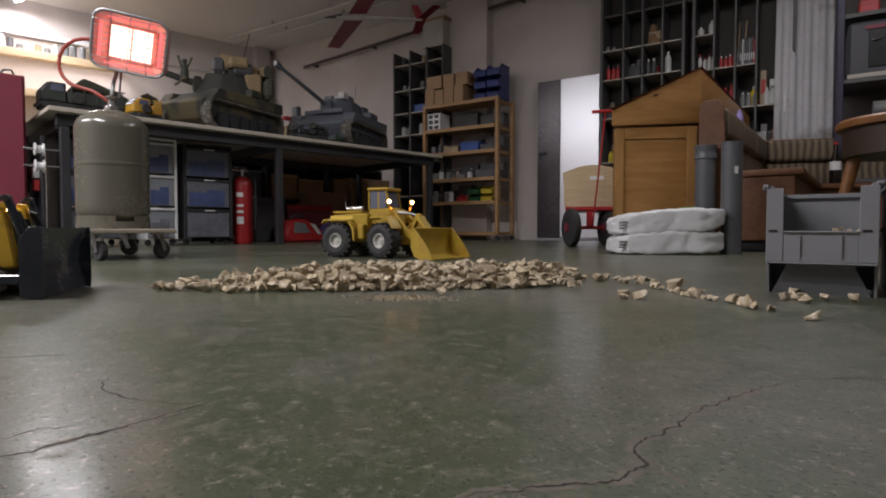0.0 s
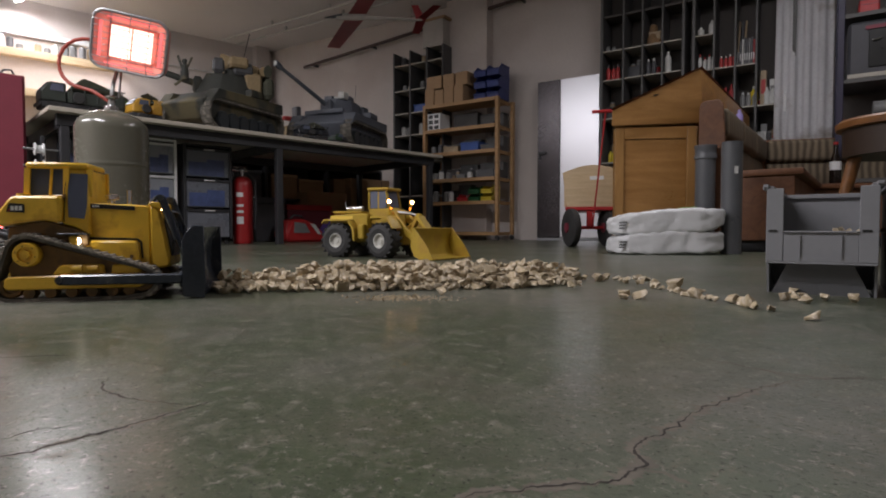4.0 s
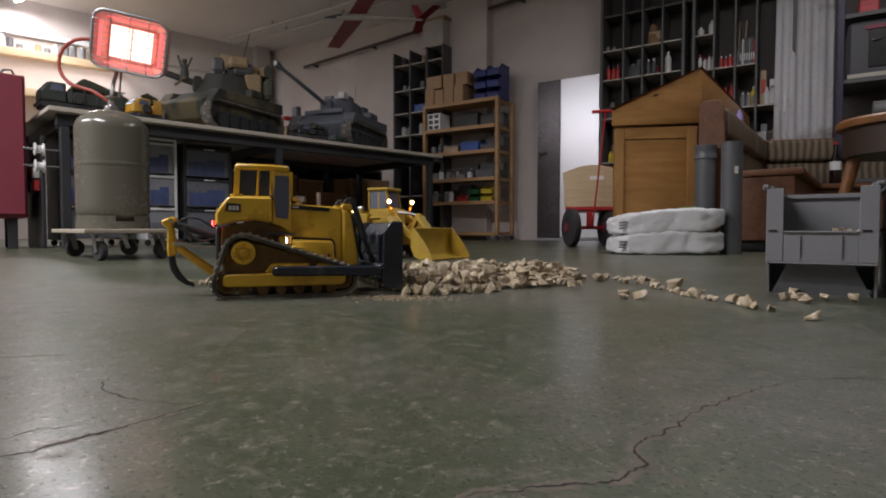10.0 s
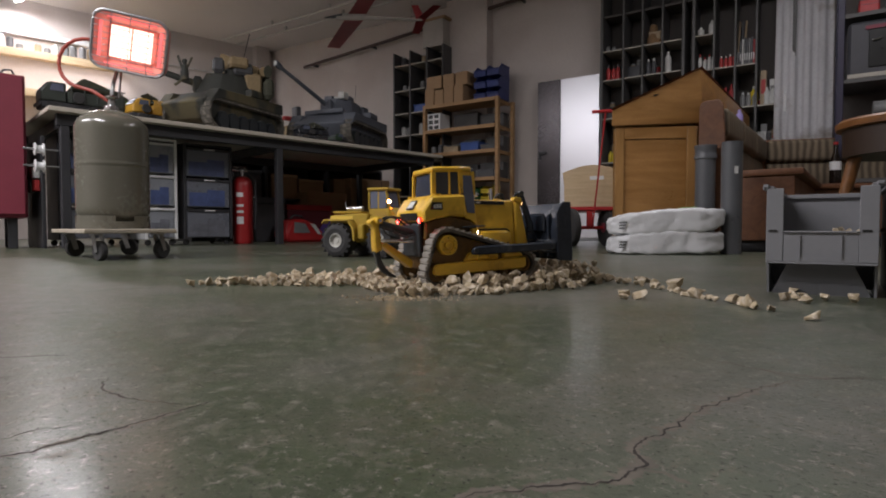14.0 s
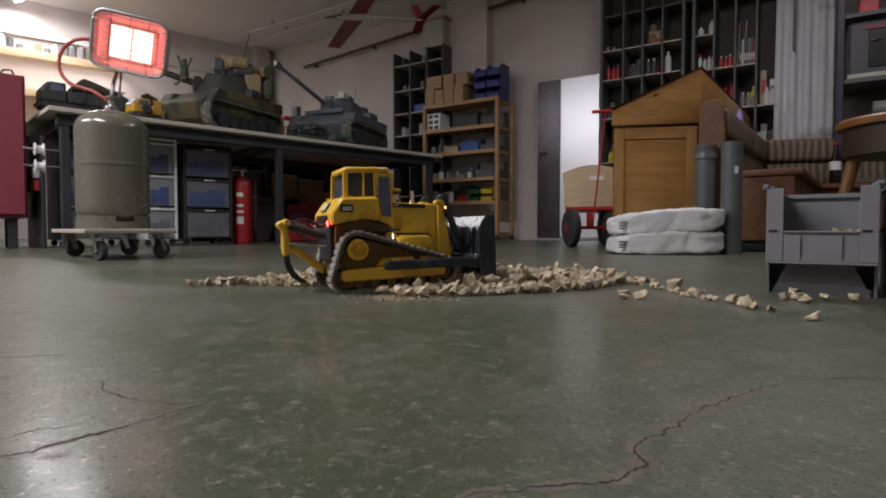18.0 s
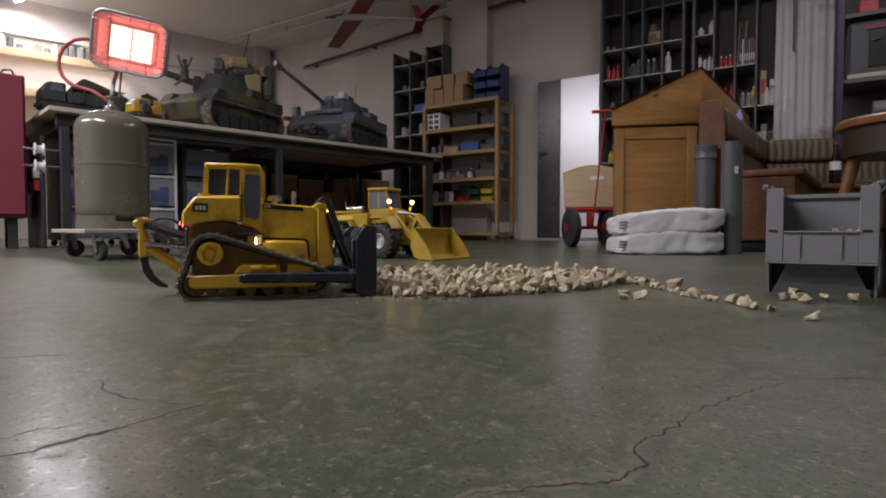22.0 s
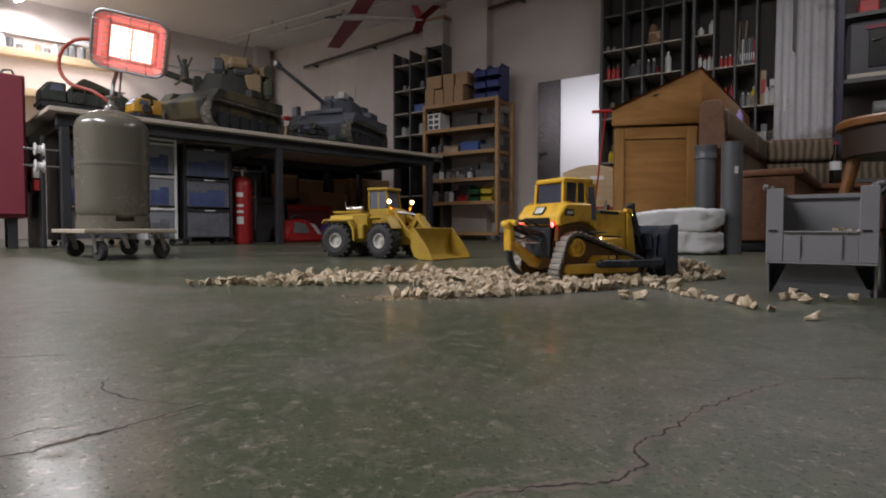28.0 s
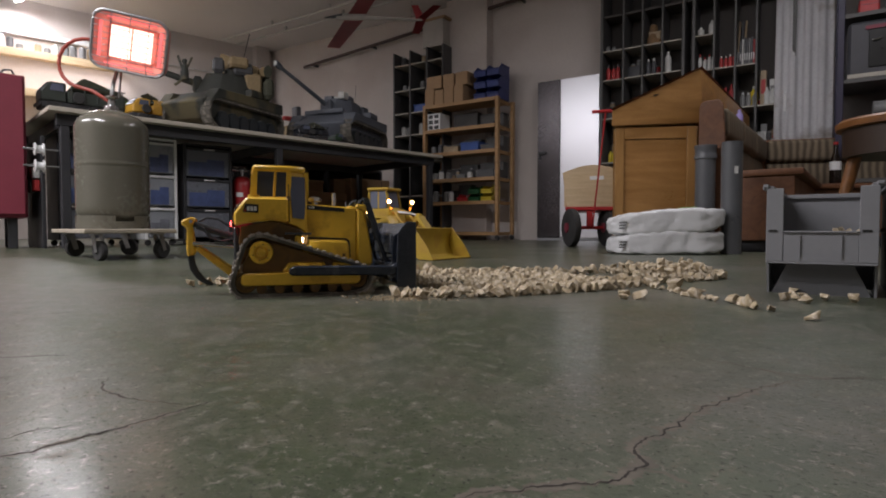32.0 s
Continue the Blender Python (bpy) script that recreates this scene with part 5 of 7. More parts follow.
# corrugated white sheets beside the rack
sheet = bmesh.new()
prev = None
for i in range(73):
    x = 0.4 * i / 72
    y = -0.01 * math.tanh(1.6 * math.sin(2 * math.pi * x / 0.1))
    row = [sheet.verts.new((x, y, 0.02)), sheet.verts.new((x, y, 2.6))]
    if prev:
        sheet.faces.new((prev[0], row[0], row[1], prev[1]))
    prev = row
bmesh.ops.solidify(sheet, geom=sheet.faces[:], thickness=0.0015)
o = thing("corrugated_sheet", room(6.49, 0.4, 0, 0), "white corrugated sheet with stains standing against the wall", "sheet")
part("sheet", sheet, mat("stained_white_sheet", (0.8, 0.79, 0.81), 0.5, vary=0.12, scale=3, second=(0.45, 0.41, 0.38), amount=0.2), o, "", pose(0, 0, 0, -4, 0, 0))
part("catch", box(0.075, 0.09, -0.055, -0.02, 1.06, 1.2, 0.003), WHITE_PLASTIC, o)


# shelf with machines and red cases
def machine_rack():
    o = thing("tool_rack", room(6.9, 0.75), "grey steel rack holding red and grey machines", "rack")
    for x in (0, 0.9):
        for y in (0, 0.4):
            part("post", box(x, x + 0.04, y, y + 0.04, 0, 2.1, 0.002), mat("blue_black_post", (0.022, 0.018, 0.045), 0.5), o)
    part("back_panel", box(0, 0.94, 0.442, 0.448, 0, 2.1), RACK_DARK, o)
    for z in (0.45, 0.85, 1.16, 1.62):
        part("shelf_board", box(0.041, 0.899, 0.0, 0.44, z, z + 0.03, 0.002), RACK_GREY, o)
    return o


machine_rack()
o = thing("grey_machine", room(6.96, 0.74, 1.1905), "grey bench machine with a dark window on a steel rack", "machine")
part("housing", box(0, 0.6, 0.01, 0.4, 0, 0.4, 0.02), mat("machine_grey", (0.055, 0.055, 0.064), 0.5), o)
part("dark_window", box(0.12, 0.55, 0.0, 0.0095, 0.07, 0.33, 0.004), DECAL, o)
part("trim_strip", box(0.1, 0.55, -0.003, -0.0005, 0.335, 0.36, 0), DARK_RED, o)
part("shelf_front", box(0.0, 0.6, -0.008, 0.009, 0.0005, 0.03, 0.002), SHELF_PALE, o)
for x in (0.14, 0.3):
    part("chrome_spout", cyl((x, -0.012, 0.25), (x + 0.05, -0.012, 0.26), 0.006, 8), CHROME, o)
o = thing("red_tool_case", room(7.12, 0.74, 0.8805), "red and grey power tool lying on a steel rack", "tool")
part("body", cyl((0.0, 0.1, 0.1), (0.14, 0.1, 0.1), 0.055, 16), JUNK[1], o)
part("case", box(0.142, 0.4, 0.02, 0.2, 0.02, 0.19, 0.015), RED_PAINT, o)
part("print", box(0.16, 0.26, 0.0165, 0.0195, 0.14, 0.155, 0), WHITE_PLASTIC, o)
part("handle", tube([(0.2, 0.1, 0.02), (0.19, 0.08, 0.0), (0.16, 0.06, 0.02), (0.15, 0.06, 0.06)], 0.015), BLACK_STEEL, o)
o = thing("red_case", room(7.0, 0.72, 1.6505), "flat red case on top of a steel rack", "case")
part("body", box(0.02, 0.14, 0, 0.2, 0, 0.09, 0.008), RED_PAINT, o)
part("lid_edge", box(0.02, 0.14, -0.004, -0.001, 0.055, 0.06), DARK_RED, o)
o = thing("signboard", room(7.16, 0.73, 1.6505), "black sign with red bars on a steel rack", "sign")
part("board", box(0, 0.6, 0, 0.02, 0, 0.3, 0.004), DECAL, o)
for k in range(4):
    part("bar", box(0.03 + 0.13 * k, 0.13 + 0.13 * k, -0.004, -0.0005, 0.08, 0.24, 0), RED_PAINT, o)

# pipes under the ceiling and on the back wall
PIPE_WHITE = mat("white_conduit", (0.55, 0.54, 0.52), 0.5)
for b, z in ((0.62, CEIL - 0.06), (0.85, CEIL - 0.06)):
    o = thing("conduit", room(0, b, z), "thin white conduit running under the ceiling", "pipe", "ceiling conduits")
    part("pipe", cyl((0.02, 0, 0), (6.5, 0, 0), 0.014, 10), PIPE_WHITE, o)
    for x in range(1, 7):
        part("clip", box(x - 0.012, x + 0.012, -0.018, 0.018, 0.0, 0.06, 0.002), PIPE_WHITE, o)
o = thing("heating_pipe", room(0, 0.1, 0), "dark pipe running along the back wall", "pipe")
part("pipe", cyl((0.78, 0, 2.38), (4.6, 0, 2.64), 0.02, 12), mat("brown_pipe", (0.07, 0.04, 0.035), 0.5), o)
for x in (0.95, 2.0, 3.0, 4.1):
    z = 2.38 + (x - 0.78) * 0.068
    part("bracket", box(x - 0.01, x + 0.01, 0.0, 0.099, z - 0.02, z + 0.01, 0.002), BLACK_STEEL, o)


# ---- hanging glider ----
def glider():
    RED_FILM = mat("red_covering_film", (0.3, 0.025, 0.03), 0.35, vary=0.1, scale=6)
    c = Vector((-0.875, 5.8, 2.25))
    o = thing("model_glider", Matrix.Translation(c), "model glider with red wings and white fuselage hanging from the ceiling", "model aircraft")
    pod = bmesh.new()
    for p, q, r0, r1 in (((-0.2, -0.02, 0.0), (0.0, 0, 0.01), 0.022, 0.032), ((0.0, 0, 0.01), (0.12, 0.01, 0.01), 0.032, 0.022), ((0.12, 0.01, 0.01), (0.66, 0.1, 0.02), 0.022, 0.01)):
        cyl(p, q, r0, 12, r1, pod)
    part("fuselage", pod, mat("grey_white_film", (0.42, 0.39, 0.36), 0.45), o)
    part("canopy", cyl((-0.32, -0.03, -0.005), (-0.14, -0.015, 0.02), 0.006, 10, 0.024), DARK_PLASTIC, o, "dark nose and canopy")
    for pts in (((-0.1, 0.02, 0.03), (0.09, 0.05, 0.03), (-0.33, 0.86, -0.03), (-0.47, 0.82, -0.03)), ((-0.08, -0.02, 0.04), (0.1, -0.01, 0.04), (0.43, -0.8, 0.1), (0.3, -0.84, 0.1))):
        w = bmesh.new()
        w.faces.new([w.verts.new(p) for p in pts])
        bmesh.ops.solidify(w, geom=w.faces[:], thickness=0.016)
        part("wing", w, RED_FILM, o, "red wing")
    part("fin", prism([(0.6, 0.02), (0.55, 0.17), (0.62, 0.17), (0.7, 0.02)], 0.095, 0.105), RED_FILM, o)
    for pts in (((0.6, 0.1, 0.03), (0.7, 0.1, 0.03), (0.86, -0.12, 0.08), (0.78, -0.14, 0.08)), ((0.6, 0.1, 0.025), (0.7, 0.11, 0.025), (0.62, 0.4, -0.02), (0.54, 0.38, -0.02))):
        w = bmesh.new()
        w.faces.new([w.verts.new(p) for p in pts])
        bmesh.ops.solidify(w, geom=w.faces[:], thickness=0.008)
        part("tailplane", w, RED_FILM, o)
    for x, y in ((0.0, 0.0), (0.55, 0.08)):
        part("cord", cyl((x, y, 0.03), (x, y, CEIL - c.z), 0.0015, 6), BLACK_STEEL, o)


glider()


# ---- shelves and lamps over the bench on the side wall ----
def wall_shelf(z, s0, s1, d):
    o = thing("wall_shelf", side(s1, 0, z), "long pale wooden shelf fixed to the wall", "shelf", "wall shelves")
    part("board", box(0, s1 - s0, -d, 0, 0, 0.025, 0.003), PLY, o)
    part("edge_strip", box(0, s1 - s0, -d - 0.02, -d - 0.0005, -0.06, 0.025, 0.003), PLY, o)
    return o


wall_shelf(2.08, 2.0, 5.6, 0.32)
wall_shelf(1.66, 2.0, 5.6, 0.32)
o = thing("cable_duct", side(5.6, 0, 2.33), "white cable duct along the wall", "duct")
part("duct", box(0, 3.6, -0.06, -0.001, 0, 0.05, 0.004), WHITE_PLASTIC, o)
for s in (2.5, 3.9):
    o = thing("bench_light", side(s, 0.26, 2.079), "fluorescent tube under a wall shelf", "light", "bench lights")
    part("tube", cyl((-0.6, 0, -0.018), (0.6, 0, -0.018), 0.01, 10), glow("bench_tube", TUBE_WHITE, 5), o)
    part("holder", box(-0.62, 0.62, -0.02, 0.02, -0.006, 0.0, 0.002), WHITE_PLASTIC, o)
for i in range(30):
    k = rb.choice((1, 4, 4, 2, 3))
    jar(side(2.1 + 0.085 * i, 0.2 + rb.uniform(-0.05, 0.05), 2.1055), 0.035, rb.uniform(0.08, 0.17), JUNK[k], "small tin or jar on a wall shelf")
o = thing("side_bench", side(5.6, 0, 0), "long workbench along the side wall", "workbench")
part("top", box(0, 3.6, -0.6, 0, 1.25, 1.29, 0.003), PLY, o)
for x in (0.1, 1.7, 3.4):
    part("trestle", box(x, x + 0.05, -0.55, -0.03, 0, 1.249, 0.004), PINE, o)
# vertical pipe and conduit on the side wall
o = thing("wall_conduit", side(1.9, 0, 0), "thin white conduit on the side wall", "pipe", "wall conduits")
part("pipe", cyl((0.0, -0.03, 2.3), (0.0, -0.03, CEIL - 0.002), 0.014, 8, None, cyl((0.0, -0.03, 2.3), (1.5, -0.03, 2.28), 0.012, 8)), PIPE_WHITE, o)


# ---- under the table ----
def under(x, y, z=0, turn=0):
    return TABLE @ pose(x, y, z, 0, 0, turn)


CLEAR_DRAWER = mat("smoky_drawer_plastic", (0.17, 0.18, 0.21), 0.3, vary=0.12, scale=4, bump=0.0)
CLEAR_WHITE = mat("milky_drawer_plastic", (0.26, 0.275, 0.3), 0.3, vary=0.15, scale=5, bump=0.0)


FILL = [mat("drawer_fill_" + n, c, 0.6, vary=0.35, scale=14) for n, c in (("blue", (0.07, 0.1, 0.24)), ("grey", (0.15, 0.155, 0.18)), ("slate", (0.08, 0.1, 0.2)))]


def drawer_tower(m, w, h, n, frame_mat, drawer_mat, label):
    o = thing("drawer_tower", m, label, "drawer unit", "drawer towers")
    d = 0.38
    for x in (0, w - 0.02):
        part("side_frame", box(x, x + 0.02, 0, d, 0.045, h, 0.003), frame_mat, o)
    part("top", box(0.021, w - 0.021, 0, d, h - 0.018, h, 0.003), frame_mat, o)
    dh = (h - 0.07) / n
    for k in range(n):
        z = 0.05 + dh * k
        q = part("drawer", box(0.023, w - 0.023, 0.006, d, z + 0.006, z + dh - 0.014, 0.004), drawer_mat, o)
        part("front_rim", box(0.022, w - 0.022, -0.006, 0.0055, z + dh - 0.03, z + dh - 0.012, 0.002), frame_mat, q)
        part("handle", box(w * 0.4, w * 0.62, -0.012, -0.0065, z + dh - 0.027, z + dh - 0.016, 0.001), WHITE_PLASTIC, q)
        for j in range(2):
            x = 0.04 + (w - 0.1) * 0.5 * j
            part("filling", box(x, x + (w - 0.1) * 0.5, 0.002, 0.0055, z + 0.014, z + dh * (0.5 + 0.1 * j), 0.001), FILL[(1, 0, 2)[k % 3]], q)
    for x in (0.03, w - 0.03):
        for y in (0.05, d - 0.05):
            part("castor", lathe([(0.004, -0.01), (0.02, -0.01), (0.022, 0), (0.02, 0.01), (0.004, 0.01)], 12, pose(x, y, 0.022, 90)), TYRE, o)
    return o


drawer_tower(under(0.62, 0.35), 0.225, 0.775, 3, WHITE_PLASTIC, CLEAR_WHITE, "narrow drawer tower with a white frame under a table")
drawer_tower(under(0.89, 0.35), 0.37, 0.765, 3, BLACK_STEEL, CLEAR_DRAWER, "black-framed drawer tower with smoky drawers under a table")
drawer_tower(under(0.12, 0.45), 0.42, 0.765, 3, BLACK_STEEL, CLEAR_DRAWER, "dark drawer tower under a table")


def extinguisher():
    o = thing("fire_extinguisher", under(1.39, 0.45), "red fire extinguisher with a pale label under a table", "fire extinguisher")
    part("cylinder", lathe([(0.07, 0), (0.078, 0.01), (0.08, 0.03), (0.08, 0.47), (0.072, 0.51), (0.05, 0.54), (0.02, 0.55), (0, 0.55)], 24), RED_PAINT, o)
    part("valve", cyl((0, 0, 0.55), (0, 0, 0.6), 0.016, 12), CHROME, o)
    part("lever", box(-0.09, 0.04, -0.01, 0.01, 0.59, 0.603, 0.003, box(-0.08, 0.03, -0.008, 0.008, 0.615, 0.625, 0.002)), CHROME, o)
    part("hose", tube([(0.03, 0, 0.58), (0.1, -0.02, 0.52), (0.1, -0.03, 0.3), (0.09, -0.03, 0.12)], 0.011), BLACK_STEEL, o)
    for z, h2 in ((0.38, 0.035), (0.3, 0.02), (0.25, 0.02), (0.16, 0.06)):
        part("label_bar", prism([(0.0805 * math.cos(radians(a)), 0.0805 * math.sin(radians(a))) for a in range(-150, -104, 8)] + [(0.0815 * math.cos(radians(a)), 0.0815 * math.sin(radians(a))) for a in range(-110, -151, -8)], z, z + h2, "z"), WHITE_PLASTIC, o)


extinguisher()
o = thing("tool_bag", under(1.9, 0.62), "slumped red bag with a grey mesh side under a table", "bag")
part("body", prism([(0.0, 0.0), (0.4, 0.0), (0.36, 0.1), (0.27, 0.17), (0.16, 0.215), (0.03, 0.2), (-0.02, 0.08)], 0, 0.26, "y", 0.02), RED_PAINT, o)
part("mesh_panel", prism([(0.05, 0.085), (0.22, 0.085), (0.17, 0.17), (0.06, 0.185)], -0.006, -0.001), JUNK[1], o, "dark grey mesh panel")
part("strap", prism([(0.22, 0.17), (0.27, 0.165), (0.34, 0.07), (0.3, 0.075)], -0.008, -0.002), JUNK[4], o, "pale strap")
part("handle", tube([(0.08, 0.12, 0.212), (0.12, 0.12, 0.25), (0.2, 0.12, 0.24), (0.23, 0.12, 0.19)], 0.009), BLACK_STEEL, o)
o = thing("purple_bag", under(2.3, 0.6), "purple cloth bag slumped on the floor under a table", "bag")
part("body", prism([(-0.05, 0.0), (0.2, 0.0), (0.2, 0.16), (0.14, 0.24), (0.08, 0.2), (0.0, 0.09)], 0, 0.2, "y", 0.025), mat("purple_cloth", (0.1, 0.05, 0.25), 0.8), o)
o = thing("hanging_packet", under(1.64, 0.3, 0.36), "narrow red and white packet hanging under a table", "packet")
part("card", box(0, 0.035, 0, 0.006, 0, 0.3, 0.001), JUNK[4], o)
part("red_print", box(0.002, 0.033, -0.002, -0.0005, 0.02, 0.1, 0), RED_PAINT, o)
part("hook", cyl((0.017, 0.003, 0.3), (0.017, 0.003, 0.385), 0.003, 6), STEEL, o)
for x, y, w, d, h2, k in ((1.75, 0.95, 0.3, 0.3, 0.42, 3), (2.1, 1.0, 0.5, 0.35, 0.36, 5), (2.62, 0.9, 0.42, 0.35, 0.3, 5), (2.5, 1.3, 0.5, 0.35, 0.52, 2), (3.1, 1.35, 0.55, 0.35, 0.7, 2)):
    o = thing("stored_box", under(x, y), ("dark", "", "red", "")[0] * (k == 3) + ("dark red" if k == 5 else "brown" if k == 2 else "") + " storage box on the floor beneath a table", "box", "boxes under the table")
    part("body", box(0, w, 0, d, 0, h2 * 0.85, 0.006), (DARK_RED if k == 5 else CARD if k == 2 else JUNK[3]), o)
    part("lid", box(-0.008, w + 0.008, -0.008, d + 0.008, h2 * 0.852, h2, 0.006), (RED_PAINT if k == 5 else CARD if k == 2 else JUNK[3]), o)


# low dark shelf of boxes, added behind the table to block the bright wall
o = thing("low_shelf", under(1.35, 1.45), "low dark shelf full of boxes behind a table", "shelf")
for x in (0, 0.75, 1.5, 2.25):
    part("upright", box(x, x + 0.03, 0, 0.4, 0, 0.82, 0.002), BLACK_STEEL, o)
for z in (0.06, 0.42, 0.8):
    for x in (0.031, 0.781, 1.531):
        part("shelf_board", box(x, x + 0.718, 0, 0.4, z, z + 0.02, 0.002), JUNK[3], o)
part("back_panel", box(0, 2.28, 0.401, 0.41, 0, 0.82), RACK_DARK, o)
for x, z, w, h2, k in ((0.06, 0.081, 0.3, 0.26, 3), (0.4, 0.081, 0.33, 0.3, 5), (0.82, 0.081, 0.6, 0.3, 5), (1.58, 0.081, 0.55, 0.28, 3), (0.06, 0.441, 0.32, 0.2, 2), (0.42, 0.441, 0.3, 0.28, 3), (0.83, 0.441, 0.3, 0.26, 2), (1.16, 0.441, 0.3, 0.22, 2), (1.6, 0.441, 0.4, 0.25, 2)):
    q = thing("stored_box", under(1.35 + x, 1.47, z), ("brown cardboard" if k == 2 else "dark red plastic" if k == 5 else "dark grey plastic") + " box on a low dark shelf", "box", "boxes behind the table")
    mt = DARK_RED if k == 5 else CARD if k == 2 else JUNK[3]
    part("body", box(0, w, 0, 0.35, 0, h2 * 0.85, 0.005), mt, q)
    part("lid", box(-0.005, w + 0.005, -0.005, 0.355, h2 * 0.852, h2, 0.004), mt, q)
# spools and packets at the table's end
for x, y, z in ((-0.03, 0.12, 0.6), (-0.03, 0.12, 0.5)):
    q = thing("spool", under(x, y, z), "white plastic spool hanging at the table's end", "spool", "spools")
    part("rim", lathe([(0.015, -0.024), (0.038, -0.024), (0.038, -0.018), (0.015, -0.018)], 20, pose(0, 0, 0, 0, 90, 0), lathe([(0.015, 0.018), (0.038, 0.018), (0.038, 0.024), (0.015, 0.024)], 20, pose(0, 0, 0, 0, 90, 0))), WHITE_PLASTIC, q)
    part("core", lathe([(0.024, -0.0175), (0.024, 0.0175)], 16, pose(0, 0, 0, 0, 90, 0)), WHITE_PLASTIC, q)
    part("peg", cyl((-0.08, 0, 0), (0.12, 0, 0), 0.006, 8), STEEL, q)
o = thing("packet_rack", under(0.0, 0.25), "dark rack with red and white packets under a table", "rack")
part("frame", box(0, 0.02, 0, 0.5, 0, 0.7, 0.002, box(0.0, 0.02, 0.5, 0.52, 0, 0.7)), BLACK_STEEL, o)
for y, z, k in ((0.05, 0.44, 4), (0.05, 0.36, 5), (0.22, 0.45, 5), (0.22, 0.36, 4), (0.35, 0.4, 4)):
    part("packet", box(-0.03, -0.001, y, y + 0.1, z, z + 0.07, 0.003), JUNK[k], o)


# ---- model vehicles on the table ----
def camo(name, a, b, c):
    m = mat(name, a, 0.7, vary=0.15, scale=5, bump=0.1, fine=80, second=b, amount=0.55)
    return m


ARMY = camo("camouflage_paint", (0.04, 0.042, 0.036), (0.12, 0.1, 0.055), None)
PANZER = mat("grey_tank_paint", (0.11, 0.12, 0.145), 0.6, vary=0.15, scale=8)
CANVAS = mat("olive_canvas", (0.06, 0.062, 0.042), 0.85, vary=0.25, scale=14, bump=0.3, fine=60)
TAN = mat("tan_stowage", (0.3, 0.22, 0.12), 0.8, vary=0.2, scale=20)


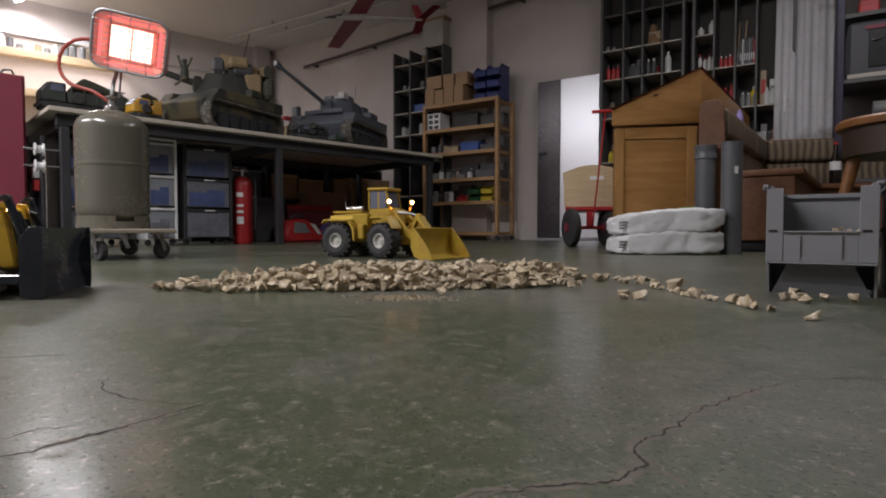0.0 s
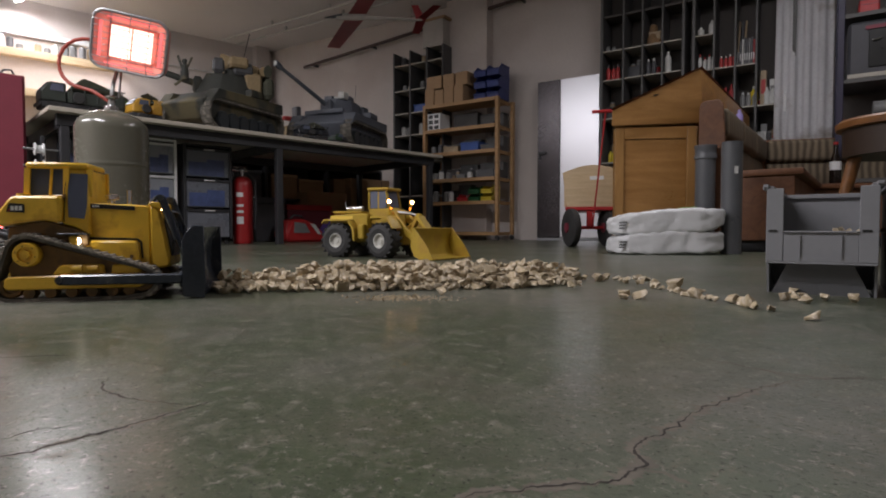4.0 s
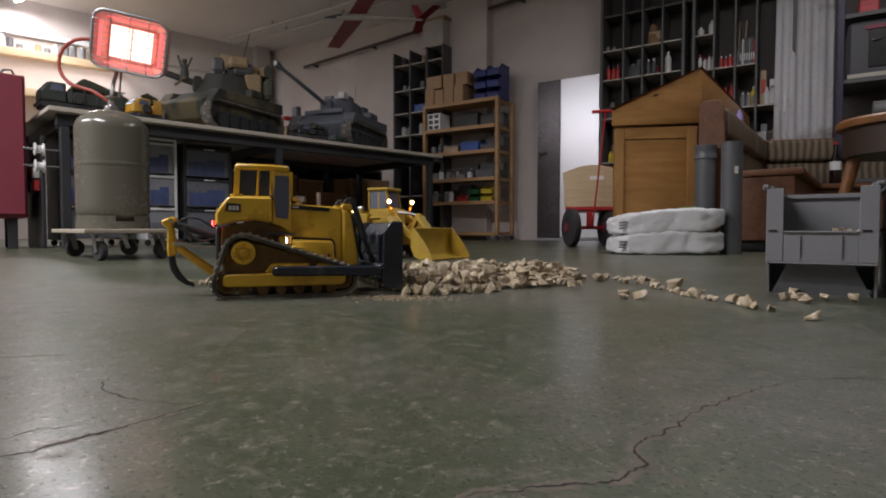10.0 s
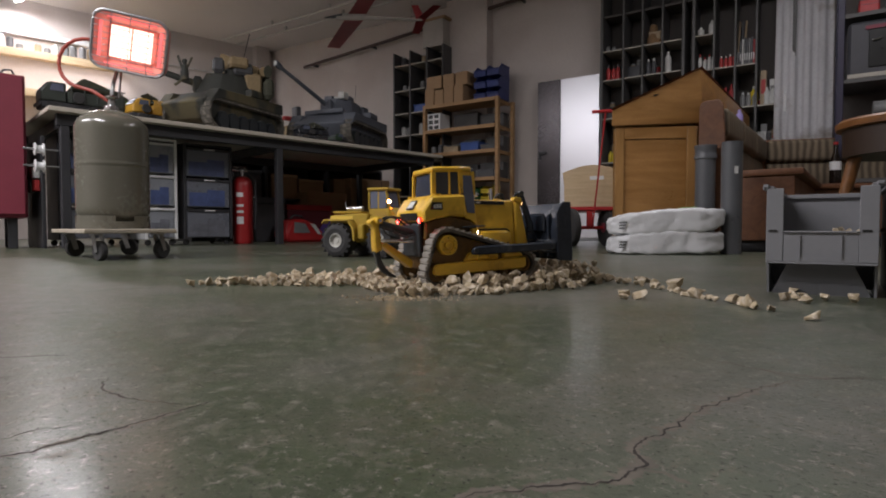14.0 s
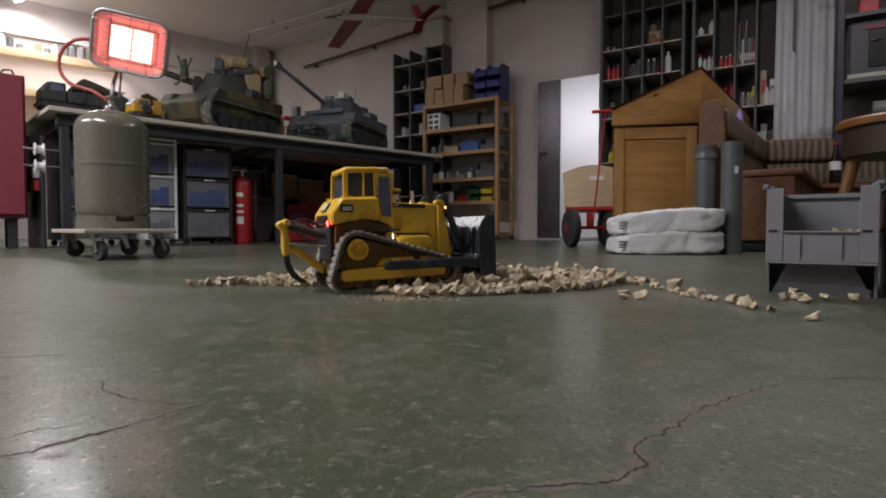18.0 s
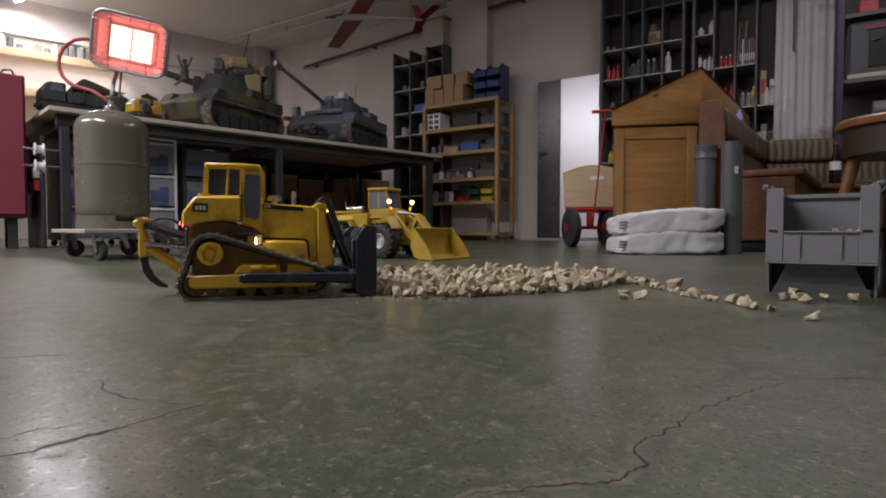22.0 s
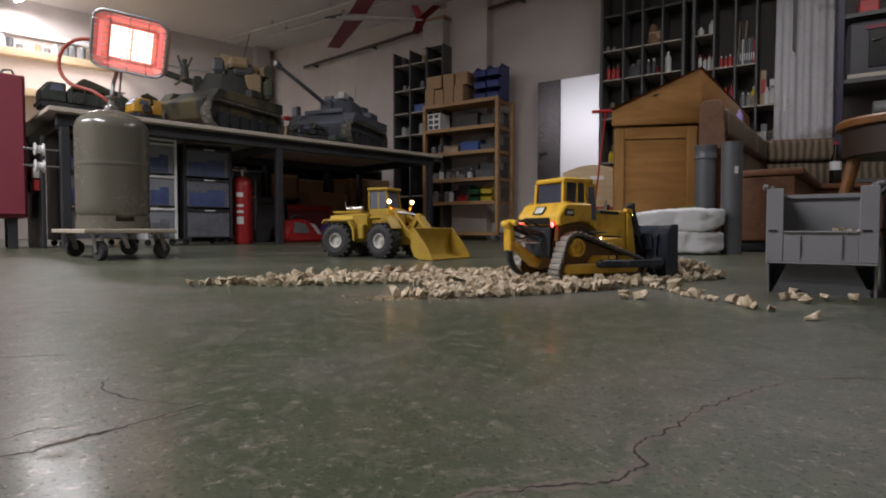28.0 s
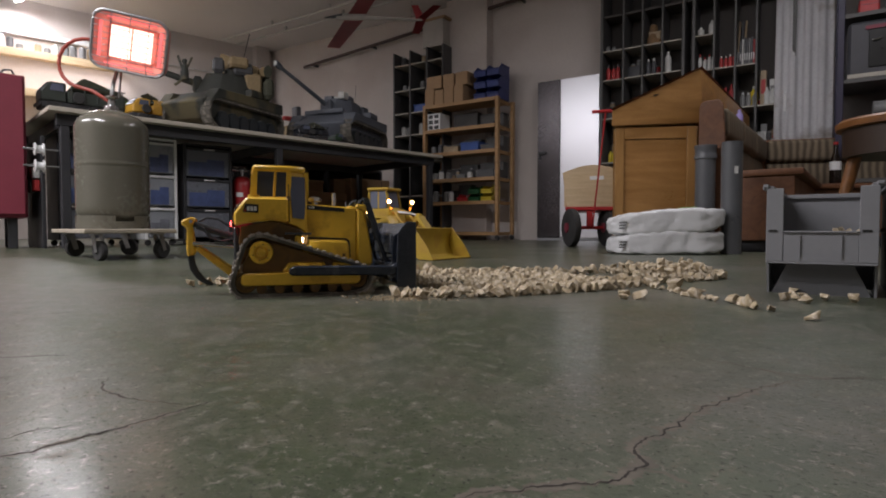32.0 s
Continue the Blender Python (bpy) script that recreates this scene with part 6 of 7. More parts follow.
def tank(m, length, width, paint, gun, turret_turn, label, stowed):
    """A model tank; x forward. gun: length, raise in degrees."""
    o = thing("model_tank", m, label, "model tank", "model tanks")
    L2, W2 = length / 2, width / 2
    part("hull", prism([(-L2, 0.1), (-L2 * 0.95, 0.2), (L2 * 0.55, 0.2), (L2, 0.13), (L2 * 0.85, 0.06), (-L2 * 0.9, 0.06)], -W2 * 0.95, W2 * 0.95, "y", 0.006), paint, o)
    circles = [(-L2 * 0.85, 0.085, 0.05), (L2 * 0.8, 0.085, 0.05), (-L2 * 0.65, 0.05, 0.048), (L2 * 0.6, 0.05, 0.048)]
    lp = hull([(x, z, r + 0.01) for x, z, r in circles], 12)
    pad = mesh_of("track_link", box(-0.012, 0.012, -0.04, 0.04, -0.006, 0.002), TRACK_RUBBER)
    for s in (-1, 1):
        t = part("track", belt(lp, s * W2 - 0.042, s * W2 + 0.042, 0.008), TRACK_RUBBER, o)
        for x, z, a in along(lp, 46):
            share("track_link", pad, t, Matrix.Translation((x, s * W2, z)) @ Matrix.Rotation(-radians(a), 4, "Y"))
        for k in range(6):
            part("road_wheel", lathe([(0.01, -0.03), (0.042, -0.03), (0.046, 0), (0.042, 0.03), (0.01, 0.03)], 16, pose(-L2 * 0.66 + k * L2 * 0.25, s * W2, 0.055, 90)), DARK_PLASTIC, o)
        part("skirt", prism([(-L2 * 0.95, 0.15), (L2 * 0.7, 0.15), (L2 * 0.95, 0.12), (L2 * 0.75, 0.19), (-L2 * 0.95, 0.2)], s * W2 - 0.045, s * W2 + 0.045, "y", 0.003), paint, o)
    tb = prism([(-0.19, -0.1), (-0.22, 0), (-0.19, 0.11), (0.05, 0.15), (0.19, 0.07), (0.19, -0.07), (0.05, -0.15), (-0.12, -0.14)], 0.2, 0.3, "z", 0.006)
    for v in tb.verts:
        if v.co.z > 0.25:
            v.co.x, v.co.y = v.co.x * 0.74 - 0.02, v.co.y * 0.74
    tt = part("turret", tb, paint, o, "", Matrix.Rotation(radians(turret_turn), 4, "Z"))
    gl, up = gun
    g = part("gun", cyl((0.15, 0, 0.25), (0.15 + gl * math.cos(radians(up)), 0, 0.25 + gl * math.sin(radians(up))), 0.017 if stowed else 0.0135, 14, 0.012 if stowed else 0.0095), paint, tt)
    e = Vector((0.15 + gl * math.cos(radians(up)), 0, 0.25 + gl * math.sin(radians(up))))
    dr = Vector((math.cos(radians(up)), 0, math.sin(radians(up))))
    part("muzzle", cyl(e - dr * 0.05, e + dr * 0.003, 0.021 if stowed else 0.0165, 14), paint, g)
    part("muzzle_ring", cyl(e + dr * 0.0035, e + dr * 0.006, 0.012, 14), JUNK[4], g)
    part("mantlet", box(0.14, 0.2, -0.045, 0.045, 0.215, 0.285, 0.012), paint, tt)
    part("cupola", lathe([(0.045, 0.3), (0.045, 0.325), (0.03, 0.335), (0, 0.337)], 18, pose(-0.05, 0.04, 0)), paint, tt)
    if stowed:
        for k, (x, y, z, w, d, h2) in enumerate(((-0.26, -0.1, 0.22, 0.12, 0.2, 0.1), (-0.2, 0.0, 0.305, 0.14, 0.1, 0.06), (-0.06, -0.1, 0.302, 0.1, 0.07, 0.05), (0.0, 0.05, 0.303, 0.08, 0.06, 0.07))):
            part("stowage", box(x, x + w, y, y + d, z, z + h2, 0.015), TAN if k % 2 == 0 else JUNK[3], tt)
        for x, y, w, r in ((-0.3, -0.12, 0.24, 0.03), (-0.27, -0.1, 0.2, 0.024)):
            part("bedroll", cyl((x, y, 0.335), (x, y + w, 0.335), r, 12), TAN if r < 0.03 else CANVAS, tt, "rolled canvas")
        part("stowage", box(-0.16, -0.03, 0.03, 0.13, 0.3365, 0.385, 0.012), TAN, tt, "tan canvas bag")
        part("net_bundle", box(-0.34, -0.27, -0.14, 0.14, 0.2, 0.3, 0.02), CANVAS, tt)
        part("aerial", cyl((-0.13, 0.1, 0.385), (-0.17, 0.12, 0.5), 0.003, 6), DARK_PLASTIC, tt)
        for k in range(4):
            part("spare_link", box(0.03, 0.045, -0.12 + 0.06 * k, -0.075 + 0.06 * k, 0.2005, 0.28, 0.003), DARK_PLASTIC, tt)
        inv = m.inverted()
        part("bedroll", cyl(inv @ Vector((-1.84, 4.72, 1.5)), inv @ Vector((-1.55, 4.78, 1.4)), 0.042, 16), TAN, tt, "rolled brown canvas", Matrix.Rotation(radians(-turret_turn), 4, "Z"))
    else:
        part("sight_box", box(-0.02, 0.06, -0.1, -0.03, 0.3, 0.33, 0.004), paint, tt)
        part("ammunition_box", box(0.03, 0.1, 0.05, 0.1, 0.301, 0.34, 0.004), JUNK[4], tt, "pale stowed box")
        part("ammunition_box", box(-0.01, 0.05, -0.02, 0.04, 0.301, 0.325, 0.004), JUNK[4], tt, "pale stowed box")
        part("rear_bin", box(-0.25, -0.16, -0.11, 0.11, 0.2, 0.29, 0.008), paint, tt)
        part("bow_plate", box(L2 * 0.55, L2 * 0.62, -W2 * 0.8, W2 * 0.8, 0.2005, 0.225, 0.004), paint, tt)
        part("rail", cyl((-0.2, -0.13, 0.31), (0.08, -0.13, 0.31), 0.004, 8), DARK_PLASTIC, tt)
        part("aerial", cyl((-0.12, 0.06, 0.3), (-0.14, 0.06, 0.42), 0.002, 6), DARK_PLASTIC, tt)
        part("hatch", box(-0.15, -0.07, -0.08, 0.0, 0.301, 0.315, 0.004), paint, tt)
    for s in (-1, 1):
        part("tool_box", box(-L2 * 0.5, -L2 * 0.1, s * W2 - 0.03, s * W2 + 0.03, 0.201, 0.235, 0.004), paint, o)
    return o


def big(x, y, turn, k, kz):
    return pose(x, y, TH, 0, 0, turn) @ Matrix.Diagonal((k, k, kz, 1))


tank(big(-1.8, 4.66, -112, 1.12, 1.7), 0.78, 0.40, ARMY, (0.42, 9), -38, "camouflaged model tank with stowage on its turret", True)
tank(big(-0.99, 5.46, -106, 1.25, 1.62), 0.7, 0.42, PANZER, (0.6, 12), -7, "grey model tank with its long gun raised", False)
# plain toy figure on the first tank
fig = lathe([(0.0, 0), (0.028, 0.005), (0.03, 0.06), (0.022, 0.11), (0.012, 0.125), (0.018, 0.14), (0.018, 0.16), (0, 0.17)], 12)
cyl((0.02, 0, 0.1), (0.06, 0, 0.18), 0.009, 8, None, fig)
cyl((-0.02, 0, 0.1), (-0.05, 0, 0.19), 0.009, 8, None, fig)
cyl((0.0, 0, 0.02), (-0.07, -0.02, -0.04), 0.011, 8, None, fig)
solid("toy_figure", fig, ARMY, pose(-2.0, 4.42, TH + 0.42, 0, 0, 0), "small green toy figure sitting on a model tank", "figure")




def truck(m, length, paint, label, name="model_truck"):
    o = thing(name, m, label, "model vehicle", "model vehicles")
    part("chassis", box(0, length, 0.02, 0.15, 0.035, 0.07, 0.005), BLACK_STEEL, o)
    part("cab", prism([(0, 0.072), (0, 0.12), (0.04, 0.17), (0.12, 0.17), (0.12, 0.072)], 0.02, 0.15, "y", 0.006), paint, o)
    part("bed", prism([(0.13, 0.072), (0.125, 0.13), (length, 0.14), (length, 0.072)], 0.015, 0.155, "y", 0.004), paint, o)
    part("cover", prism([(0.14, 0.145), (0.17, 0.18), (length * 0.5, 0.215), (length * 0.6, 0.205), (length - 0.03, 0.165), (length - 0.01, 0.145)], 0.03, 0.14, "y", 0.006), CANVAS, o)
    part("windscreen", prism([(0.004, 0.124), (0.037, 0.166), (0.033, 0.168), (0.0, 0.127)], 0.03, 0.14), DARK_PLASTIC, o)
    part("side_window", prism([(0.04, 0.125), (0.05, 0.16), (0.105, 0.16), (0.105, 0.125)], 0.0165, 0.0198), DARK_GLASS, o)
    part("bumper", box(-0.012, -0.002, 0.02, 0.15, 0.045, 0.065, 0.003), BLACK_STEEL, o)
    part("spare_wheel", lathe([(0.01, -0.012), (0.028, -0.012), (0.032, 0), (0.028, 0.012), (0.01, 0.012)], 16, pose(length * 0.42, 0.004, 0.1, 90)), TYRE, o)
    for k in range(5):
        x = 0.14 + (length - 0.16) * k / 4
        part("rail_post", box(x, x + 0.006, 0.008, 0.0145, 0.075, 0.16, 0.001), paint, o)
    part("rail", box(0.13, length, 0.0085, 0.014, 0.161, 0.168, 0.001), paint, o)
    for x in (0.06, length * 0.62, length - 0.07):
        for y in (0.018, 0.152):
            part("wheel", lathe([(0.01, -0.015), (0.03, -0.015), (0.036, 0), (0.03, 0.015), (0.01, 0.015)], 16, pose(x, y, 0.036, 90)), TYRE, o)
    return o


truck(under(0.02, 0.3, TH, 2) @ Matrix.Diagonal((1.15, 1.15, 1.25, 1)), 0.42, mat("dark_green_paint", (0.035, 0.043, 0.036), 0.5), "dark green model military truck on a table")
truck(under(0.4, 0.62, TH, 10) @ Matrix.Diagonal((1.2, 1.2, 1.3, 1)), 0.27, mat("bright_green_paint", (0.1, 0.2, 0.03), 0.4), "green model vehicle on a table")
truck(under(0.52, 0.2, TH, 8), 0.2, mat("orange_yellow_paint", (0.55, 0.3, 0.03), 0.5), "yellow model dump truck on a table")
truck(under(1.72, 0.1, TH, -4) @ Matrix.Diagonal((0.9, 0.9, 0.75, 1)), 0.3, mat("black_car_paint", (0.02, 0.022, 0.028), 0.25), "small black model car on a table", "model_car")
truck(under(2.1, 0.14, TH, 6) @ Matrix.Diagonal((0.8, 0.8, 0.6, 1)), 0.26, mat("dull_green_paint", (0.03, 0.06, 0.03), 0.5), "low green model vehicle on a table", "model_car")
o = thing("red_model", under(2.16, 1.1, TH), "red and yellow model machine on a table", "model vehicle")
part("base", box(0, 0.25, 0, 0.2, 0, 0.3, 0.01), TAN, o)
part("beam", box(0.0, 0.14, 0.04, 0.1, 0.36, 0.4, 0.008), RED_PAINT, o)
part("mast", box(0.14, 0.2, 0.06, 0.16, 0.301, 0.52, 0.01), JUNK[3], o)


# ---- handcart ----
def handcart():
    o = thing("handcart", pose(0.99, 3.82, 0, 0, 0, -15), "small wooden handcart with red steel frame and black wheels", "handcart")
    for y, xs in ((0.0, (-0.13, 0.13)), (0.55, (-0.13, 0.13))):
        for x in xs:
            am = Matrix.Rotation(radians(24 if y == 0 else 0), 4, "Z")
            w = part("wheel", lathe([(0.04, -0.03), (0.09, -0.035), (0.125, -0.02), (0.13, 0), (0.125, 0.02), (0.09, 0.035), (0.04, 0.03)], 28, pose(x, y, 0.13, 0, 90, 0)), TYRE, o, "", am)
            part("hub", lathe([(0.0, -0.037), (0.034, -0.037), (0.034, 0.037), (0, 0.037)], 14, pose(x, y, 0.13, 0, 90, 0)), DARK_RED, w)
        part("axle", cyl((-0.13, y, 0.13), (0.13, y, 0.13), 0.012, 10), RED_PAINT, o, "", am)
    part("bed_frame", box(-0.16, 0.2, -0.03, 0.62, 0.245, 0.27, 0.004), RED_PAINT, o)
    part("steering_post", box(-0.02, 0.02, -0.025, 0.025, 0.14, 0.244, 0.003), RED_PAINT, o)
    f = [(-0.15, 0.272), (0.2, 0.272), (0.22, 0.5)] + [(0.22 - 0.4 * k / 8, 0.5 + 0.05 * math.sin(math.pi * k / 8)) for k in range(1, 8)] + [(-0.18, 0.5)]
    part("front_board", prism(f, -0.02, -0.004), PLY, o)
    part("badge", box(0.0, 0.09, -0.0225, -0.0205, 0.45, 0.475, 0), WHITE_PLASTIC, o)
    for x in (-0.17, 0.2):
        part("side_board", box(x, x + 0.014, -0.003, 0.62, 0.272, 0.46, 0.002), PLY, o)
    part("back_board", box(-0.155, 0.199, 0.606, 0.62, 0.272, 0.46, 0.002), PLY, o)
    part("drawbar", tube([(0.02, -0.05, 0.13), (0.03, -0.09, 0.24), (0.095, -0.1, 0.88)], 0.0055, 10), RED_PAINT, o)
    part("grip", cyl((0.01, -0.1, 0.885), (0.14, -0.1, 0.885), 0.011, 10), RED_PAINT, o)


handcart()


# ---- old wooden desk ----
def desk():
    o = thing("old_desk", pose(1.02, 3.36, 0), "old varnished oak desk with a sloping top and panelled end", "desk")
    w, dy = 0.455, -0.06
    turn = math.degrees(math.atan2(dy, w))
    m = pose(0, 0, 0, 0, 0, turn)
    # end panel: stiles, rails, sunk panel
    for x in (0.0, w - 0.05):
        part("stile", box(x, x + 0.05, 0, 0.04, 0.0, 0.72, 0.003), OAK, o, "", m)
    part("top_rail", box(0.0505, w - 0.0505, 0.002, 0.038, 0.65, 0.72, 0.003), OAK_X, o, "", m)
    part("bottom_rail", box(0.0505, w - 0.0505, 0.002, 0.038, 0.0, 0.1, 0.003), OAK_X, o, "", m)
    part("panel", box(0.0505, w - 0.0505, 0.014, 0.03, 0.1005, 0.6495, 0.002), OAK_X, o, "", m)
    # long sides
    side = Vector((0.6, 0.8))
    far = (w + side.x * 1.7, dy + side.y * 1.7)
    for z0, z1, nm in ((0, 0.72, "long_side"),):
        s = bmesh.new()
        prism([(w, dy), far, (far[0] - 0.03, far[1] + 0.03), (w - 0.03, dy + 0.03)], z0, z1, "z", 0.002, s)
        part(nm, s, OAK, o)
        s = bmesh.new()
        prism([(0.0, 0.045), (0.03, 0.045), (far[0] - 0.5, far[1] + 0.05), (far[0] - 0.53, far[1] + 0.05)], z0, z1, "z", 0.002, s)
        part(nm, s, OAK, o)
    # sloping top case
    top = bmesh.new()
    a, b = (-0.03, -0.02), (w + 0.025, dy - 0.02)
    c, d = (far[0] + 0.03, far[1]), (far[0] - 0.55, far[1] + 0.06)
    vs = [top.verts.new(p) for p in ((*a, 0.725), (*b, 0.735), (*c, 0.735), (*d, 0.725), (*a, 0.815), (b[0] - 0.02, b[1], 1.045), (c[0] - 0.02, c[1], 1.045), (*d, 0.815))]
    for q in ((3, 2, 1, 0), (4, 5, 6, 7), (0, 1, 5, 4), (1, 2, 6, 5), (2, 3, 7, 6), (3, 0, 4, 7)):
        top.faces.new([vs[i] for i in q])
    bmesh.ops.bevel(top, geom=top.edges[:], offset=0.004, segments=1, affect="EDGES")
    tc = part("top_case", top, OAK_X, o)
    lid = bmesh.new()
    p0, p1, p2, p3 = Vector((a[0] - 0.015, a[1] - 0.015, 0.82)), Vector((b[0] - 0.02, b[1] - 0.015, 1.052)), Vector((c[0] - 0.02, c[1], 1.052)), Vector((d[0], d[1], 0.82))
    lid.faces.new([lid.verts.new(p) for p in (p0, p1, p2, p3)])
    bmesh.ops.solidify(lid, geom=lid.faces[:], thickness=-0.016)
    part("lid", lid, DARK_OAK, o, "darker sloping lid edge")
    part("keyhole", prism([(0.2, 0.893), (0.23, 0.897), (0.23, 0.902), (0.2, 0.9)], -0.056, -0.049, "y"), DECAL, tc)


desk()


# ---- corner bench ----
FABRIC = mat("striped_upholstery", (0.075, 0.055, 0.037), 0.9, vary=0.1, scale=10, bump=0.3, fine=200)
_n, _l = FABRIC.node_tree.nodes, FABRIC.node_tree.links
_w = _n.new("ShaderNodeTexWave")
_w.inputs["Scale"].default_value, _w.inputs["Distortion"].default_value = 6.5, 2.5
_t = _n.new("ShaderNodeTexCoord")
_l.new(_t.outputs["Object"], _w.inputs["Vector"])
_b = [x for x in _n if x.bl_idname == "ShaderNodeMix" and x.blend_type == "MIX"][0]
_b.inputs[7].default_value = (0.21, 0.165, 0.11, 1)
_l.new(_w.outputs[0], _b.inputs[0])


def bench_leg(m, length, name, label):
    o = thing(name, m, label, "bench", "corner bench")
    part("seat_box", box(0, length, -0.4, 0, 0.06, 0.395, 0.004), DARK_OAK, o)
    part("plinth", box(0.03, length - 0.03, -0.36, -0.02, 0, 0.0595, 0.002), BLACK_STEEL, o)
    part("seat_board", box(-0.02, length, -0.44, 0.0, 0.3955, 0.43, 0.012, seg=2), DARK_OAK, o)
    part("backrest", box(0.04, length, 0.001, 0.035, 0.06, 0.77, 0.006), DARK_OAK, o)
    k = int(length / 0.5)
    for i in range(k):
        x = 0.05 + i * (length - 0.05) / k
        part("back_cushion", box(x, x + (length - 0.05) / k - 0.006, -0.06, -0.0005, 0.45, 0.615, 0.02, seg=2), FABRIC, o, "striped fabric cushion")
        part("top_cushion", box(x, x + (length - 0.05) / k - 0.003, -0.085, 0.0, 0.62, 0.785, 0.035, seg=3), FABRIC, o, "striped fabric bolster")
    part("top_rail", box(0.0, length, 0.0005, 0.05, 0.771, 0.8, 0.01, seg=2), DARK_OAK, o)
    return o


# one leg runs back beside the desk, the other crosses behind the stool
leg_a = bench_leg(pose(1.455, 3.1, 0, 0, 0, 53), 1.5, "corner_bench", "dark wooden bench with striped cushioned back")
part("end_panel", prism([(-0.09, 0.0), (0.05, 0.0), (0.05, 0.78), (0.04, 0.805), (0.02, 0.815), (-0.05, 0.815), (-0.07, 0.79), (-0.09, 0.5)], -0.035, -0.021, "x", 0.004), DARK_OAK, leg_a)
bench_leg(pose(2.41, 4.35, 0, 0, 0, -14), 1.6, "corner_bench", "dark wooden bench with striped cushioned back")
bottle(pose(1.455, 3.1, 0, 0, 0, 53) @ pose(1.0, 0.025, 0.8), 0.024, 0.14, mat("lilac_plastic", (0.3, 0.24, 0.55), 0.4), mat("lilac_cap", (0.35, 0.29, 0.6), 0.4), "lilac plastic bottle standing on the bench's top rail", "lilac_bottle")
o = thing("drink_bottle", pose(2.8, 4.05, 0.43), "dark glass bottle with a pale label on the bench seat", "bottle")
part("body", lathe([(0.034, 0), (0.036, 0.005), (0.036, 0.1), (0.035, 0.17), (0.015, 0.24), (0.014, 0.29), (0, 0.29)], 20), mat("dark_bottle", (0.015, 0.01, 0.008), 0.12, bump=0), o)
part("label", lathe([(0.0368, 0.11), (0.0368, 0.17)], 20), WHITE_PLASTIC, o)
part("cap", lathe([(0.016, 0.291), (0.016, 0.31), (0, 0.31)], 12), RED_PAINT, o)


# ---- wooden stool ----
STOOL_WOOD = wood("stool_wood", (0.24, 0.1, 0.03), (0.16, 0.065, 0.02), 0.4, along="x", scale=0.6, coat=0.1)


def stool():
    o = thing("wooden_stool", pose(1.66, 2.02, 0, 0, 0, 0), "wooden stool with thick rounded seat and splayed legs", "stool")
    part("seat", lathe([(0.2, 0.4825), (0.22, 0.485), (0.223, 0.505), (0.21, 0.515), (0, 0.515)], 36), STOOL_WOOD, o)
    # near-black frame: shade under the seat's overhang is put into the colour
    part("seat_frame", lathe([(0.15, 0.39), (0.196, 0.385), (0.2, 0.482), (0.15, 0.482)], 30), mat("shaded_seat_wood", (0.035, 0.018, 0.01), 0.5), o)
    for x, y in ((-0.1, -0.1), (0.1, -0.1), (0.1, 0.1), (-0.1, 0.1)):
        part("leg", cyl((x * 1.7, y * 1.7, 0), (x, y, 0.482), 0.018, 12, 0.024), STOOL_WOOD, o)
    part("back", box(0.06, 0.19, 0.13, 0.155, 0.5155, 0.75, 0.01), OAK, o)


stool()


# ---- grey drain pipes and sacks ----
o = thing("plastic_pipe", pose(1.40, 3.03, 0), "short grey plastic drain pipe with socket standing upright", "pipe", "drain pipes")
part("pipe", lathe([(0.046, 0), (0.05, 0.001), (0.05, 0.49), (0.046, 0.49)], 24), PIPE_GREY, o)
part("socket", lathe([(0.051, 0.49), (0.056, 0.495), (0.056, 0.51), (0.053, 0.515), (0.053, 0.545), (0.056, 0.55), (0.056, 0.565), (0.048, 0.566), (0.048, 0.49)], 24), PIPE_GREY, o)
o = thing("plastic_pipe", pose(1.395, 2.74, 0, 0, 0, 0), "grey plastic drain pipe with a small white sticker standing upright", "pipe", "drain pipes")
part("pipe", lathe([(0.043, 0), (0.047, 0.001), (0.047, 0.54), (0.043, 0.54)], 24), PIPE_GREY, o)
part("sticker", box(-0.012, 0.006, -0.0485, -0.0475, 0.385, 0.42), WHITE_PLASTIC, o)


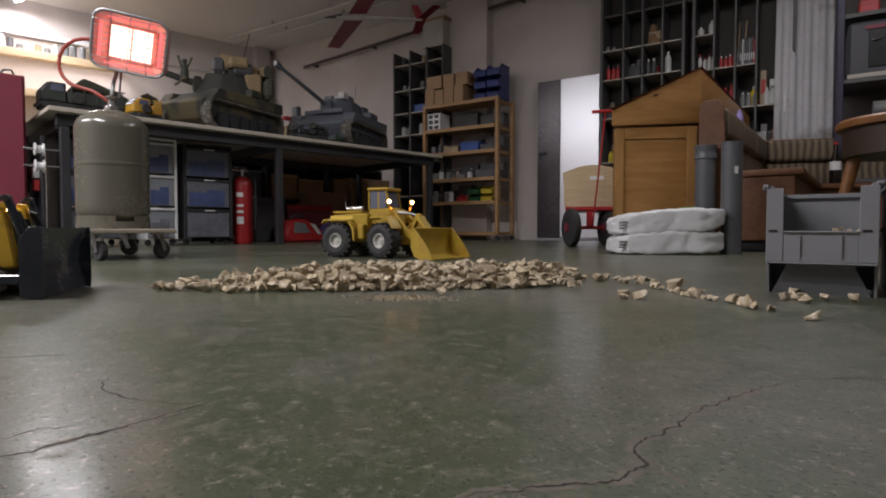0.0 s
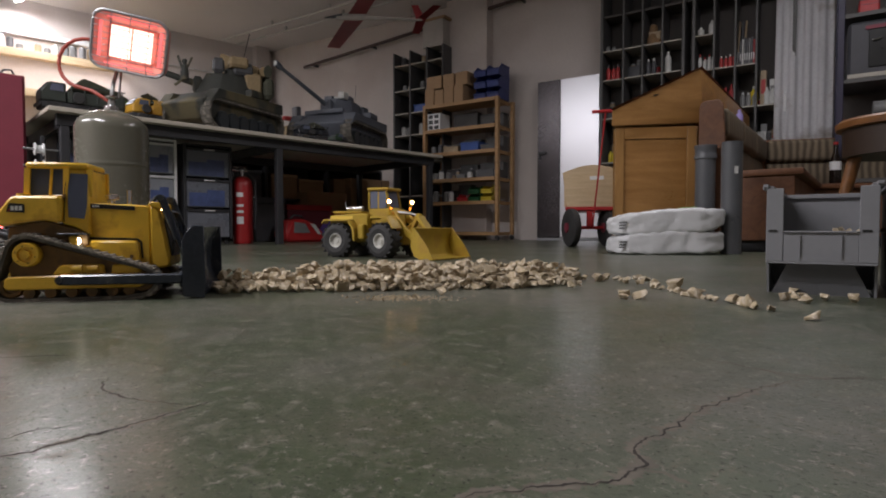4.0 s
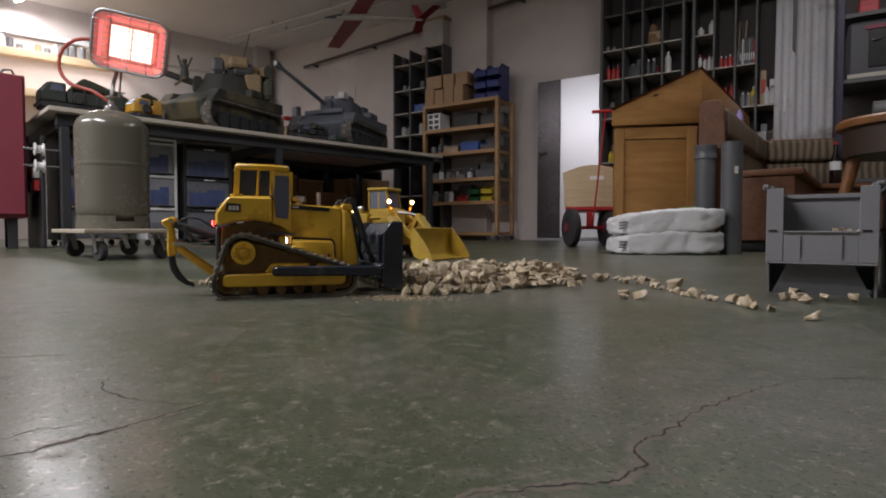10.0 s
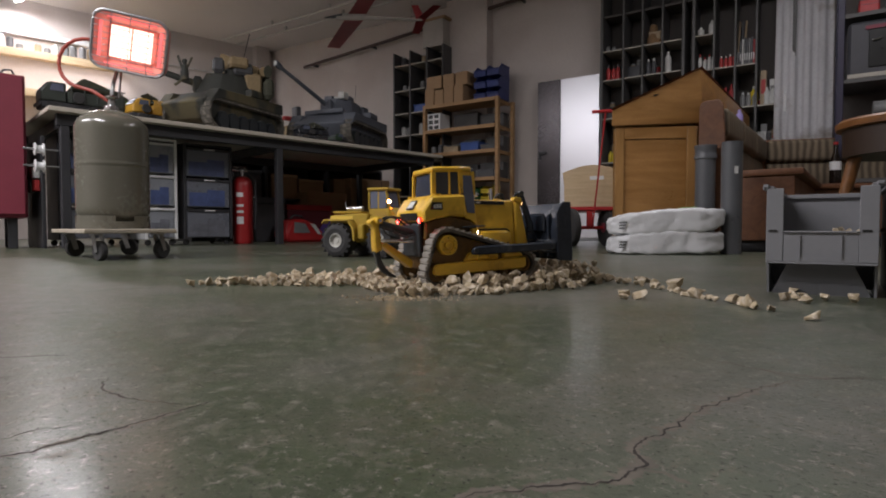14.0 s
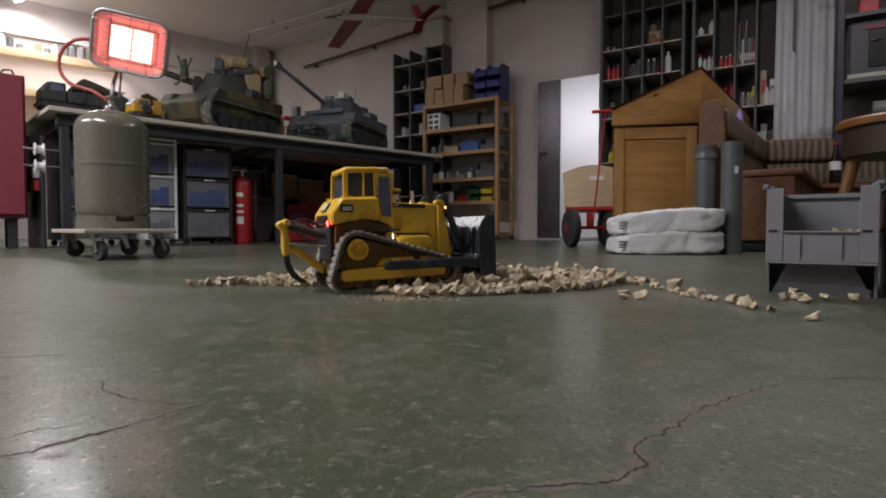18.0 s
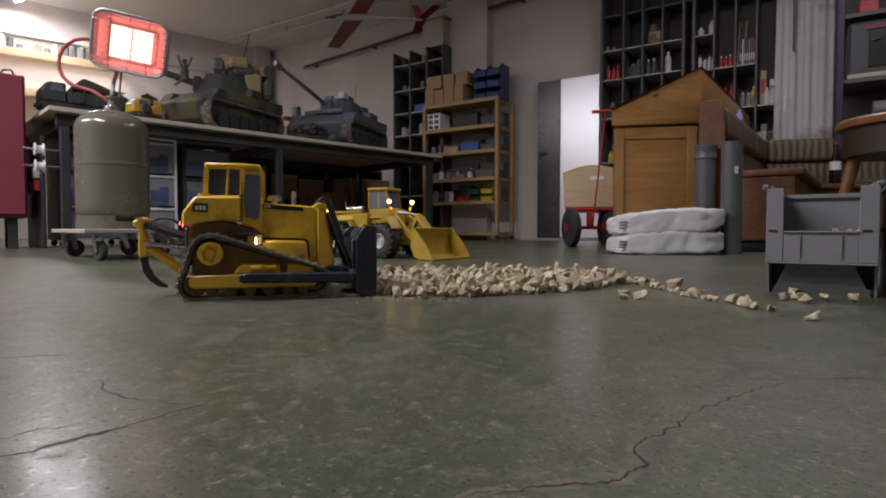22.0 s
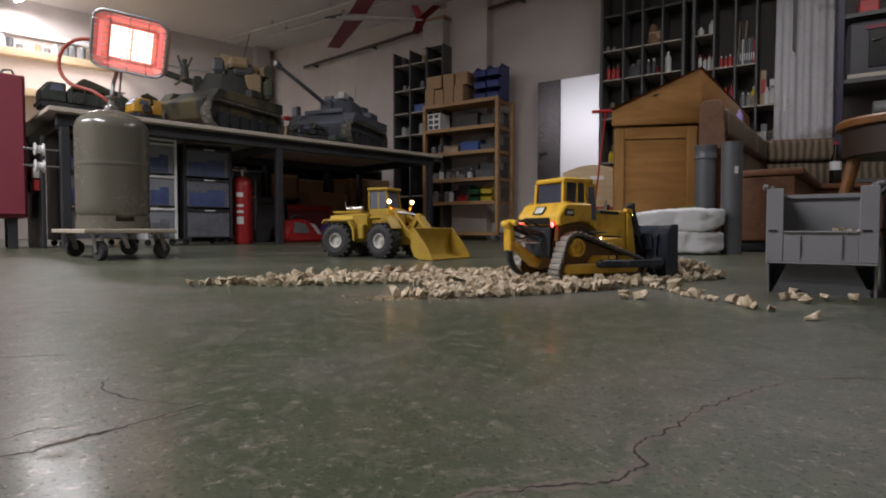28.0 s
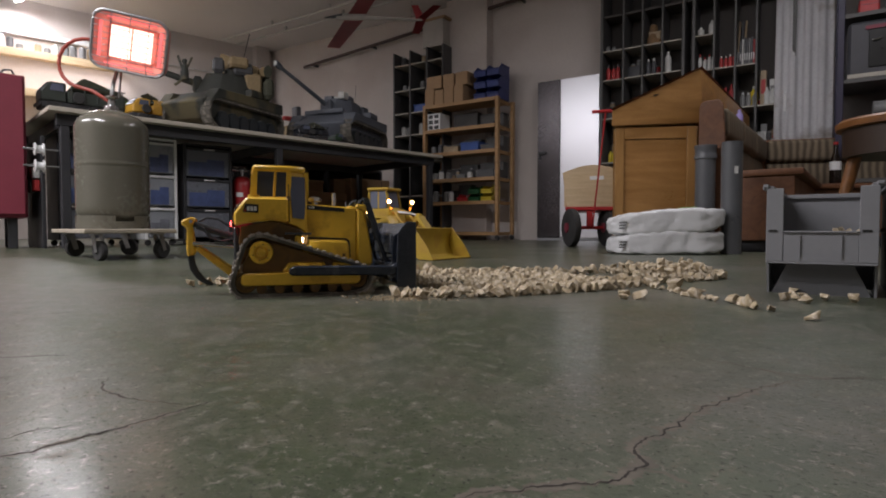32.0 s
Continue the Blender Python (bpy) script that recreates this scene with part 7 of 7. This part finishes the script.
def sack(m, seed, label):
    """A filled film sack: a soft block with creases and flat folded ends."""
    o = thing("sack", m, label, "sack", "white sacks")
    w, d, h = 0.53, 0.3, 0.118
    n = 30
    bm = bmesh.new()
    made = {}

    def vert(c):
        key = tuple(round(q, 4) for q in c)
        if key not in made:
            v = Vector(c)
            k = (abs(v.x) ** 14 + abs(v.y) ** 14 + abs(v.z) ** 8) ** (1 / 13)
            v = v / max(k, 0.6)
            p = Vector((v.x * w / 2, v.y * d / 2, h / 2 + v.z * h / 2))
            q = Vector((p.x * 8 + seed * 9, p.y * 8, p.z * 4))
            e = noise.noise(q) * 0.009 + abs(noise.noise(q * 2.4)) * -0.011 - max(0, 0.16 - abs(noise.noise(q * 1.3 + Vector((5, 0, 0))))) * 0.03 + noise.noise(q * 7) * 0.0018
            # crumpled ends: the corners fold in and the film creases along the fold
            for sg, x0 in ((1, 0.64), (-1, 0.8)):
                fold = max(0.0, sg * v.x - x0) / (1 - x0)
                p.y *= 1 - 0.42 * fold
                p.z = h / 2 + (p.z - h / 2) * (1 - 0.3 * fold) + 0.012 * fold * (sg > 0)
                e -= 0.012 * max(0.0, 1 - abs(sg * v.x - x0 + 0.03 * noise.noise(q * 3)) * 16)
                e += 0.008 * noise.noise(Vector((p.x * 14, p.y * 30 + seed, p.z * 40))) * max(0.0, 1 - abs(sg * v.x - x0) * 3.5)
            nrm = v.normalized()
            p += nrm * e
            p.z *= 1 - 0.17 * max(0.0, -v.x)
            p.z += -0.006 * v.x * v.x + 0.006 * noise.noise(Vector((p.x * 4, seed, 0)))
            p.z = max(p.z, 0.0006)
            made[key] = bm.verts.new(p)
        return made[key]
    for ax in range(3):
        for sg in (-1, 1):
            for i in range(n):
                for j in range(n):
                    q = []
                    for u, v in ((i, j), (i + 1, j), (i + 1, j + 1), (i, j + 1)):
                        c = [0, 0, 0]
                        c[ax], c[(ax + 1) % 3], c[(ax + 2) % 3] = sg, 2 * u / n - 1, 2 * v / n - 1
                        q.append(vert(c))
                    bm.faces.new(q if sg > 0 else q[::-1])
    part("body", bm, SACK, o)
    for i in range(3):
        part("print_bar", box(-0.235, -0.21 + 0.006 * i, -d / 2 + 0.004, -d / 2 + 0.009, 0.03 + 0.013 * i, 0.038 + 0.013 * i), JUNK[1], o)
    if seed == 2:
        part("green_mark", box(0.06, 0.13, -0.1, -0.02, h + 0.001, h + 0.003, 0.0005), GREEN_LEAF, o, "faded green print")
    return o


GREEN_LEAF = mat("green_print", (0.25, 0.42, 0.12), 0.5)
sack(pose(1.085, 2.79, 0, 0, 0, -7), 1, "white plastic sack lying flat on the floor")
sack(pose(1.09, 2.79, 0.101, 0, -2.4, -8), 2, "white plastic sack lying on another sack")


# ---- grey stacking bins ----
def big_bin(m):
    o = thing("stacking_bin", m, "grey plastic stacking bin with open front and some stones inside", "storage bin", "grey stacking bins")
    w, d, h, t = 0.17, 0.34, 0.2, 0.004
    g = GREY_PLASTIC
    lo, under_z = 0.115, 0.062
    part("floor", box(0.012, w - 0.012, 0.03, d - 0.004, 0.0, 0.005, 0.001), g, o)
    side = [(0.03, 0.0), (d, 0.0), (d, h), (0.0, h - 0.006), (0.0, under_z), (0.012, under_z)]
    for x in (0, w - t):
        s = part("side_wall", prism(side, x, x + t, "x"), g, o)
        part("rim", box(x - 0.007, x + t + 0.007, 0.0, d, h - 0.004, h + 0.003, 0.001), g, s)
        x0 = x if x == 0 else w - 0.028
        part("front_post", box(x0, x0 + 0.028, -0.004, -0.0002, under_z, h - 0.002, 0.001), g, s)
        part("hook", box(x - 0.006 if x == 0 else x - 0.001, x + 0.004 if x == 0 else x + 0.01, -0.006, 0.012, h - 0.001, h + 0.006, 0.0015), g, s)
        part("slot", box(x0 + 0.004, x0 + 0.018, -0.0052, -0.0042, lo + 0.002, lo + 0.006, 0), DECAL, s)
    part("back_wall", box(t, w - t, d - t, d, 0, h, 0), g, o)
    part("back_rim", box(0, w, d - 0.012, d + 0.004, h - 0.008, h + 0.002, 0.001), g, o)
    f = part("front_wall", box(0.0285, w - 0.0285, -0.003, 0.001, under_z, lo, 0.0005), g, o)
    part("front_lip", box(0.028, w - 0.028, -0.007, 0.004, lo + 0.0003, lo + 0.004, 0.001), g, f)
    part("label_rail", box(0.052, 0.055, -0.006, -0.0032, under_z + 0.008, lo - 0.004, 0, box(w - 0.055, w - 0.052, -0.006, -0.0032, under_z + 0.008, lo - 0.004)), g, f)
    part("bottom_edge", box(0.0, w, -0.0052, 0.008, under_z - 0.004, under_z - 0.0005, 0.001), g, f)
    uf = bmesh.new()
    uf.faces.new([uf.verts.new(p) for p in ((0.034, 0.012, under_z - 0.0045), (w - 0.034, 0.012, under_z - 0.0045), (w - 0.008, 0.028, 0.0), (0.008, 0.028, 0.0))])
    bmesh.ops.solidify(uf, geom=uf.faces[:], thickness=0.003)
    part("under_front", uf, g, o)
    part("inner_slope", prism([(0.002, lo - 0.01), (0.12, 0.006), (0.12, 0.01), (0.006, lo - 0.002)], t, w - t, "x"), g, o)
    return o


BIN = pose(0.612, 1.07, 0, 0, 0, -35)
B1 = big_bin(BIN)
copy_thing(B1, BIN @ pose(0.189, 0.0, 0, 0, 0, 0))


# ---- floor cracks ----
CRACK = mat("crack_dirt", (0.036, 0.029, 0.024), 0.9, vary=0.3, scale=60)
CRACK_EDGE = mat("worn_crack_edge", (0.13, 0.112, 0.088), 0.65, vary=0.35, scale=40, bump=0.2, fine=150)


def ragged(pts, w, z, seed, step=0.003, rough=0.5):
    """A thin uneven strip along a line on the floor."""
    r = random.Random(seed)
    line = []
    for (x0, y0), (x1, y1) in zip(pts, pts[1:]):
        n = max(2, int(math.hypot(x1 - x0, y1 - y0) / step))
        line += [(x0 + (x1 - x0) * i / n, y0 + (y1 - y0) * i / n) for i in range(n)]
    line.append(pts[-1])
    bm = bmesh.new()
    prev = None
    k = len(line)
    for i, (x, y) in enumerate(line):
        a, b = line[max(0, i - 1)], line[min(k - 1, i + 1)]
        t = Vector((b[0] - a[0], b[1] - a[1])).normalized()
        nrm = Vector((-t.y, t.x))
        j = Vector((x, y)) + nrm * (0.004 * noise.noise(Vector((x * 90, y * 90, 3.1))) + 0.0022 * noise.noise(Vector((x * 330, y * 330, 7.7))))
        taper = min(1, 4 * i / k + 0.2, 4 * (k - 1 - i) / k + 0.2)
        wa, wb = (max(0.04, 0.6 + rough * (1.3 * noise.noise(Vector((x * u, y * u, seed + v))) + 1.2 * noise.noise(Vector((x * u * 5, y * u * 5, seed + v)))) + r.uniform(-0.2, 0.2)) for u, v in ((45, 0), (50, 9)))
        p, q = j + nrm * w * taper * wa, j - nrm * w * taper * wb
        row = [bm.verts.new((p.x, p.y, z)), bm.verts.new((q.x, q.y, z))]
        if prev:
            bm.faces.new((prev[0], prev[1], row[1], row[0]))
        prev = row
    bmesh.ops.recalc_face_normals(bm, faces=bm.faces)
    return bm


CRACKS = [
    ([(-0.25, 0.29), (-0.237, 0.298), (-0.215, 0.327), (-0.198, 0.345), (-0.182, 0.372), (-0.165, 0.396)], 0.0016, 0.004),
    ([(-0.276, 0.46), (-0.262, 0.43), (-0.236, 0.408), (-0.2, 0.395), (-0.182, 0.39)], 0.0012, 0.002),
    ([(-0.44, 0.53), (-0.4, 0.54), (-0.36, 0.545)], 0.0013, 0),
    ([(-0.26, 0.325), (-0.243, 0.345), (-0.232, 0.35)], 0.0011, 0),
    ([(-0.03, 0.24), (0.025, 0.26), (0.085, 0.272), (0.104, 0.29), (0.108, 0.318), (0.117, 0.324), (0.14, 0.345), (0.17, 0.375), (0.219, 0.413), (0.25, 0.435), (0.293, 0.457)], 0.0011, 0.0075),
    ([(0.293, 0.457), (0.27, 0.5), (0.24, 0.535)], 0.0004, 0.002),
    ([(0.293, 0.457), (0.34, 0.46), (0.4, 0.455)], 0.0003, 0.002),
    ([(0.225, 0.56), (0.24, 0.62), (0.26, 0.66)], 0.0007, 0.001),
    ([(0.266, 0.502), (0.289, 0.478), (0.31, 0.463), (0.345, 0.459)], 0, 0.0032),
    ([(0.104, 0.288), (0.112, 0.277), (0.12, 0.268)], 0, 0.003),
    ([(-0.405, 0.45), (-0.37, 0.46), (-0.355, 0.466)], 0.0011, 0.002),
    ([(-0.6, 0.8), (-0.56, 0.815), (-0.545, 0.845)], 0.0012, 0),
]
for i, (pts, w, edge) in enumerate(CRACKS):
    if edge:
        setting("crack_edge", ragged(pts, edge, 0.00012, i + 20, 0.0016, 0.55), CRACK_EDGE)
    if w:
        setting("crack", ragged(pts, w, 0.00026, i, 0.002, 0.7), CRACK)


# ---- stones ----
def stone_mesh(seed):
    r = random.Random(seed)
    bm = bmesh.new()
    sx, sy, sz = r.uniform(1.0, 1.3), r.uniform(0.8, 1.05), r.uniform(0.66, 0.95)
    for _ in range(10):
        v = Vector((r.gauss(0, 1), r.gauss(0, 1), r.gauss(0, 1))).normalized() * r.uniform(0.85, 1.12)
        bm.verts.new((v.x * sx, v.y * sy, v.z * sz))
    res = bmesh.ops.convex_hull(bm, input=bm.verts)
    bmesh.ops.delete(bm, geom=[g for g in res["geom_interior"] if isinstance(g, bmesh.types.BMVert)], context="VERTS")
    bmesh.ops.bevel(bm, geom=bm.edges[:], offset=0.035, segments=1, affect="EDGES")
    return mesh_of("stone", bm, STONE, 25)


STONE_MESHES = [stone_mesh(100 + k) for k in range(16)]


def heap_height(x, y):
    hs = np.interp(x, [-0.62, -0.58, -0.45, -0.3, -0.1, 0.1, 0.22, 0.29, 0.33], [0.0, 0.016, 0.027, 0.041, 0.052, 0.053, 0.046, 0.03, 0.0])
    mid = np.interp(x, [-0.6, -0.2, 0.1, 0.32], [1.13, 1.235, 1.28, 1.35])
    half = np.interp(x, [-0.62, -0.5, -0.42, -0.2, 0.2, 0.33], [0.04, 0.06, 0.105, 0.15, 0.15, 0.08])
    k = 1 - ((y - mid) / half) ** 2
    return hs * max(0.0, k) ** 0.6


rp = random.Random(8)
pos, rad = [], []
step = 0.0222
for layer in range(4):
    y, row = 1.02, 0
    while y < 1.52:
        x = -0.64 + (step / 2 if row % 2 else 0)
        while x < 0.36:
            px, py = x + rp.uniform(-0.006, 0.006) + layer * 0.011, y + rp.uniform(-0.006, 0.006) + layer * 0.006
            if heap_height(px, py) > (0.004 if layer == 0 and py < 1.16 and px < -0.1 else 0.0) + 0.006 + layer * 0.0158 + rp.uniform(-0.004, 0.006):
                r = rp.choice((0.0085, 0.0095, 0.0105, 0.0115, 0.0125, 0.0145))
                pos.append((px, py, r + layer * 0.0162))
                rad.append(r)
            x += step
        y += step * 0.87
        row += 1
HEAP_N = len(pos)
# the thin trail that runs out of the heap towards the bins
TRAIL = [(0.25, 1.33), (0.31, 1.33), (0.37, 1.33), (0.43, 1.24), (0.445, 1.12), (0.452, 1.02), (0.47, 0.94), (0.475, 0.86), (0.48, 0.83)]
for (x0, y0), (x1, y1) in zip(TRAIL, TRAIL[1:]):
    n = max(2, int(math.hypot(x1 - x0, y1 - y0) / 0.0135))
    for i in range(n):
        r = rp.choice((0.008, 0.0095, 0.011, 0.0125, 0.014))
        pos.append((x0 + (x1 - x0) * i / n + rp.uniform(-0.012, 0.012), y0 + (y1 - y0) * i / n + rp.uniform(-0.012, 0.012), r))
        rad.append(r)
# single stones near the trail and the bins
for x, y, r in ((0.318, 0.99, 0.012), (0.34, 0.98, 0.016), (0.262, 1.14, 0.013), (0.28, 1.16, 0.011), (0.498, 0.757, 0.011), (0.66, 1.06, 0.009), (0.645, 1.01, 0.01), (0.585, 0.96, 0.012), (0.61, 0.975, 0.013), (0.597, 0.93, 0.011), (0.655, 0.965, 0.011), (0.68, 0.93, 0.009), (0.7, 0.96, 0.009), (0.315, 0.98, 0.009), (-0.002, 1.045, 0.011), (0.02, 1.09, 0.011), (-0.48, 1.3, 0.008)):
    pos.append((x, y, r))
    rad.append(r)
P, R = np.array(pos), np.array(rad)


def drive_at(t):
    ts = [q[0] for q in DRIVE]
    return [float(np.interp(t, ts, [q[i] for q in DRIVE])) for i in range(1, 6)]


def settle(P, act, times, ahead=None):
    """Lets stones sink until they touch the floor or rest on others, and pushes overlapping ones apart.
    ahead: for stones in front of the blade, the way they may not be squeezed out."""
    A, ra = P[act].astype(np.float32), R[act].astype(np.float32)
    near2 = (A[:, None, 0] - A[None, :, 0]) ** 2 + (A[:, None, 1] - A[None, :, 1]) ** 2 < 0.031 ** 2
    i, j = np.nonzero(np.triu(near2, 1))
    reach = (ra[i] + ra[j]) * 0.9
    k = len(act)
    for _ in range(times):
        d = A[i] - A[j]
        dist = np.sqrt((d ** 2).sum(1)) + 1e-6
        gap = reach - dist
        nz = d[:, 2] / dist
        f = d * (np.maximum(gap, 0) / dist * 0.42)[:, None]
        push = np.stack([np.bincount(i, f[:, c], k) - np.bincount(j, f[:, c], k) for c in range(3)], 1)
        rest = gap > -0.001
        under = np.bincount(i, rest & (nz > 0.3), k) + np.bincount(j, rest & (nz < -0.3), k)
        held = (A[:, 2] <= ra * 0.85 + 1e-4) | (under >= 2)
        push[:, 2] *= 0.6
        push = np.clip(push, -0.006, 0.006)
        if ahead is not None:
            sel, way = ahead
            along_it = push[sel, 0] * way[0] + push[sel, 1] * way[1]
            push[sel, 0] -= 0.88 * along_it * way[0]
            push[sel, 1] -= 0.88 * along_it * way[1]
        A = A + push
        A[:, 2] -= np.where(held, 0.0006, 0.005)
        A[:, 2] = np.maximum(A[:, 2], ra * 0.8)
    P[act] = A


settle(P, np.arange(HEAP_N), 14)
EDGE = 0.199
HALF = 0.114
SAMPLES = [i * 0.25 for i in range(129)]
track = [P.copy()]
t, last = 0.0, None
STEP = 1 / 16
for si in range(1, 129):
    for sub in range(4):
        t += STEP
        x, y, th, _, lift = drive_at(t)
        c, s = math.cos(radians(th)), math.sin(radians(th))
        lx = (P[:, 0] - x) * c + (P[:, 1] - y) * s
        ly = -(P[:, 0] - x) * s + (P[:, 1] - y) * c
        up = float(np.interp(t, [q[0] for q in LIFT], [q[1] for q in LIFT])) + lift
        # on the first pass the blade rides up and leaves the lowest stones lying
        up += 0.01 * min(1.0, max(0.0, t - 11.5)) if t < 20 else 0.0
        moved = 0 if last is None else (x - last[0]) * c + (y - last[1]) * s
        forward = moved > 0.0004
        last = (x, y)
        near = np.where((lx > -0.17) & (lx < 0.36) & (np.abs(ly) < 0.2))[0]
        if not len(near) or abs(moved) < 0.0004:
            continue
        for it in range(3):
            lx = (P[near, 0] - x) * c + (P[near, 1] - y) * s
            ly = -(P[near, 0] - x) * s + (P[near, 1] - y) * c
            Pz, Rn = P[near, 2], R[near]
            shift, side = np.zeros_like(lx), np.zeros_like(ly)
            if forward:
                hit = (np.abs(ly) < HALF + 0.3 * Rn) & (lx > 0.122) & (lx < EDGE + Rn * 0.8) & (Pz + 0.1 * Rn > up) & (Pz < 0.14 + up)
                roll = (np.abs(ly) < 0.123) & (lx > 0.142) & (lx < 0.28) & (Pz > 0.038)
                shift[roll] = 0.007
                shift[hit] = EDGE + Rn[hit] * 0.8 - lx[hit]
            for sy in (-1, 1):
                # only stones that stand higher than the track rides are squeezed aside a little
                below = (lx > -0.145) & (lx < 0.115) & (np.abs(ly - sy * 0.0765) < 0.017) & (Pz > 0.02 + lift)
                side[below] = (np.sign(ly) * 0.002)[below]
            low = (lx > -0.162) & (lx < 0.142) & (np.abs(ly) < 0.095)
            P[near[low], 2] = np.minimum(Pz[low], np.maximum(Rn[low] * 0.9, 0.021))
            high = (lx > 0.15) & (lx < 0.32) & (Pz > 0.043)
            P[near[high], 2] = 0.043
            P[near, 0] += shift * c - side * s
            P[near, 1] += shift * s + side * c
            settle(P, near, 2, (np.where((lx > 0.15) & (lx < 0.3))[0], (-s, c)) if forward else None)
    track.append(P.copy())
TRACKS = np.array(track)
TRACKS[:, :, 2] -= 0.12 * R
far_moved = np.abs(TRACKS - TRACKS[0]).max(axis=(0, 2)) > 0.012

HEAP = thing("stone_heap", pose(0, 0, 0), "spread heap of angular cream limestone chunks on the floor", "stones")
rr2 = random.Random(21)
SPIN = [Euler((rr2.uniform(-0.3, 0.3), rr2.uniform(-0.3, 0.3), rr2.uniform(0, 6.28))).to_quaternion() for _ in range(len(P))]
LIVE = []
still = []
for i in range(len(P)):
    me = STONE_MESHES[i % 16]
    k = R[i] * rr2.uniform(0.92, 1.12)
    p0 = TRACKS[0, i].copy()
    if i >= HEAP_N:
        # single stones lie on a broad side
        SPIN[i] = min((Euler((rr2.uniform(0, 6.28), rr2.uniform(0, 6.28), rr2.uniform(0, 6.28))).to_quaternion() for _ in range(10)), key=lambda q: max((q @ v.co).z for v in me.vertices) - min((q @ v.co).z for v in me.vertices))
    if not far_moved[i] and i >= HEAP_N:
        p0[2] = -min((SPIN[i] @ v.co).z for v in me.vertices) * k
    if far_moved[i]:
        ob = new("stone", me)
        ob.parent = HEAP
        ob.scale = (k, k, k)
        LIVE.append((i, ob))
    elif i < HEAP_N:
        still.append((me, Matrix.LocRotScale(p0, SPIN[i], (k, k, k))))
    else:
        ob = new("stone", me)
        ob.matrix_basis = Matrix.LocRotScale(p0, SPIN[i], (k, k, k))
        tagged(ob, "single cream limestone chunk lying on the concrete floor", "stone", "loose stones")
rest = bmesh.new()
for me, m in still:
    tmp = me.copy()
    tmp.transform(m)
    rest.from_mesh(tmp)
    bpy.data.meshes.remove(tmp)
if still:
    tagged(part("resting_stones", rest, STONE, HEAP), kind="stuff")

# fine chips in front of the heap and small crumbs on the floor
chips = bmesh.new()
rg = random.Random(5)


def crumb(bm, x, y, s):
    vs = [bm.verts.new((x + rg.uniform(-s, s), y + rg.uniform(-s, s), rg.uniform(0, s * 0.3))) for _ in range(4)] + [bm.verts.new((x, y, s * rg.uniform(0.5, 0.9)))]
    for a in range(4):
        bm.faces.new((vs[a], vs[(a + 1) % 4], vs[4]))


for _ in range(650):
    crumb(chips, rg.gauss(-0.075, 0.045), rg.gauss(0.995, 0.024), rg.uniform(0.0012, 0.0035))
for _ in range(60):
    crumb(chips, rg.uniform(-0.5, 0.6), rg.uniform(0.35, 1.3), rg.uniform(0.0006, 0.0016))
o = new("stone_chips", mesh_of("stone_chips", chips, STONE))
tagged(o, "fine pale limestone chips scattered on the floor", "stone chips", kind="stuff")
# stones in the grey bin, raised to show over its lip from the camera
for x, y, r in ((0.118, 0.14, 0.014), (0.125, 0.12, 0.013), (0.145, 0.15, 0.012), (0.165, 0.13, 0.013), (0.185, 0.14, 0.012), (0.11, 0.2, 0.014), (0.15, 0.2, 0.014), (0.18, 0.21, 0.013), (0.12, 0.17, 0.03), (0.16, 0.17, 0.03)):
    ob = new("stone", STONE_MESHES[int(x * 1000) % 16])
    ob.matrix_basis = BIN @ Matrix.LocRotScale((x, y, (0.117 if r < 0.02 else 0.085)), Euler((x * 50, y * 60, x * 90)), (r * 0.75, r * 0.75, r * 0.6))
    tagged(ob, "cream limestone chunk at lip height in a grey bin", "stone", "stones in the bin")


# ---- what moves ----
def motions():
    walk(DOZER, [(q[0], pose(q[1], q[2], q[5], 0, -q[4], q[3])) for q in DRIVE])
    walk(BLADE, [(q[0], pose(0, 0, q[1])) for q in LIFT])
    # the track wheels turn as far as the model drives
    gone, rows, before = 0.0, [(0.0, 0.0)], drive_at(0)
    for k in range(1, 257):
        now = drive_at(k / 8)
        gone += (now[0] - before[0]) * math.cos(radians(now[2])) + (now[1] - before[1]) * math.sin(radians(now[2]))
        rows.append((k / 8, gone))
        before = now
    for w, r in ROLLING:
        place = w.matrix_basis.translation.copy()
        walk(w, [(tt, pose(*place, 0, math.degrees(g / (0.95 * r)), 0)) for tt, g in rows])
    for i, ob in LIVE:
        way = TRACKS[:, i]
        rows = []
        spin = SPIN[i].copy()
        prev = None
        for k, tt in enumerate(SAMPLES):
            now = Vector(way[k])
            if prev is not None:
                d = now - prev
                d.z = 0
                if d.length > 1e-4:
                    spin = Matrix.Rotation(min(0.9, d.length / R[i] * 0.5), 3, Vector((-d.y, d.x, 0)).normalized()).to_quaternion() @ spin
            first, end = k == 0, k == len(SAMPLES) - 1
            changed = prev is not None and (now - prev).length > 0.0008
            ahead = not end and (Vector(way[k + 1]) - now).length > 0.0008
            if first or end or changed or ahead:
                rows.append((tt, Matrix.LocRotScale(now, spin, None)))
            prev = now
        walk(ob, rows)


motions()
